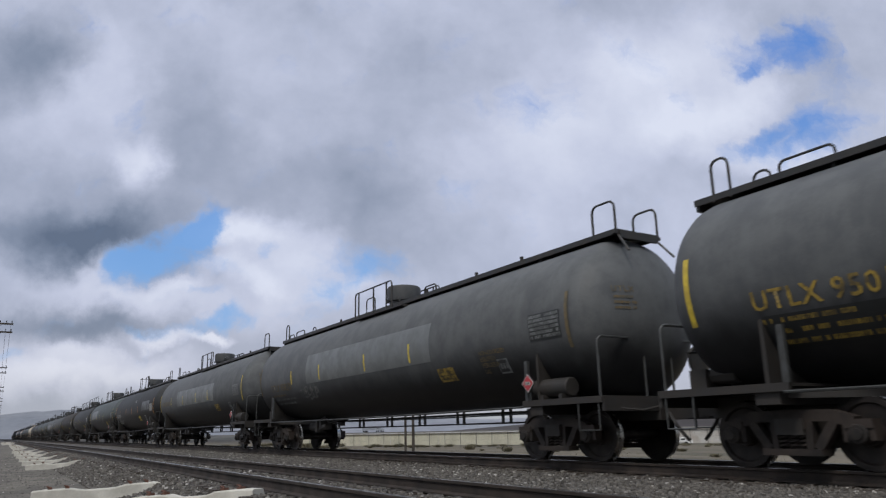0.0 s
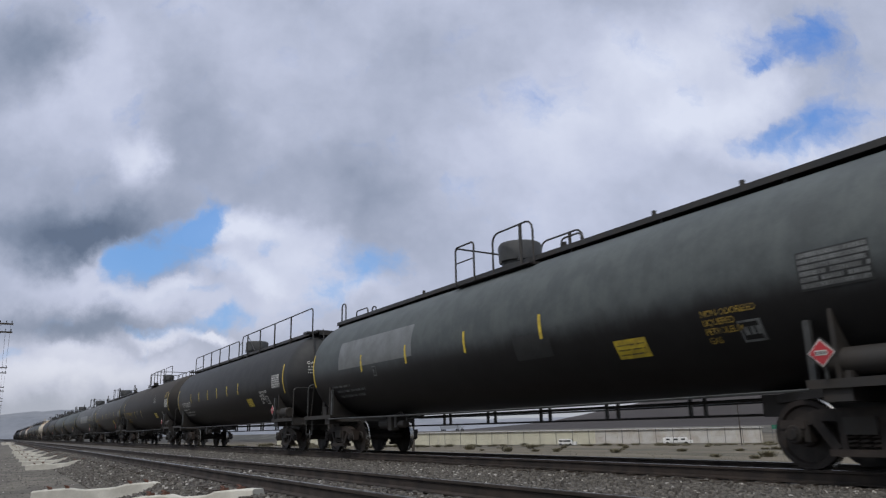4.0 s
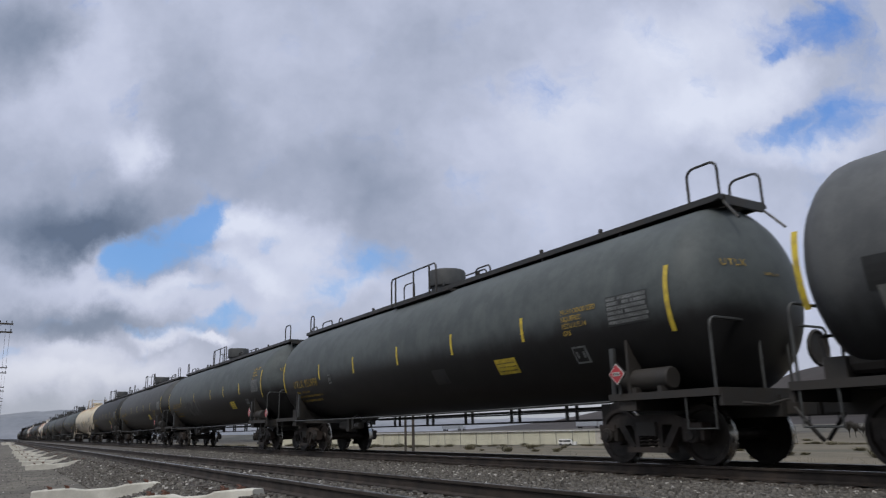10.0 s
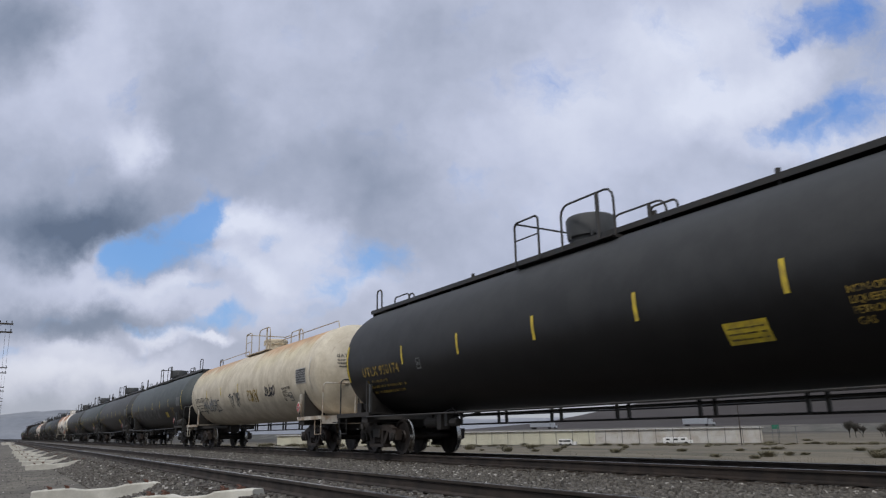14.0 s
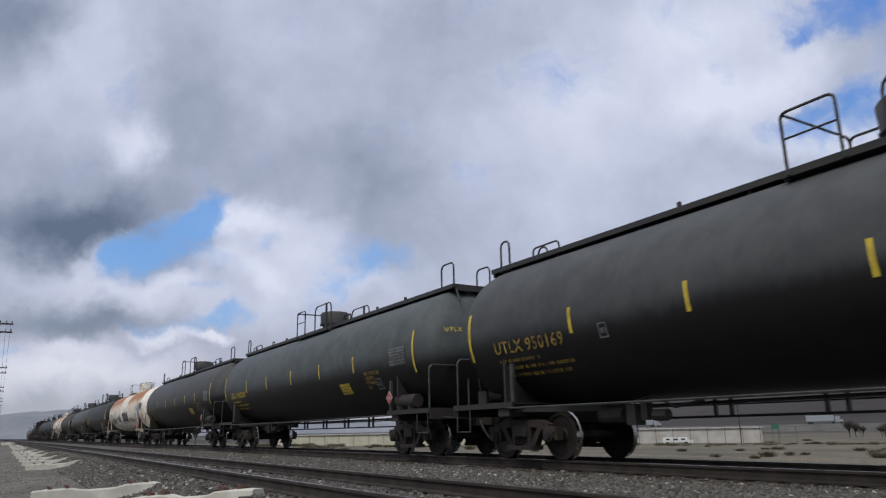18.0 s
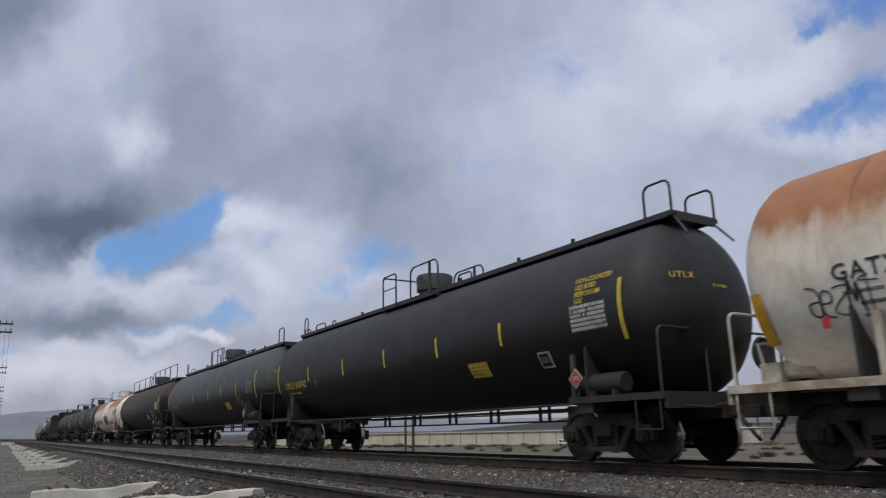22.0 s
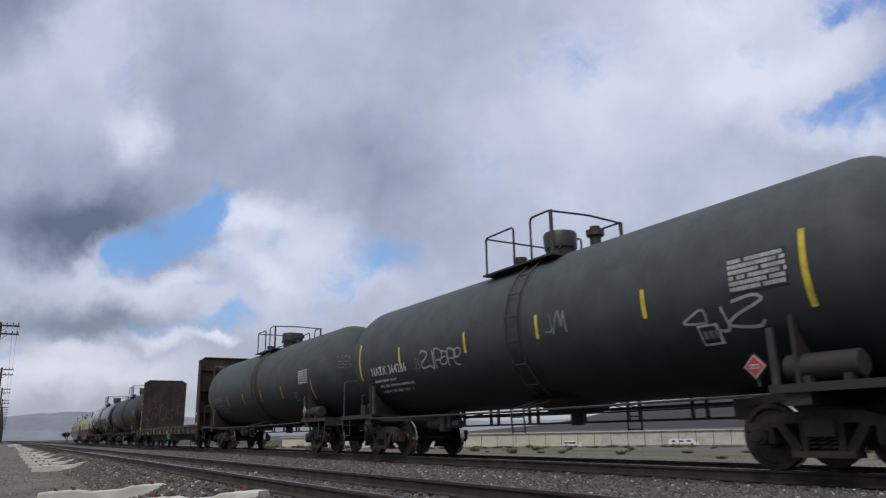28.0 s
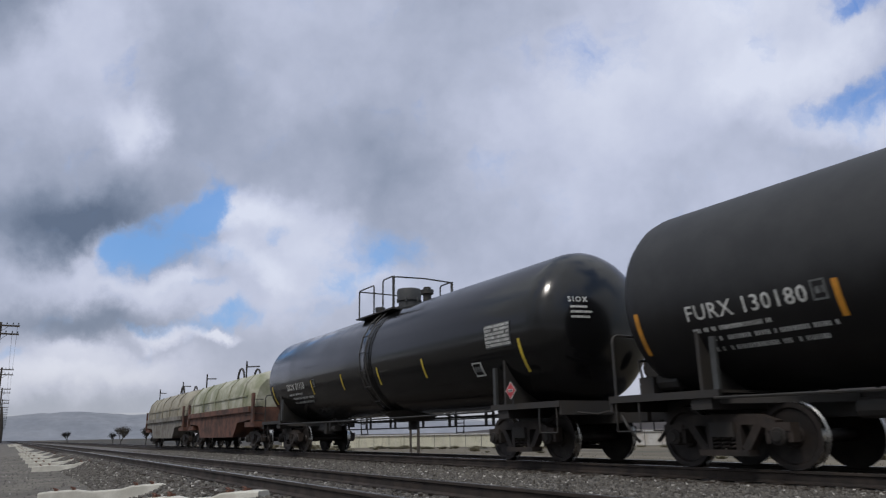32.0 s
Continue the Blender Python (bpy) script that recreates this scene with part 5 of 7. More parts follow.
def top_walk(car, sh, hl, pipe, hoops=True):
    """The running board along the tank top with its end hoops and low grab loops."""
    top, e = sh.zc + sh.r, hl - 0.90
    part("running_board", lambda bm: [box(bm, -e, e, -0.55, -0.02, top + 0.03, top + 0.07), box(bm, -e, e, 0.02, 0.55, top + 0.03, top + 0.07), box(bm, -e, e, -0.58, -0.54, top - 0.03, top + 0.075), box(bm, -e, e, 0.54, 0.58, top - 0.03, top + 0.075)], BLACK_PIPE, car, "narrow dark walkway along the tank top", key=("board", sh.half, top))
    for k in range(9):
        part("walk_support", lambda bm: box(bm, -0.03, 0.03, -0.5, 0.5, top - 0.1, top + 0.04), BLACK_PIPE, car, key=("supp", top), at=pose(-e + 2 * e * k / 8, 0, 0))
    if hoops:
        for y in (-0.56, 0.56):
            part("end_hoop", lambda bm: tube(bm, hoop(e - 0.62, e - 0.02, y, top, top + 0.64, 0.14), 0.024), pipe, car, key=("fhoop", y, sh.half, top))
            part("end_hoop", lambda bm: tube(bm, hoop(-e + 0.38, -e + 0.70, y, top - 0.05, top + 0.64, 0.13), 0.024), pipe, car, key=("rhoop", y, sh.half, top))
            part("grab_loop", lambda bm: tube(bm, hoop(-e + 1.55, -e + 2.4, y, top, top + 0.24, 0.1), 0.022), pipe, car, key=("grab", y, sh.half, top))
            part("grab_loop", lambda bm: tube(bm, hoop(2.15, 2.75, y, top, top + 0.24, 0.1), 0.022), pipe, car, key=("grabm", y, sh.half, top))
        part("end_brace", lambda bm: [tube(bm, [(e - 0.05, y, top), (e + 0.3, y * 1.2, top - 0.42)], 0.022) for y in (-0.5, 0.5)] + [box(bm, e - 0.1, e, -0.62, 0.62, top - 0.02, top + 0.04)], BLACK_PIPE, car, key=("ebr", sh.half, top))
        for k, x in enumerate((-3.6, 2.2, 4.6, 6.4)):
            part("walk_stud", lambda bm: box(bm, -0.03, 0.03, -0.55, -0.49, top + 0.05, top + 0.17), BLACK_PIPE, car, key=("stud", top), at=pose(x, 0, 0))


def long_railing(car, sh, x0, x1, pipe, height=0.92, posts=(0.2, 0.4, 0.6, 0.8)):
    """A full handrail on both sides of the top walkway with square posts."""
    top = sh.zc + sh.r
    y = -0.62
    for a, b, h, places in ((x0, -0.35, height * 0.85, posts), (0.2, x1, height, (0.09, 0.3, 0.52, 0.74))):
        part("long_rail", lambda bm: tube(bm, hoop(a, b, y, top - 0.1, top + h, 0.16), 0.026), pipe, car, "long safety handrail on the tank top")
        for k in places:
            x = a + (b - a) * k
            part("rail_post", lambda bm: box(bm, x - 0.035, x + 0.035, y - 0.02, y + 0.02, top - 0.1, top + h), pipe, car)
        if a > 0:
            part("rail_brace", lambda bm: tube(bm, [(a + 0.75, y, top + h), (a + 2.0, y, top + 0.05)], 0.02, 5), pipe, car)
    part("rail_chain", lambda bm: tube(bm, [(-0.35, y, top + height * 0.75), (-0.1, y, top + height * 0.62), (0.2, y, top + height * 0.8)], 0.01, 5), pipe, car)


def middle_ladder(car, sh, x, pipe):
    """A side ladder that follows the tank's flank from the middle step to the top."""
    pts = []
    for k in range(9):
        a = radians(-62 + 135 * k / 8)
        pts.append((sh.zc + (sh.r + 0.09) * math.sin(a), (sh.r + 0.09) * math.cos(a)))
    for s in (-1, 1):
        ladder = part("ladder", lambda bm: [tube(bm, [(x + d, s * y, z) for z, y in [(0.55, 1.55), (1.0, 1.58)] + pts], 0.02) for d in (-0.2, 0.2)], pipe, car, "side ladder bent round the tank", key=("ladder", x, s, sh.r))
        for z, y in [(0.58, 1.55), (0.85, 1.57)] + pts[:8]:
            part("rung", lambda bm: tube(bm, [(x - 0.2, s * y, z), (x + 0.2, s * y, z)], 0.014, 5), pipe, ladder, key=("rung", x, s, sh.r, z))


def flank_marks(car, sh, hl, spec):
    """Reflective strips, data panels, warning patches and the stencilled marks of one tank car."""
    c, seed = spec, hash_of(spec["mark"])
    zc = sh.zc
    strip = c.get("strip", YELLOW)
    ends = sh.half - (1.10 if "inset" in c else 0.80) - c.get("tuck", 0.0)
    for x in (-ends, ends):
        decal("reflector_strip", rect(x - c.get("end_w", 0.045), x + c.get("end_w", 0.045), zc + c.get("end_z", (-0.60, 0.42))[0], zc + c.get("end_z", (-0.60, 0.42))[1], 8), sh, c.get("end_strip", strip), car, label="yellow reflective strip")
    spots = c.get("spots", (-5.42, -2.82, -0.12, 2.5, 5.1))
    if "strip_x" in c:
        spots = [c["strip_x"] + c.get("strip_gap", 2.55) * k for k in range(c.get("strips", 5))]
    for x in spots[:c.get("strips", 5)]:
        if x < ends - 1.2:
            decal("reflector_strip", rect(x - 0.042, x + 0.042, zc - 0.36 + c.get("strip_z", 0.0), zc + 0.10 + c.get("strip_z", 0.0), 4), sh, strip, car, label="yellow reflective strip")
    ink = c.get("ink", YELLOW_DULL)
    x = c.get("mark_x", -7.8)
    if c["mark"]:
        letters(c["mark"], x, zc - 0.52 + c.get("mark_z", 0.0), c.get("mark_size", 0.34), sh, ink, car, 1.1, label="stencilled reporting mark")
    for k, (a, b) in enumerate(((0.05, 1.3), (0.25, 2.2), (0.25, 2.0))):
        decal("small_print", bars_text(x + a, x + b, zc - 0.70 + c.get("mark_z", 0.0) - 0.14 * k, c.get("print_h", 0.06), seed + k), sh, ink if k == 0 else c.get("faint", ink), car)
    if c.get("box", True):
        bx = c.get("box_x", -4.75)
        decal("stencil_box", rect(bx, bx + 0.20, zc - 0.53, zc - 0.27), sh, c.get("box_ink", GREY_MARK), car, label="small white stencilled box")
        decal("box_field", rect(bx + 0.025, bx + 0.175, zc - 0.505, zc - 0.295), sh, c["paint"], car, lift=0.012)
        decal("box_print", bars_text(bx + 0.06, bx + 0.15, zc - 0.45, 0.09, seed + 5), sh, c.get("box_ink", GREY_MARK), car, lift=0.016)
    # data panel near the front end
    if c.get("panel", GREY_MARK):
        px = ends - c.get("panel_x", 1.3)
        pz = zc + c.get("panel_z", -0.38)
        decal("data_panel", rect(px, px + 0.92, pz, pz + 0.50, 4), sh, c.get("panel_field", PATCH), car, label="data panel with rows of small print")
        for k in range(6):
            decal("panel_print", bars_text(px + 0.03, px + 0.88, pz + 0.03 + 0.078 * k, 0.056, seed + 9 + k, 0.95), sh, c.get("panel", GREY_MARK), car, lift=0.014)
    if c.get("notice", YELLOW_DULL):
        nx = ends - c.get("notice_x", 2.9)
        for k, words in enumerate(("NON-ODORIZED", "LIQUEFIED", "PETROLEUM", "GAS")):
            letters(words, nx, zc - 0.48 + c.get("notice_z", 0.0) - 0.125 * k, 0.125, sh, c.get("notice", YELLOW_DULL), car, 0.9, name="notice_line", label="stencilled notice")
    if c.get("patch", True):
        qx = ends - c.get("patch_x", 4.75)
        decal("yellow_patch", rect(qx, qx + 0.70, zc - 0.91, zc - 0.61, 2), sh, YELLOW_DULL if c["paint"] is GREY else YELLOW, car, label="yellow warning patch")
        decal("patch_print", [p for k in range(3) for p in bars_text(qx + 0.06, qx + 0.64, zc - 0.71 - 0.075 * k, 0.022, seed + 50 + k)], sh, BLACK_MARK, car, lift=0.014)
    wx = ends - c.get("frame_x", 2.35)
    decal("stencil_frame", rect(wx, wx + 0.36, zc - 0.89, zc - 0.60, 2), sh, WHITE_MARK if c.get("bright") else GREY_MARK, car, label="white framed stencil")
    decal("frame_field", rect(wx + 0.03, wx + 0.31, zc - 0.86, zc - 0.63, 2), sh, c["paint"], car, lift=0.013)
    decal("frame_print", bars_text(wx + 0.07, wx + 0.27, zc - 0.80, 0.11, seed + 70), sh, GREY_MARK, car, lift=0.018)
    px = hl - 2.45 + c.get("placard_x", 0.0)
    part("placard_post", lambda bm: bar(bm, (px, -1.56, 1.1), (px, -1.56, 1.26), 0.03, 0.03), PIPE, car)
    placard(car, px, -1.60, c.get("placard_z", 1.42), c.get("placard", 0.12), c.get("end_plate"))
    if c.get("end_placard"):
        placard(car, hl - 0.5, -1.53, 1.34, 0.12)
        part("placard_post", lambda bm: bar(bm, (hl - 0.5, -1.50, 1.0), (hl - 0.5, -1.50, 1.34), 0.04, 0.03), STEEL_DARK, car, key=("epost", hl))
    for (a, b, z0, z1, m) in c.get("patches", ()):
        decal("repaint_patch", rect(a, b, zc + z0, zc + z1, max(4, int(abs(z1 - z0) / 0.04))), sh, m, car, label="repainted patch", lift=0.005)
    for (a, z, w, h, m, sd) in c.get("scrawls", ()):
        decal("graffiti", squiggle(a, zc + z, w, h, sd, max(2, int(w / 0.3)), 0.045), sh, m, car, label="sprayed graffiti scrawl")


def hash_of(text):
    return sum((i + 3) * ord(ch) for i, ch in enumerate(text)) % 9973


def head_marks(car, sh, spec):
    """Small stencil on the front head: the owner's letters over lines too small to read."""
    seed = hash_of(spec["mark"]) + 400
    head = sh.r * 0.52
    ink = spec.get("ink", YELLOW_DULL)

    def on_head(y, z):
        rr = min(0.999, math.hypot(y, z) / sh.r)
        return (sh.half - head + head * math.sqrt(1 - rr * rr) + 0.012, y, sh.zc + z)

    word = (spec["mark"] or "UTLX").split()[0]
    mark = letters(word, 0, 0, 0.15, None, ink, car, 1.25, name="head_stencil", label="small stencilled mark on the head")
    for v in mark.data.vertices:
        v.co = on_head(-0.98 + v.co.x, 0.36 + v.co.z)

    def lay(bm):
        for k, (w, h) in enumerate(((0.34, 0.045), (0.42, 0.045), (0.38, 0.045))[:1 if ink in (YELLOW_DULL, YELLOW) else 3]):
            for q in bars_text(0, w, 0, h, seed + k, 0.95):
                bm.faces.new([bm.verts.new(on_head((-0.2 if ink in (YELLOW_DULL, YELLOW) else -0.95) + u, 0.24 - 0.10 * k + v)) for u, v in q])
    tagged(part("head_print", lay, ink, car), kind="stuff")


def tank_car(spec):
    """One tank car, from its front to its rear coupling point at the clip's middle."""
    front, rear = spec["span"]
    hl = spec.get("half", (front - rear) / 2)
    plain = spec.get("style") == "plain"
    sh = Shell(spec.get("r", 1.56 if plain else 1.545), spec.get("zc", 2.64 if plain else 2.59), hl - spec.get("inset", 0.55))
    car = new("tank_car")
    tagged(car, spec["label"], "tank car", group="freight cars of the train")
    pipe = spec.get("pipe", BLACK_PIPE)
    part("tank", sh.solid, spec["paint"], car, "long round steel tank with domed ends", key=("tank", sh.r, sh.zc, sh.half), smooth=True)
    add_ends(car, hl, sh, spec.get("end_pipe", BLACK_PIPE if spec["paint"] in (BLACK, GLOSS_BLACK) else PIPE), spec.get("end_plate"), spec.get("side_rail", True), spec.get("end_plate") is None, spec.get("style") != "plain", spec.get("brackets", False), reservoir=spec.get("reservoir", True))
    style = spec.get("style", "walk")
    if style == "walk":
        top_walk(car, sh, hl, pipe)
        x = spec.get("dome_x", -0.08 if spec.get("boxed") else 0.05)
        pressure_dome(car, sh, x, pipe, spec.get("dome", CHARCOAL))
        dome_rails(car, sh, x, pipe, spec.get("boxed", False))
    elif style == "thin":
        if spec.get("top_rail", True):
            part("top_rail", lambda bm: [tube(bm, [(-sh.half + 2.2, s * 0.5, sh.zc + sh.r + 0.05), (-sh.half + 2.3, s * 0.5, sh.zc + sh.r + 0.16), (-2.2, s * 0.5, sh.zc + sh.r + 0.16), (-2.1, s * 0.5, sh.zc + sh.r)] if s < 0 else [(1.2, -0.5, sh.zc + sh.r + 0.05), (1.3, -0.5, sh.zc + sh.r + 0.16), (sh.half - 1.2, -0.5, sh.zc + sh.r + 0.16), (sh.half - 1.1, -0.5, sh.zc + sh.r - 0.1)] , 0.02) for s in (-1, 1)], pipe, car)
        pressure_dome(car, sh, spec.get("dome_x", -0.05), pipe, spec.get("dome", CHARCOAL), spec.get("dome_tall", 0.62))
        (ring_rails if spec["paint"] is WHITE else dome_rails)(car, sh, spec.get("dome_x", -0.05), pipe)
    elif style == "long":
        top_walk(car, sh, hl, pipe, False)
        pressure_dome(car, sh, 0.45, pipe, spec.get("dome", CHARCOAL))
        long_railing(car, sh, -sh.half + 0.7, sh.half - 0.7, pipe, posts=spec.get("posts", (0.2, 0.4, 0.6, 0.8)))
        for s in (-1, 1):
            part("end_ladder", lambda bm: [tube(bm, [(s * (sh.half - 0.3), y, 1.1), (s * (sh.half + 0.02), y, sh.zc), (s * (sh.half - 0.35), y, sh.zc + sh.r + 0.1)], 0.022) for y in (-0.75, -0.35)], pipe, car, "end ladder up the tank head")
            part("end_step", lambda bm: box(bm, s * (sh.half - 0.7) - 0.2, s * (sh.half - 0.7) + 0.2, -0.9, -0.2, sh.zc + sh.r - 0.05, sh.zc + sh.r + 0.02), BLACK_PIPE, car)
    elif style == "plain":
        pressure_dome(car, sh, spec.get("dome_x", 0.0), pipe, spec.get("dome", CHARCOAL), 0.6, 0.72)
        top = sh.zc + sh.r
        x = spec.get("dome_x", 0.0)
        platform = part("dome_platform", lambda bm: [box(bm, x - 1.5, x + 0.95, s * 0.85 - 0.22, s * 0.85 + 0.22, top - 0.2, top - 0.16) for s in (-1, 1)] + [box(bm, x + a, x + a + 0.08, -0.85, 0.85, top - 0.21, top - 0.15) for a in (-1.45, 0.85)], BLACK_PIPE, car, "open grating round the dome")
        for s in (-1, 1) if not spec.get("long_box") else ():
            part("guard_rail", lambda bm: tube(bm, hoop(x - 1.45, x - 0.40, s * 0.98, top - 0.2, top + 0.72, 0.08), 0.024), pipe, platform)
            part("guard_rail", lambda bm: tube(bm, hoop(x + 0.2, x + 0.88, s * 0.98, top - 0.2, top + 0.76, 0.1), 0.024), pipe, platform)
            part("rail_post", lambda bm: tube(bm, [(x + 0.88, s * 0.98, top - 0.2), (x + 0.88, s * 0.98, top + 0.76)], 0.04), pipe, platform)
        for s in (-1, 1) if spec.get("long_box") else ():
            part("guard_rail", lambda bm: tube(bm, hoop(x - 1.5, x + 3.5, s * 0.95, top - 0.2, top + 0.72, 0.06), 0.026), pipe, platform)
            part("guard_rail", lambda bm: tube(bm, hoop(x + 4.1, x + 6.2, s * 0.95, top - 0.2, top + 0.72, 0.12), 0.024), pipe, platform)
            for a in (-1.12, 0.1, 1.2, 2.4):
                part("rail_post", lambda bm: tube(bm, [(x + a, s * 0.95, top - 0.2), (x + a, s * 0.95, top + 0.72)], 0.026), pipe, platform)
        part("cross_rail", lambda bm: tube(bm, [(x + 0.88, -0.98, top + 0.74), (x + 0.95, 0.0, top + 0.76), (x + 0.88, 0.98, top + 0.74)], 0.024), pipe, platform)
        part("cross_rail", lambda bm: tube(bm, [(x - 1.45, -0.98, top + 0.70), (x - 1.45, 0.98, top + 0.70)], 0.022), pipe, platform)
        part("vent_valve", lambda bm: lathe(bm, [(top - 0.15, 0.1), (top + 0.05, 0.1), (top + 0.06, 0.15), (top + 0.18, 0.15), (top + 0.2, 0.0)], 12, "z", (x - 0.55, -0.7, -0.1)), pipe, car)
        part("safety_valve", lambda bm: lathe(bm, [(top - 0.1, 0.12), (top + 0.2, 0.12), (top + 0.22, 0.19), (top + 0.34, 0.19), (top + 0.36, 0.11), (top + 0.42, 0.11), (top + 0.42, 0.0)], 12, "z", (x + 1.1, 0, 0.05)), pipe, car)
        part("fill_pipe", lambda bm: tube(bm, [(x - 0.3, 0.3, top), (x - 0.1, 0.3, top + 0.22), (x + 0.2, 0.3, top + 0.1)], 0.07, 8), pipe, car)
        if spec.get("ladder") is not None:
            middle_ladder(car, sh, x + spec.get("ladder", -0.4), pipe)
            b = x + spec.get("ladder", -0.4)
            part("saddle_band", lambda bm: lathe(bm, [(b - 0.3, sh.r), (b - 0.28, sh.r + 0.012), (b + 0.28, sh.r + 0.012), (b + 0.3, sh.r)], 56, "x", (0, 0, sh.zc)), spec["paint"], car, smooth=True)
        part("bottom_outlet", lambda bm: [lathe(bm, [(sh.zc - sh.r - 0.16, 0.5), (sh.zc - sh.r + 0.12, 0.95)], 20, "z", (x + 0.2, 0, 0)), drum(bm, (x + 0.2, 0, sh.zc - sh.r - 0.4), (x + 0.2, 0, sh.zc - sh.r - 0.1), 0.14, 12)], STEEL_DARK, car, "bottom outlet valve")
    flank_marks(car, sh, hl, spec)
    head_marks(car, sh, spec)
    if spec.get("extra"):
        spec["extra"](car, sh, hl)
    CARS.append((car, (front + rear) / 2 + COUPLE))
    return car


WHITE_DUST = surface("worn tan spray paint", (0.16, 0.105, 0.075), (0.09, 0.05, 0.035), 4.0, 0.8, bump=0.02)


def flat_car(span):
    """A bulkhead flat car: low deck between two tall end walls."""
    hl = (span[0] - span[1]) / 2
    car = new("flat_car")
    tagged(car, "mossy olive flat car with tall rusty end bulkheads, empty", "flat car", group="freight cars of the train")
    tc = hl - 2.4
    for s in (-1, 1):
        add_truck(car, s * tc)
        part("coupler", coupler, STEEL_DARK, car, "dark steel knuckle coupler with its air hose", key="coupler", at=pose(s * hl, 0, 0, 0, 0, 0 if s > 0 else 180))
    e = hl - 0.65

    def frame_shape(bm):
        box(bm, -e, e, -1.42, 1.42, 0.95, 1.13)
        for y in (-1.5, 1.5):
            box(bm, -e, e, y - 0.04, y + 0.04, 0.78, 1.16)
            box(bm, -e, e, y - 0.09, y + 0.09, 1.12, 1.17)
        box(bm, -e, e, -0.3, 0.3, 0.55, 0.96)
    part("deck_frame", frame_shape, DECK, car, "worn olive side sills")
    part("belly_beam", lambda bm: [box(bm, -tc + 1.3, tc - 1.3, y - 0.03, y + 0.03, 0.42, 0.95) for y in (-0.9, 0.9)], STEEL_DARK, car)
    n = 44
    for k in range(n):
        x0 = -e + 0.7 + (2 * e - 1.4) * k / n
        part("deck_plank", lambda bm: box(bm, x0, x0 + (2 * e - 1.4) / n - 0.012, -1.45, 1.45, 1.172, 1.235 + 0.012 * math.sin(k * 2.7)), WOOD, car)
    for k in range(16):
        x = -e + 1.3 + (2 * e - 2.6) * k / 15
        part("stake_pocket", lambda bm: [box(bm, -0.11, 0.11, -1.64, -1.54, 0.88, 1.13), box(bm, -0.15, 0.15, -1.60, -1.54, 0.84, 0.9)], DECK, car, key="pocket", at=pose(x, 0, 0))
    for x, m in ((-6.7, GREEN), (-4.6, ORANGE), (-0.6, ORANGE), (1.9, ORANGE), (3.0, GREEN), (3.9, ORANGE), (5.4, GREEN), (-7.6, GREEN)):
        part("paint_patch", lambda bm: box(bm, x - 0.3, x + 0.3, -1.552, -1.541, 0.84 if m is ORANGE else 0.80, 1.0 if m is ORANGE else 1.1), m, car, "orange reflector" if m is ORANGE else "patch of bright green paint")
    part("sill_plate", lambda bm: box(bm, 2.5, 3.3, -1.60, -1.555, 0.52, 0.86), GREEN, car, "green side bracket")
    for s in (-1, 1):
        x = 9.85 if s > 0 else -8.75
        wall = part("bulkhead", lambda bm: plate_x([(-1.48, 1.17), (-1.48, 4.38), (-1.42, 4.60), (-1.22, 4.74), (1.22, 4.74), (1.42, 4.60), (1.48, 4.38), (1.48, 1.17)], x - s * 0.55, x - s * 0.49, bm), RUST, car, "tall rusty steel end wall")
        for y in (-1.40, -0.70, 0.70, 1.40):
            part("stiffener", lambda bm: [bm.faces.new(f) for f in prism([(x - s * 0.49, 1.0), (x + s * 0.05, 1.0), (x - s * 0.02, 1.5), (x - s * 0.30, 4.46), (x - s * 0.49, 4.46)], y - 0.04, y + 0.04, bm)], RUST, wall)
        for z, d in ((1.9, 0.20), (3.0, 0.34), (4.1, 0.12)):
            part("cross_beam", lambda bm: box(bm, min(x - s * 0.489, x - s * (0.49 - d)), max(x - s * 0.489, x - s * (0.49 - d)), -1.36, 1.36, z - 0.07, z + 0.07), RUST, wall)
        for y in (-1.49, 1.45):
            part("side_plate", lambda bm: [bm.faces.new(f) for f in prism([(x - s * 0.56, 0.62), (x + s * 0.18, 0.62), (x + s * 0.16, 1.2), (x - s * 0.08, 3.8), (x - s * 0.30, 4.60), (x - s * 0.56, 4.60)], y, y + 0.04, bm)], RUST, wall, "rusty side gusset")
        part("ridge_cap", lambda bm: box(bm, min(x - s * 0.57, x - s * 0.43), max(x - s * 0.57, x - s * 0.43), -1.20, 1.20, 4.72, 4.765), RUST, wall)
        part("reflector", lambda bm: box(bm, x - s * 0.2 - 0.15, x - s * 0.2 + 0.15, -1.505, -1.492, 1.15, 1.33), ORANGE, wall, "orange reflector plate")
        for k in range(6):
            part("corrugation", lambda bm: box(bm, min(x - s * 0.55, x - s * 0.575), max(x - s * 0.55, x - s * 0.575), -1.25 + 0.44 * k, -0.98 + 0.44 * k, 1.25, 4.3), RUST, wall)
        for k in range(3 if s < 0 else 1):
            tagged(part("graffiti", lambda bm: [bm.faces.new([bm.verts.new((px, -1.497, pz)) for px, pz in q]) for q in squiggle(x - s * 0.25 - 0.18, 1.6 + 0.62 * k, 0.34, 0.26, 40 + k + s, 2, 0.03)], WHITE_MARK if k < 2 else YELLOW_DULL, wall), "sprayed graffiti scrawl", kind="stuff")
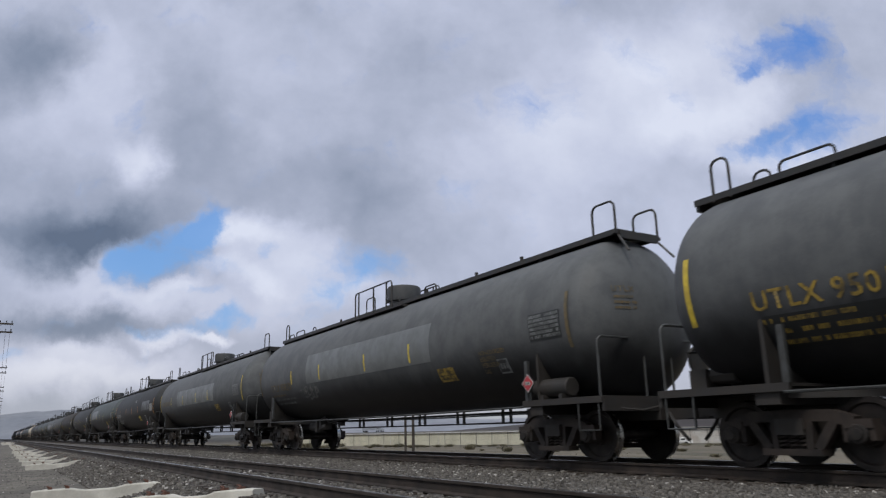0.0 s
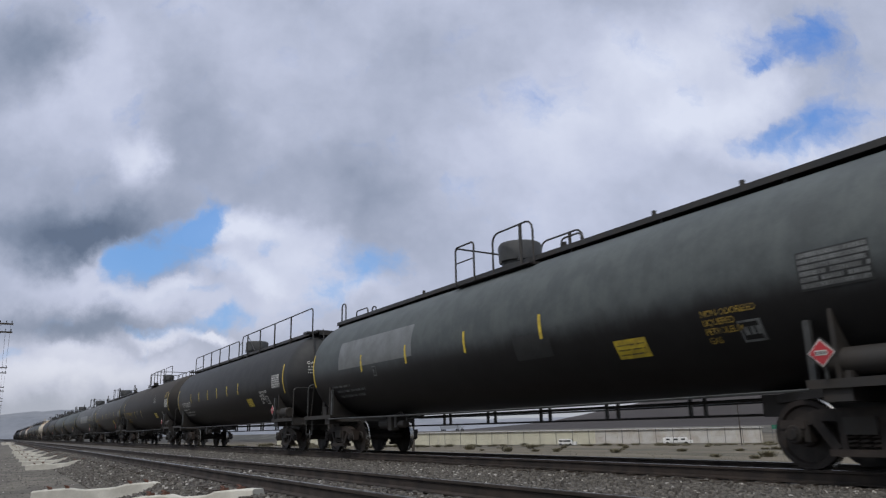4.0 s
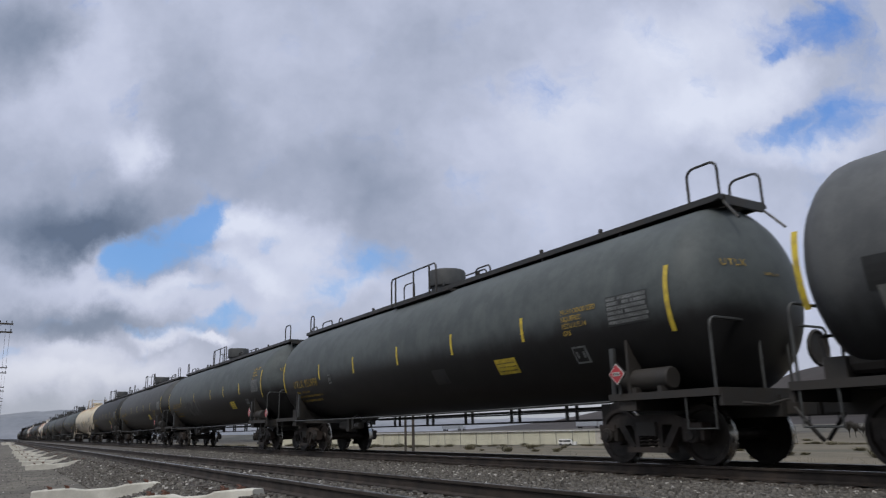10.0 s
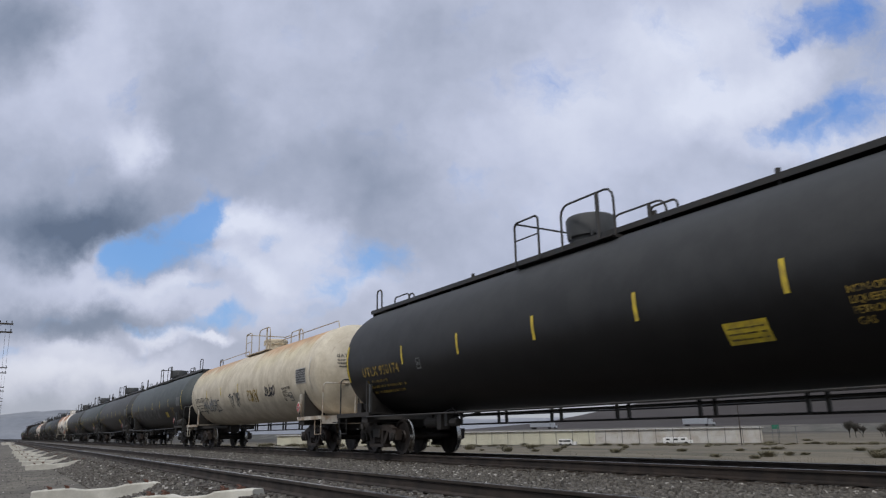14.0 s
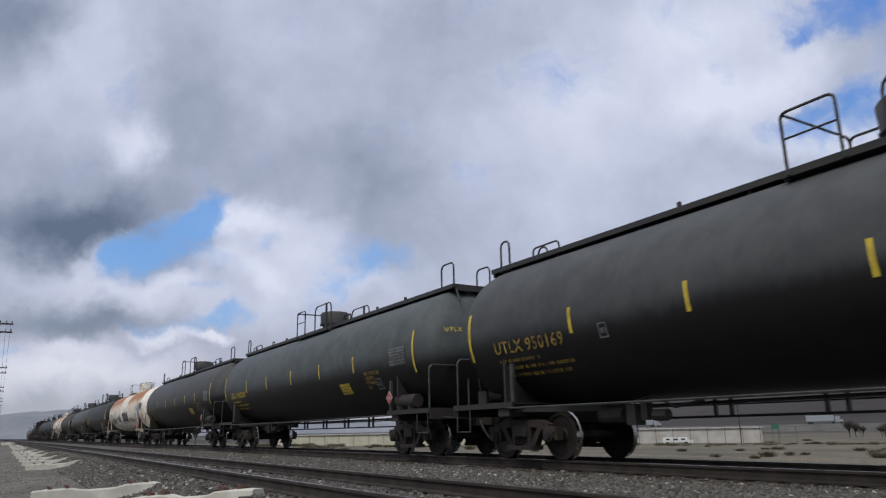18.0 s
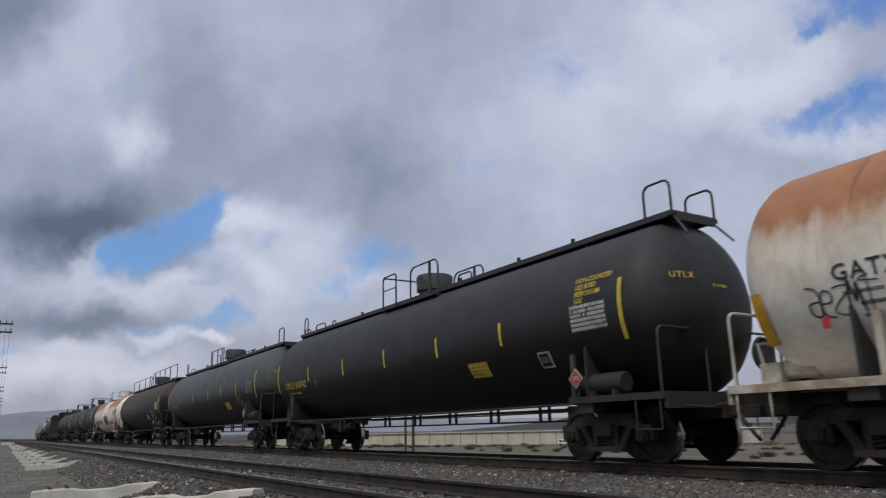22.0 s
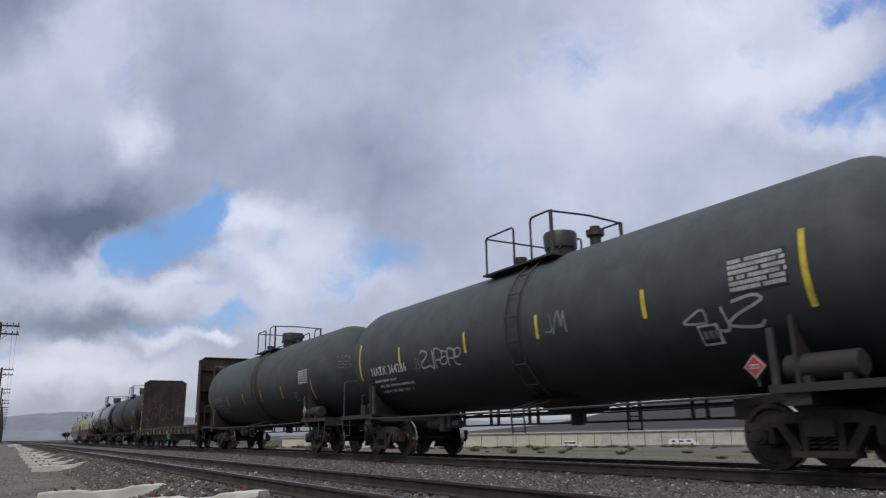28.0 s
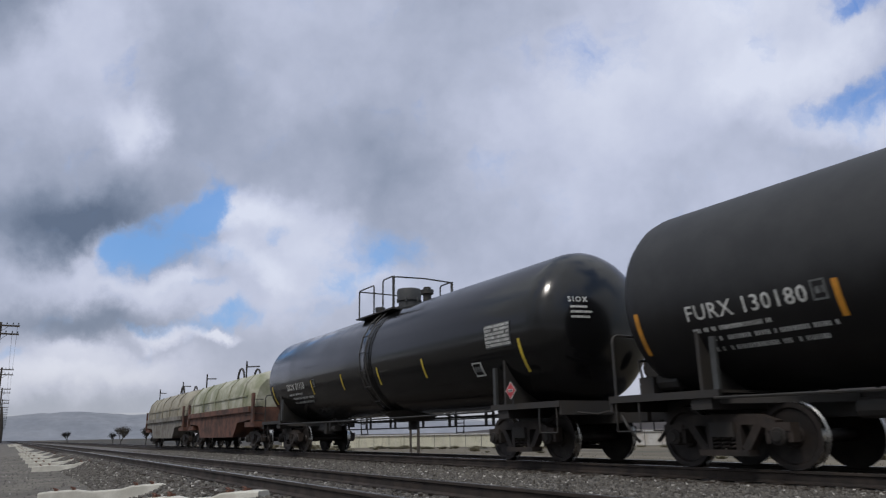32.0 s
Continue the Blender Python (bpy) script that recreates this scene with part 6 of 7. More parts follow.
        if s < 0:
            for k in range(4):
                tagged(part("graffiti", lambda bm: [bm.faces.new([bm.verts.new((x + 0.585, py, pz)) for py, pz in q]) for q in squiggle(-1.2 + 0.55 * k, 1.9 + 0.3 * (k % 2), 0.6, 0.7, 140 + k, 2, 0.05)], WHITE_DUST, wall), "worn pale sprayed scrawl", kind="stuff")
        else:
            part("stencil", lambda bm: [bm.faces.new([bm.verts.new((x - 0.48, py, pz)) for py, pz in q]) for r in range(2) for q in bars_text(-0.62, -0.1, 4.2 - 0.18 * r, 0.11, 44 + r)], GREY_MARK, wall, "small pale stencil")
        for k in range(7):
            part("rung", lambda bm: tube(bm, hoop(x + s * 0.02, x + s * 0.16, -1.3, 1.3 + 0.35 * k, 1.36 + 0.35 * k, 0.03), 0.012, 5), STEEL_DARK, wall)
    car["face"] = -1.556
    letters("PMRX 54133", -3.2, 0.86, 0.27, None, WHITE_MARK, car, label="stencilled reporting mark")
    for k in range(5):
        part("stencil_bars", lambda bm: [bm.faces.new([bm.verts.new((px, -1.553, pz)) for px, pz in q]) for q in bars_text(-6 + 2.9 * k, -5.3 + 2.9 * k, 0.95, 0.06, 90 + k)], GREY_MARK, car)
    CARS.append((car, (span[0] + span[1]) / 2 + COUPLE))


def plate_x(outline, x0, x1, bm):
    """A flat plate across the track with the (y, z) outline."""
    a = [bm.verts.new((x0, y, z)) for y, z in outline]
    b = [bm.verts.new((x1, y, z)) for y, z in outline]
    n = len(outline)
    for f in [a, b[::-1]] + [[a[k], b[k], b[(k + 1) % n], a[(k + 1) % n]] for k in range(n)]:
        bm.faces.new(f)


def prism(outline, y0, y1, bm):
    """Faces of a flat plate with the (x, z) outline between y0 and y1."""
    a = [bm.verts.new((x, y0, z)) for x, z in outline]
    b = [bm.verts.new((x, y1, z)) for x, z in outline]
    n = len(outline)
    return [a, b[::-1]] + [[a[k], b[k], b[(k + 1) % n], a[(k + 1) % n]] for k in range(n)]


def coil_car(span, cover, trough, label):
    """A coil car: a deep trough under two rounded lift-off covers with loops on top."""
    hl = (span[0] - span[1]) / 2
    car = new("coil_car")
    tagged(car, label, "coil car", group="freight cars of the train")
    tc = hl - 1.75
    for s in (-1, 1):
        add_truck(car, s * tc)
        turn = 0 if s > 0 else 180
        part("coupler", coupler, STEEL_DARK, car, "dark steel knuckle coupler with its air hose", key="coupler", at=pose(s * hl, 0, 0, 0, 0, turn))
        part("end_frame", lambda bm: [box(bm, hl - 1.9, hl - 0.6, -1.45, 1.45, 0.95, 1.15), box(bm, hl - 1.0, hl - 0.9, -1.4, 1.4, 1.15, 1.75), box(bm, hl - 0.9, hl - 0.62, -1.5, -1.42, 1.1, 2.3), box(bm, hl - 0.9, hl - 0.62, 1.42, 1.5, 1.1, 2.3)], RUST_RED, car, "rust red end frame with corner posts", key=("cend", hl), at=pose(0, 0, 0, 0, 0, turn))
        part("end_ladder", lambda bm: [tube(bm, [(hl - 0.62, -1.46, 1.2 + 0.28 * k), (hl - 0.58, -1.1, 1.2 + 0.28 * k)], 0.014, 5) for k in range(4)], STEEL_DARK, car, key=("clad", hl), at=pose(0, 0, 0, 0, 0, turn))
    e = hl - 1.0

    def belly(bm):
        for f in prism([(-e, 1.7), (-e, 1.25), (-tc + 1.3, 1.15), (-tc + 1.9, 0.55), (tc - 1.9, 0.55), (tc - 1.3, 1.15), (e, 1.25), (e, 1.7)], -1.45, 1.45, bm):
            bm.faces.new(f)
    part("trough", belly, trough, car, "sloped steel trough")
    part("side_sill", lambda bm: [box(bm, -e, e, s * 1.5 - 0.06, s * 1.5 + 0.06, 1.55, 1.78) for s in (-1, 1)], RUST_RED if cover is COVER_GREEN else trough, car)

    def lid(bm):
        arc = [(-1.5, 1.76), (-1.5, 2.3), (-1.38, 2.75), (-1.05, 3.12), (-0.5, 3.30), (0.5, 3.30), (1.05, 3.12), (1.38, 2.75), (1.5, 2.3), (1.5, 1.76)]
        ends = [(-e + 0.0, 0.82), (-e + 0.3, 0.97), (-e + 0.7, 1.0), (e - 0.7, 1.0), (e - 0.3, 0.97), (e, 0.82)]
        rows = [[bm.verts.new((x, y * k, 1.76 + (z - 1.76) * k)) for y, z in arc] for x, k in ends]
        for a, b in zip(rows, rows[1:]):
            for j in range(len(arc) - 1):
                bm.faces.new((a[j], a[j + 1], b[j + 1], b[j]))
        bm.faces.new(rows[0])
        bm.faces.new(rows[-1][::-1])
    hood = part("cover", lid, cover, car, "dented rounded coil cover", smooth=True)
    part("cover_band", lambda bm: [box(bm, -e + 0.5, e - 0.5, s * 1.52 - 0.02, s * 1.52 + 0.02, 2.2, 2.27) for s in (-1, 1)], cover, hood)
    for k in range(5):
        x = -e + 1.0 + (2 * e - 2.0) * k / 4
        part("rib", lambda bm: [bar(bm, (x, -a[0], a[1]), (x, -b[0], b[1]), 0.03, 0.06, (1, 0, 0)) for a, b in (((1.53, 1.8), (1.53, 2.3)), ((1.53, 2.3), (1.40, 2.77)), ((1.40, 2.77), (1.06, 3.15)))], cover, hood)
    for x in (-e * 0.75, e * 0.55):
        part("lift_post", lambda bm: [bar(bm, (x, -1.0, 2.95), (x + 0.18, -1.05, 3.85), 0.06, 0.05), tube(bm, [(x + 0.15, -1.0, 3.6), (x + 1.6, -0.9, 3.5)], 0.03)], STEEL_DARK, hood, "dark lifting post")
    part("lift_arch", lambda bm: [tube(bm, [(0.15 + 0.55 * math.cos(t), y, 3.25 + 0.55 * math.sin(t)) for t in (0, 0.4, 0.8, 1.2, 1.57, 1.95, 2.35, 2.75, 3.14)], 0.05) for y in (-0.4, 0.4)], STEEL_DARK, hood, "dark lifting arch")
    part("white_scuffs", lambda bm: [bm.faces.new([bm.verts.new((px, -1.515, pz)) for px, pz in q]) for q in squiggle(-e * 0.5, 1.85, 1.6, 0.3, 77, 5, 0.05)], GREY_MARK, hood)
    CARS.append((car, (span[0] + span[1]) / 2 + COUPLE))


FADED = surface("almost worn off yellow stencil", (0.15, 0.105, 0.045), (0.085, 0.075, 0.05), 5.0, 0.6, bump=0.02)
FADED_PATCH = surface("worn ochre stencil patch", (0.115, 0.092, 0.055), (0.085, 0.083, 0.075), 3.0, 0.6, bump=0.02)
SCUFF = surface("rubbed pale chalk", (0.17, 0.17, 0.16), (0.11, 0.115, 0.115), 4.0, 0.8, bump=0.02)
WHITE_SCRAWL = surface("white sprayed scrawl", (0.40, 0.41, 0.41), (0.24, 0.25, 0.25), 4.0, 0.7, bump=0.02)
GREY_COAT = surface("pale grey patch", (0.34, 0.35, 0.36), (0.27, 0.28, 0.29), 2.0, 0.5)


def small_white_lines(car, sh, hl):
    """Two short white lines high on the flank."""
    for k in range(2):
        decal("small_print", bars_text(0.75 + 0.3 * k, 1.5, sh.zc + 0.52 - 0.11 * k, 0.06, 31 + k), sh, WHITE_MARK, car)


def brown_lines(car, sh, hl):
    for k, (x, z, w) in enumerate(((1.68, 0.40, 0.5), (1.75, 0.28, 0.3), (1.16, -0.60, 0.7), (1.16, -0.70, 0.7))):
        decal("small_print", bars_text(x, x + w, sh.zc + z, 0.07, 21 + k), sh, GREY_MARK, car)


def rear_plates(car, sh, hl):
    """Dark control box with worn plates low at the rear end."""
    x = -sh.half + 1.2
    decal("repaint_patch", rect(x, x + 1.0, sh.zc - 0.5, sh.zc - 0.1, 4), sh, PATCH, car, label="dark worn patch", lift=0.006)
    decal("worn_plate", rect(x + 0.1, x + 0.45, sh.zc - 0.95, sh.zc - 0.45, 4), sh, SCUFF, car, label="worn pale plate", lift=0.010)


def rusty_extra(car, sh, hl):
    """Sprayed lettering and dirty grey patch of a pale tank."""
    seed = hash_of(car.name)
    decal("repaint_patch", rect(6.72, 7.75, sh.zc - 0.85, sh.zc + 0.34, 8), sh, GREY_COAT, car, label="pale grey repaint patch", lift=0.004)
    # fat outlined letters with a dark halo and dusty pink filling
    halo, fill = [], []
    rnd = random.Random(seed)
    for k in range(5):
        cx, up = -0.55 + 0.52 * k, rnd.uniform(-0.04, 0.08)
        halo += blob(cx - 0.06, sh.zc - 0.92 + up, 0.74, 0.80, seed + k, 22)
        fill += blob(cx + 0.06, sh.zc - 0.80 + up, 0.44, 0.54, seed + 30 + k, 18)
    decal("graffiti", halo, sh, SPRAY_DARK, car, label="black halo of fat sprayed letters", lift=0.008)
    decal("graffiti", fill, sh, SPRAY_PINK, car, label="dusty pink sprayed letters", lift=0.011)
    decal("graffiti", squiggle(-0.50, sh.zc - 0.76, 2.55, 0.46, seed + 2, 5, 0.06), sh, BLACK_MARK, car, label="black sprayed outlines", lift=0.014)
    decal("graffiti", squiggle(-0.48, sh.zc - 0.78, 2.5, 0.48, seed + 3, 5, 0.02), sh, GREY_COAT, car, label="pale sprayed outlines", lift=0.017)
    decal("graffiti", squiggle(-1.0, sh.zc - 0.95, 3.4, 0.75, seed + 1, 12, 0.022), sh, BLACK_MARK, car, label="thin black sprayed rays", lift=0.006)
    decal("graffiti", squiggle(2.4, sh.zc - 0.88, 2.8, 0.24, seed + 4, 9, 0.05), sh, YELLOW_DULL, car, label="faded olive sprayed scrawl")
    decal("graffiti", squiggle(-7.9, sh.zc - 0.72, 0.9, 0.38, seed + 5, 5, 0.028), sh, SPRAY_DARK, car, label="thin dark sprayed tag")
    decal("graffiti", squiggle(-6.7, sh.zc - 0.86, 2.6, 0.40, seed + 6, 12, 0.035), sh, SPRAY_DARK, car, label="thin dark sprayed tag", lift=0.010)
    decal("graffiti", squiggle(-6.6, sh.zc - 0.80, 2.4, 0.34, seed + 7, 11, 0.03), sh, BLACK_MARK, car, label="thin dark sprayed tag", lift=0.013)
    for k, (x, z, w, h, m) in enumerate(((-3.6, -0.75, 1.9, 0.4, SPRAY_DARK), (-3.4, -0.70, 1.5, 0.3, SPRAY_PINK), (5.4, -0.55, 0.8, 0.2, SPRAY_DARK), (8.15, 0.1, 0.4, 0.2, SPRAY_DARK))):
        decal("graffiti", squiggle(x, sh.zc + z, w, h, seed + 10 + k, max(3, int(w / 0.22)), 0.035), sh, m, car, label="dark sprayed tags", lift=0.015)
    part("brake_lever_box", lambda bm: box(bm, 7.45, 7.75, -1.56, -1.46, 1.14, 1.62), surface("stained pinkish board", (0.42, 0.24, 0.18), (0.25, 0.12, 0.09), 5.0, 0.7), car, "stained reddish board beside the saddle")
    for x in (-7.62, 7.62):
        part("reflector", lambda bm: box(bm, x - 0.05, x + 0.05, -1.485, -1.472, 1.72, 1.86), RED, car, "red reflector on the saddle post")


def cream_extra(car, sh, hl):
    for k, (x, z, w, h, m) in enumerate(((1.2, -0.7, 1.2, 0.4, YELLOW_DULL), (-1.6, -0.8, 1.6, 0.45, SCUFF), (3.4, -0.6, 1.2, 0.3, SPRAY_DARK), (-6.5, -0.9, 3.0, 0.5, SCUFF), (-6.2, -0.8, 2.4, 0.4, GREY_COAT))):
        decal("graffiti", squiggle(x, sh.zc + z, w, h, 80 + k, 7, 0.06), sh, m, car, label="faded sprayed scrawl", lift=0.008 + 0.002 * k)


SCRUB_PATCH = ((-4.2, -1.4, -1.0, -0.3, PATCH),)

# front and rear coupling points of each car at the clip's middle, and how it looks
TRAIN = [
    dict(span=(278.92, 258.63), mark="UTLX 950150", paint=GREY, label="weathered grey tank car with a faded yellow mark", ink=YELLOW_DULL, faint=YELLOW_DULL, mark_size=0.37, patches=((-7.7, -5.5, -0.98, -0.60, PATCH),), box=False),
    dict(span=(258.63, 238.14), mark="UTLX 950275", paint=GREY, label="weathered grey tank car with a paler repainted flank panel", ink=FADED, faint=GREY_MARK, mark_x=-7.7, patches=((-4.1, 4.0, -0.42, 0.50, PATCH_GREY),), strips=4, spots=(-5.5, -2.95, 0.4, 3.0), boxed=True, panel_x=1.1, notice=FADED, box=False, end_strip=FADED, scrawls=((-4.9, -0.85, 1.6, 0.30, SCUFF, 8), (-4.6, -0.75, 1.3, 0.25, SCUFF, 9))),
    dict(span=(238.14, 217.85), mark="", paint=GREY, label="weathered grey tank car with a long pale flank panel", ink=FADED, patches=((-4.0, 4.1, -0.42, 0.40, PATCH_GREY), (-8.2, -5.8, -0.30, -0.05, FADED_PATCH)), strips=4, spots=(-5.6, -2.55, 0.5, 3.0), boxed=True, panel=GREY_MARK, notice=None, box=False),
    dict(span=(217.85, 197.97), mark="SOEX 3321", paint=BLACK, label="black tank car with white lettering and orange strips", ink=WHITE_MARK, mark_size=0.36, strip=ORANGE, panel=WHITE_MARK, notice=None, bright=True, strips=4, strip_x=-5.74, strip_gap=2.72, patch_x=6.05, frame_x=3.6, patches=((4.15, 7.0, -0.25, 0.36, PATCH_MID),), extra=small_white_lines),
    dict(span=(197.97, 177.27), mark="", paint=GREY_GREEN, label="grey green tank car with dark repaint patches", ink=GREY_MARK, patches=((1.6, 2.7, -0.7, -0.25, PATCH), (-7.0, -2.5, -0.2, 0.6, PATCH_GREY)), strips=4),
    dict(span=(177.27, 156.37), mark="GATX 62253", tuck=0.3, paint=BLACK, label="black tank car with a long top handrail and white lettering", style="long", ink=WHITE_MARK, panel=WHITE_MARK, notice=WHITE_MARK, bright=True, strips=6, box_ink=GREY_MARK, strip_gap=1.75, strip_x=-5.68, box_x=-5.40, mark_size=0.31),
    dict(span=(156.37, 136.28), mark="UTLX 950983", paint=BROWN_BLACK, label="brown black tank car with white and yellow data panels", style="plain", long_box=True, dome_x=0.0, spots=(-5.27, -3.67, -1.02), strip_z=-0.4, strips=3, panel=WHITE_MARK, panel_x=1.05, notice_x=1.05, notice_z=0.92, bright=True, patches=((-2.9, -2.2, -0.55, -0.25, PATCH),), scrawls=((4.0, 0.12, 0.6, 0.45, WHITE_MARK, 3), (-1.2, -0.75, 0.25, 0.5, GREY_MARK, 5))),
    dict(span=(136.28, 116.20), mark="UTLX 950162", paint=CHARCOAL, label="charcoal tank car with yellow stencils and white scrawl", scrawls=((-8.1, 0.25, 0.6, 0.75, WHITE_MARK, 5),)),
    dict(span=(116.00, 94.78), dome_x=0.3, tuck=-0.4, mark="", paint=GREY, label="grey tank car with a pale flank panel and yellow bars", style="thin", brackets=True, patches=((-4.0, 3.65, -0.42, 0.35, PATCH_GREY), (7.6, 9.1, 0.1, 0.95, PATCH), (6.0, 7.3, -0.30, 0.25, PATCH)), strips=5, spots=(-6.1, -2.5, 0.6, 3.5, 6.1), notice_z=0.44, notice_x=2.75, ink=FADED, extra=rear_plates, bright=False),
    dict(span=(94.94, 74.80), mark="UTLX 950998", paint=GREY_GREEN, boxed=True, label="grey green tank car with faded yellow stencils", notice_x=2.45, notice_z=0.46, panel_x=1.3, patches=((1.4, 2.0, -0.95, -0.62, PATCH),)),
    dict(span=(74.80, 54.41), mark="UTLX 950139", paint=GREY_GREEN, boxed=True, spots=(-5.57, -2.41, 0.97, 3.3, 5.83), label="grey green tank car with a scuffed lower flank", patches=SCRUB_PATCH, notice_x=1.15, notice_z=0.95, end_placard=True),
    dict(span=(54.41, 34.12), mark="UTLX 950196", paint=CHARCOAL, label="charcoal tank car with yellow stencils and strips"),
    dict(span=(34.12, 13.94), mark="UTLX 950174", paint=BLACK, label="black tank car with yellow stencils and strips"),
    dict(span=(13.94, -6.05), mark="GATX 62255", paint=CREAM, label="cream tank car streaked with pale rust along its top", style="thin", dome_tall=0.45, dome_x=0.1, mark_size=0.29, mark_z=0.1, print_h=0.045, panel_field=PANEL_PALE, end_strip=PIPE_WHITE, dome=CREAM, pipe=PIPE_WHITE, end_pipe=PIPE_WHITE, end_plate=PIPE_WHITE, ink=BLACK_MARK, panel=BLACK_MARK, notice=BLACK_MARK, patch=False, strips=3, inset=0.6, side_rail=False, extra=cream_extra),
    dict(span=(-6.05, -26.03), mark="UTLX 950181", paint=GREY_GREEN, label="grey green tank car with a dark patch low on its flank", patches=((-7.2, -5.5, -0.85, -0.42, PATCH), (-5.5, 2.0, -0.95, -0.36, PATCH)), ink=FADED),
    dict(span=(-26.03, -46.01), mark="UTLX 950169", paint=CHARCOAL, label="charcoal tank car with yellow stencils and strips"),
    dict(span=(-45.86, -65.84), mark="UTLX 950183", paint=GREY_GREEN, label="grey green tank car with bright yellow stencils", ink=YELLOW),
    dict(span=(-65.99, -85.97), mark="UTLX 950163", paint=CHARCOAL, spots=(-4.78, -2.13, 0.58, 3.17, 5.51), dome_x=0.28, label="charcoal tank car with yellow stencils"),
    dict(half=9.72, span=(-85.78, -105.45), mark="GATX 62264", paint=WHITE, panel_z=-0.15, panel_x=0.95, notice_z=0.62, notice_x=2.35, mark_size=0.29, mark_z=0.2, print_h=0.045, faint=SPRAY_DARK, mark_x=-7.45, tuck=-0.5, spots=(-5.2, 5.4), label="white tank car with a rust red top and dark graffiti", dome_x=0.25, dome=DOME_WHITE, pipe=PIPE_WHITE, end_pipe=PIPE_WHITE, end_plate=PIPE_WHITE, ink=BLACK_MARK, panel=BLACK_MARK, notice=BLACK_MARK, patch=False, strips=3, inset=0.6, placard=0.13, end_z=(-0.98, -0.30), end_w=0.08, end_strip=ORANGE_YELLOW, strip_z=-0.3, panel_field=PANEL_PALE, dome_tall=0.66, style="thin", top_rail=False, side_rail=False, extra=rusty_extra),
    dict(span=(-105.24, -125.01), mark="UTLX 950742", mark_size=0.315, faint=FADED, box_x=-5.1, spots=(-5.57, -2.76, -0.06, 2.64, 5.17), paint=BLACK, label="black tank car with yellow stencils and strips", ink=YELLOW, panel=WHITE_MARK, panel_x=1.24, notice=YELLOW, notice_x=1.1, notice_z=0.98, bright=True),
    dict(span=(-125.17, -144.95), mark="UTLX 950188", paint=GREY_GREEN, boxed=True, spots=(-5.45, -2.2, 0.95, 3.4, 5.8), label="grey green tank car with faded yellow stencils"),
    dict(span=(-145.20, -164.87), mark="GATX 28531", posts=(0.335, 0.67, 0.91), paint=BROWN, label="brown stained tank car with a long top handrail and white panels", style="long", ink=GREY_MARK, panel=WHITE_MARK, notice=WHITE_MARK, bright=True, scrawls=((7.6, -0.1, 0.5, 0.6, WHITE_MARK, 9),), inset=0.5, mark_x=-6.8, spots=(-5.83, -3.9, -2.21, -0.57, 2.25), extra=brown_lines, mark_size=0.3),
    dict(half=9.43, span=(-164.87, -183.32), mark="GATX 62271", paint=WHITE, panel_z=-0.15, panel_x=1.25, notice_z=0.62, notice_x=2.35, mark_size=0.29, mark_z=0.2, print_h=0.045, faint=SPRAY_DARK, mark_x=-7.3, tuck=-0.3, spots=(-5.2, 5.4), label="white tank car with a rust streaked top and old graffiti", dome_x=0.25, dome=DOME_WHITE, pipe=PIPE_WHITE, end_pipe=PIPE_WHITE, end_plate=PIPE_WHITE, ink=BLACK_MARK, panel=BLACK_MARK, notice=BLACK_MARK, patch=False, strips=3, inset=0.6, placard=0.13, end_z=(-0.98, -0.30), end_w=0.08, end_strip=ORANGE_YELLOW, strip_z=-0.3, panel_field=PANEL_PALE, dome_tall=0.66, style="thin", top_rail=False, side_rail=False, extra=rusty_extra),
    dict(span=(-183.32, -201.04), mark="NATX 364276", paint=SLATE, dome=BLACK_PIPE, label="grey green tank car with white lettering", style="plain", inset=0.75, dome_x=0.35, ladder=0.25, spots=(-4.35, -1.25, 1.3, 4.02), panel_z=-0.26, mark_x=-6.1, box_x=-3.6, panel_x=1.15, frame_x=1.85, placard=0.11, placard_x=-0.4, placard_z=1.36, mark_size=0.31, ink=WHITE_MARK, panel=WHITE_MARK, notice=None, patch=False, strips=4, box_ink=GREY_MARK, scrawls=((5.2, 0.3, 0.9, 0.4, WHITE_MARK, 6),)),
    dict(span=(-201.04, -218.57), mark="NATX 364286", paint=SLATE, dome=BLACK_PIPE, label="grey green tank car with white lettering and a pale scrawl", style="plain", inset=0.9, dome_x=0.35, ladder=0.25, spots=(-4.35, -1.25, 1.3, 4.02), panel_z=-0.26, mark_x=-6.1, box_x=-3.6, panel_x=1.15, frame_x=1.85, placard=0.11, placard_x=-0.4, placard_z=1.36, mark_size=0.31, ink=WHITE_MARK, panel=WHITE_MARK, notice=None, patch=False, strips=4, bright=True, scrawls=((4.65, -0.72, 1.15, 0.36, WHITE_SCRAWL, 12), (-3.3, -0.55, 1.8, 0.38, WHITE_SCRAWL, 14), (1.4, -0.3, 0.7, 0.4, GREY_MARK, 15))),
    dict(span=(-218.57, -236.29), mark="ACFX 73451", paint=SLATE, dome=BLACK_PIPE, label="dull grey green tank car with orange strips", style="plain", inset=0.9, dome_x=0.35, ladder=0.25, strip_gap=2.5, strip_x=-3.72, end_z=(-0.92, -0.27), strip_z=-0.40, mark_x=-6.1, box_x=-3.6, panel_x=1.15, frame_x=1.85, placard=0.12, placard_x=0.22, placard_z=1.36, mark_size=0.31, ink=GREY_MARK, panel=WHITE_MARK, notice=None, patch=False, strip=ORANGE, strips=4),
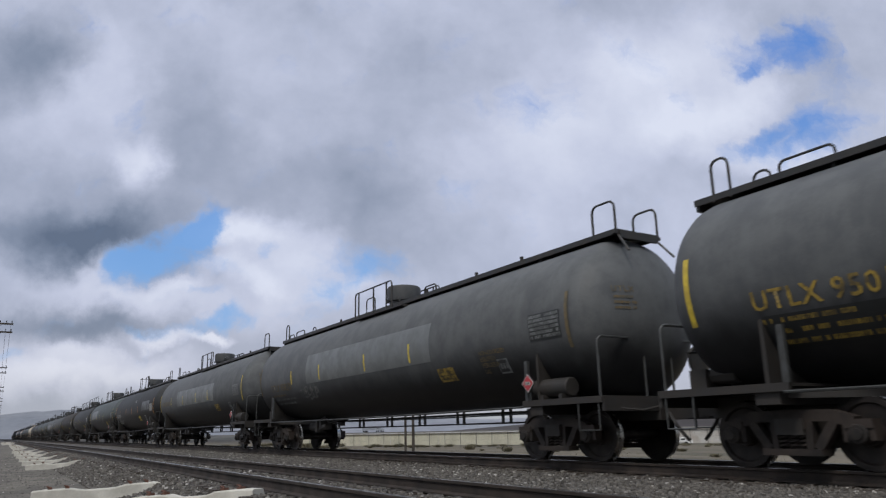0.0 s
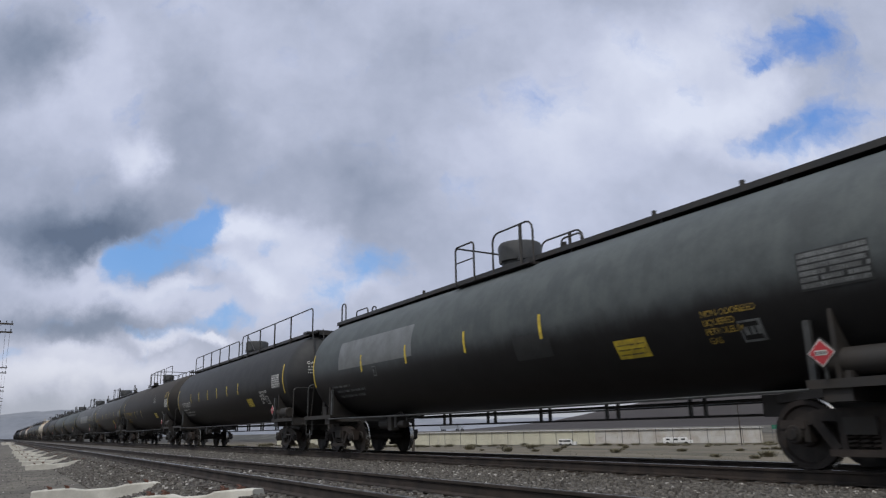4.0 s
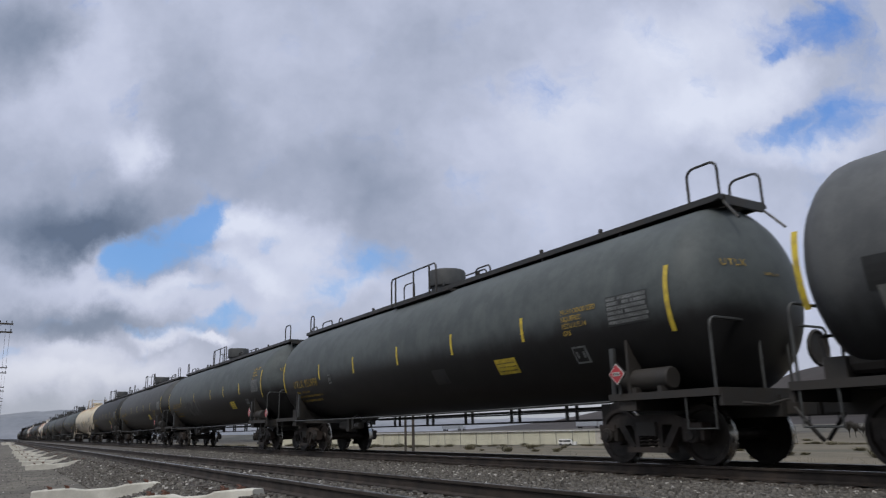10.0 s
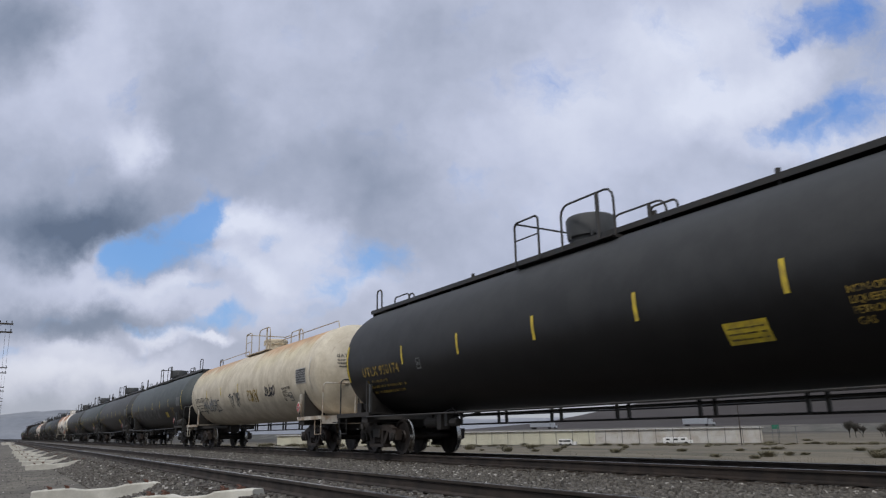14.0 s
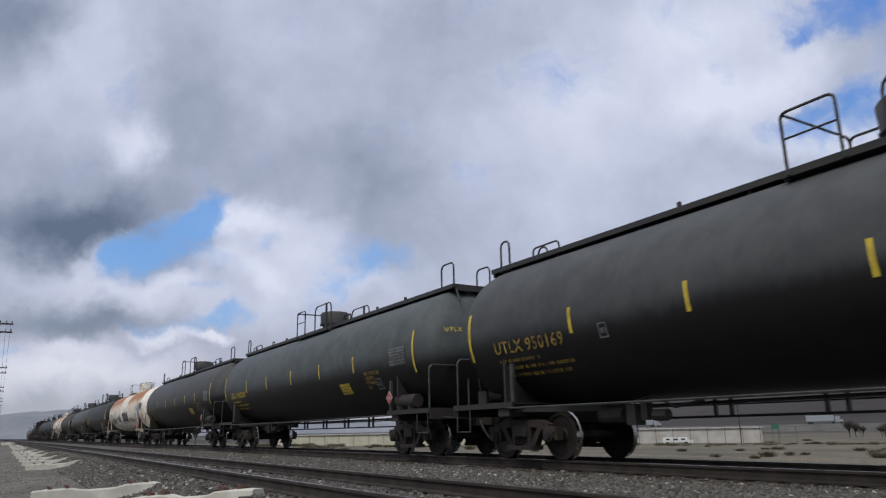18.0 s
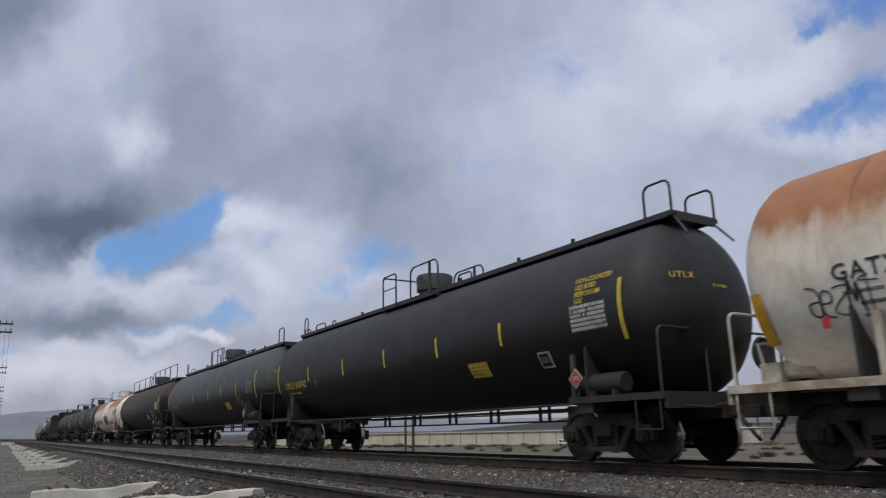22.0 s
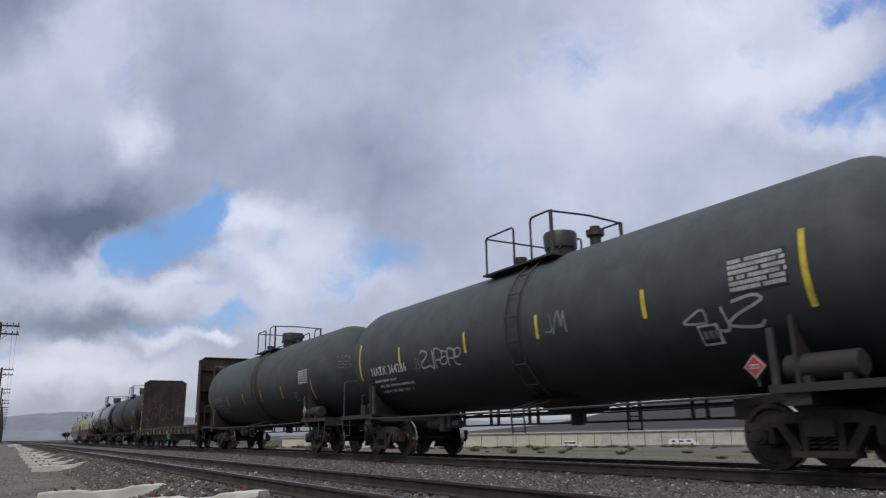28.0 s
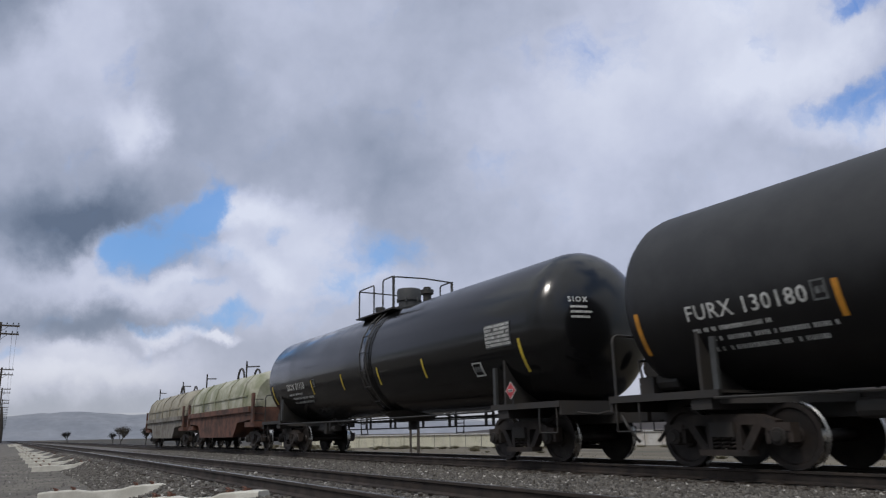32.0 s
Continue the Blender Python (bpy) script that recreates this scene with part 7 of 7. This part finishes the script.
    dict(span=(-257.13, -273.73), mark="FURX 130180", paint=BLACK, label="black tank car with white lettering and orange strips", style="plain", dome_x=0.2, ladder=0.25, strip_gap=2.55, strip_x=-3.68, end_z=(-0.92, -0.27), strip_z=-0.40, mark_x=-6.0, box_x=-4.0, panel_x=1.15, placard=0.12, placard_x=0.72, reservoir=False, placard_z=1.36, mark_size=0.31, ink=WHITE_MARK, panel=GREY_MARK, notice=None, patch=False, strip=ORANGE, strips=4, bright=True),
    dict(span=(-273.80, -292.65), mark="SIOX 31110", paint=GLOSS_BLACK, label="glossy black tank car with white lettering and yellow strips", style="plain", inset=0.62, dome_x=0.35, ladder=0.25, strip_gap=2.5, strip_x=-3.72, end_z=(-0.92, -0.27), strip_z=-0.40, mark_x=-6.1, box_x=-3.6, panel_x=1.15, frame_x=1.85, placard=0.12, placard_x=0.52, reservoir=False, placard_z=1.36, mark_size=0.31, ink=WHITE_MARK, panel=WHITE_MARK, notice=None, patch=False, strips=4, bright=True),
]


def build_train():
    for spec in TRAIN:
        spec.setdefault("half", (spec["span"][0] - spec["span"][1]) / 2)
        tank_car(spec)
    flat_car((-236.29, -257.40))
    coil_car((-292.86, -306.38), COVER_GREEN, RUST_RED, "coil car with a scuffed green cover and rust red frame")
    coil_car((-306.38, -320.11), COVER_GREY, surface("dirty grey steel", (0.20, 0.19, 0.17), (0.12, 0.10, 0.08), 1.5, 0.7), "coil car with a dirty pale cover at the train's end")


build_train()
build_stones()


def motions():
    # the whole train rolls at one steady speed; every wheel turns with it
    times = [0.0, 8.0, 16.0, 24.0, 32.0]
    for car, middle in CARS:
        walk(car, [(t, pose(middle + SPEED * (t - MID), 0, 0)) for t in times])
    first = WHEELSETS[0]
    turn = math.degrees(SPEED / WHEEL_R) / FPS
    walk(first, [(k / FPS, pose(0, 0, 0, 0, (k * turn) % 360, 0)) for k in range(32 * FPS + 1)])
    for w in WHEELSETS[1:]:
        w.rotation_mode = "QUATERNION"
        w.animation_data_create()
        w.animation_data.action = first.animation_data.action
        w.animation_data.action_slot = first.animation_data.action_slot
    walk(clouds, [(t, Matrix.Translation(Vector((0, EYE.y, DECK_H)) + DRIFT * (t - MID))) for t in (0.0, 16.0, 32.0)])
    for vehicle, late in ((lorry, 18.0), (second_lorry, 23.9)):
        walk(vehicle, [(t, pose(-206.3 + 12.6 * (t - late), 332.7 + 7.4 * (t - late), 0.22, 0, 0, 30.45)) for t in (0.0, 16.0, 32.0)])


motions()
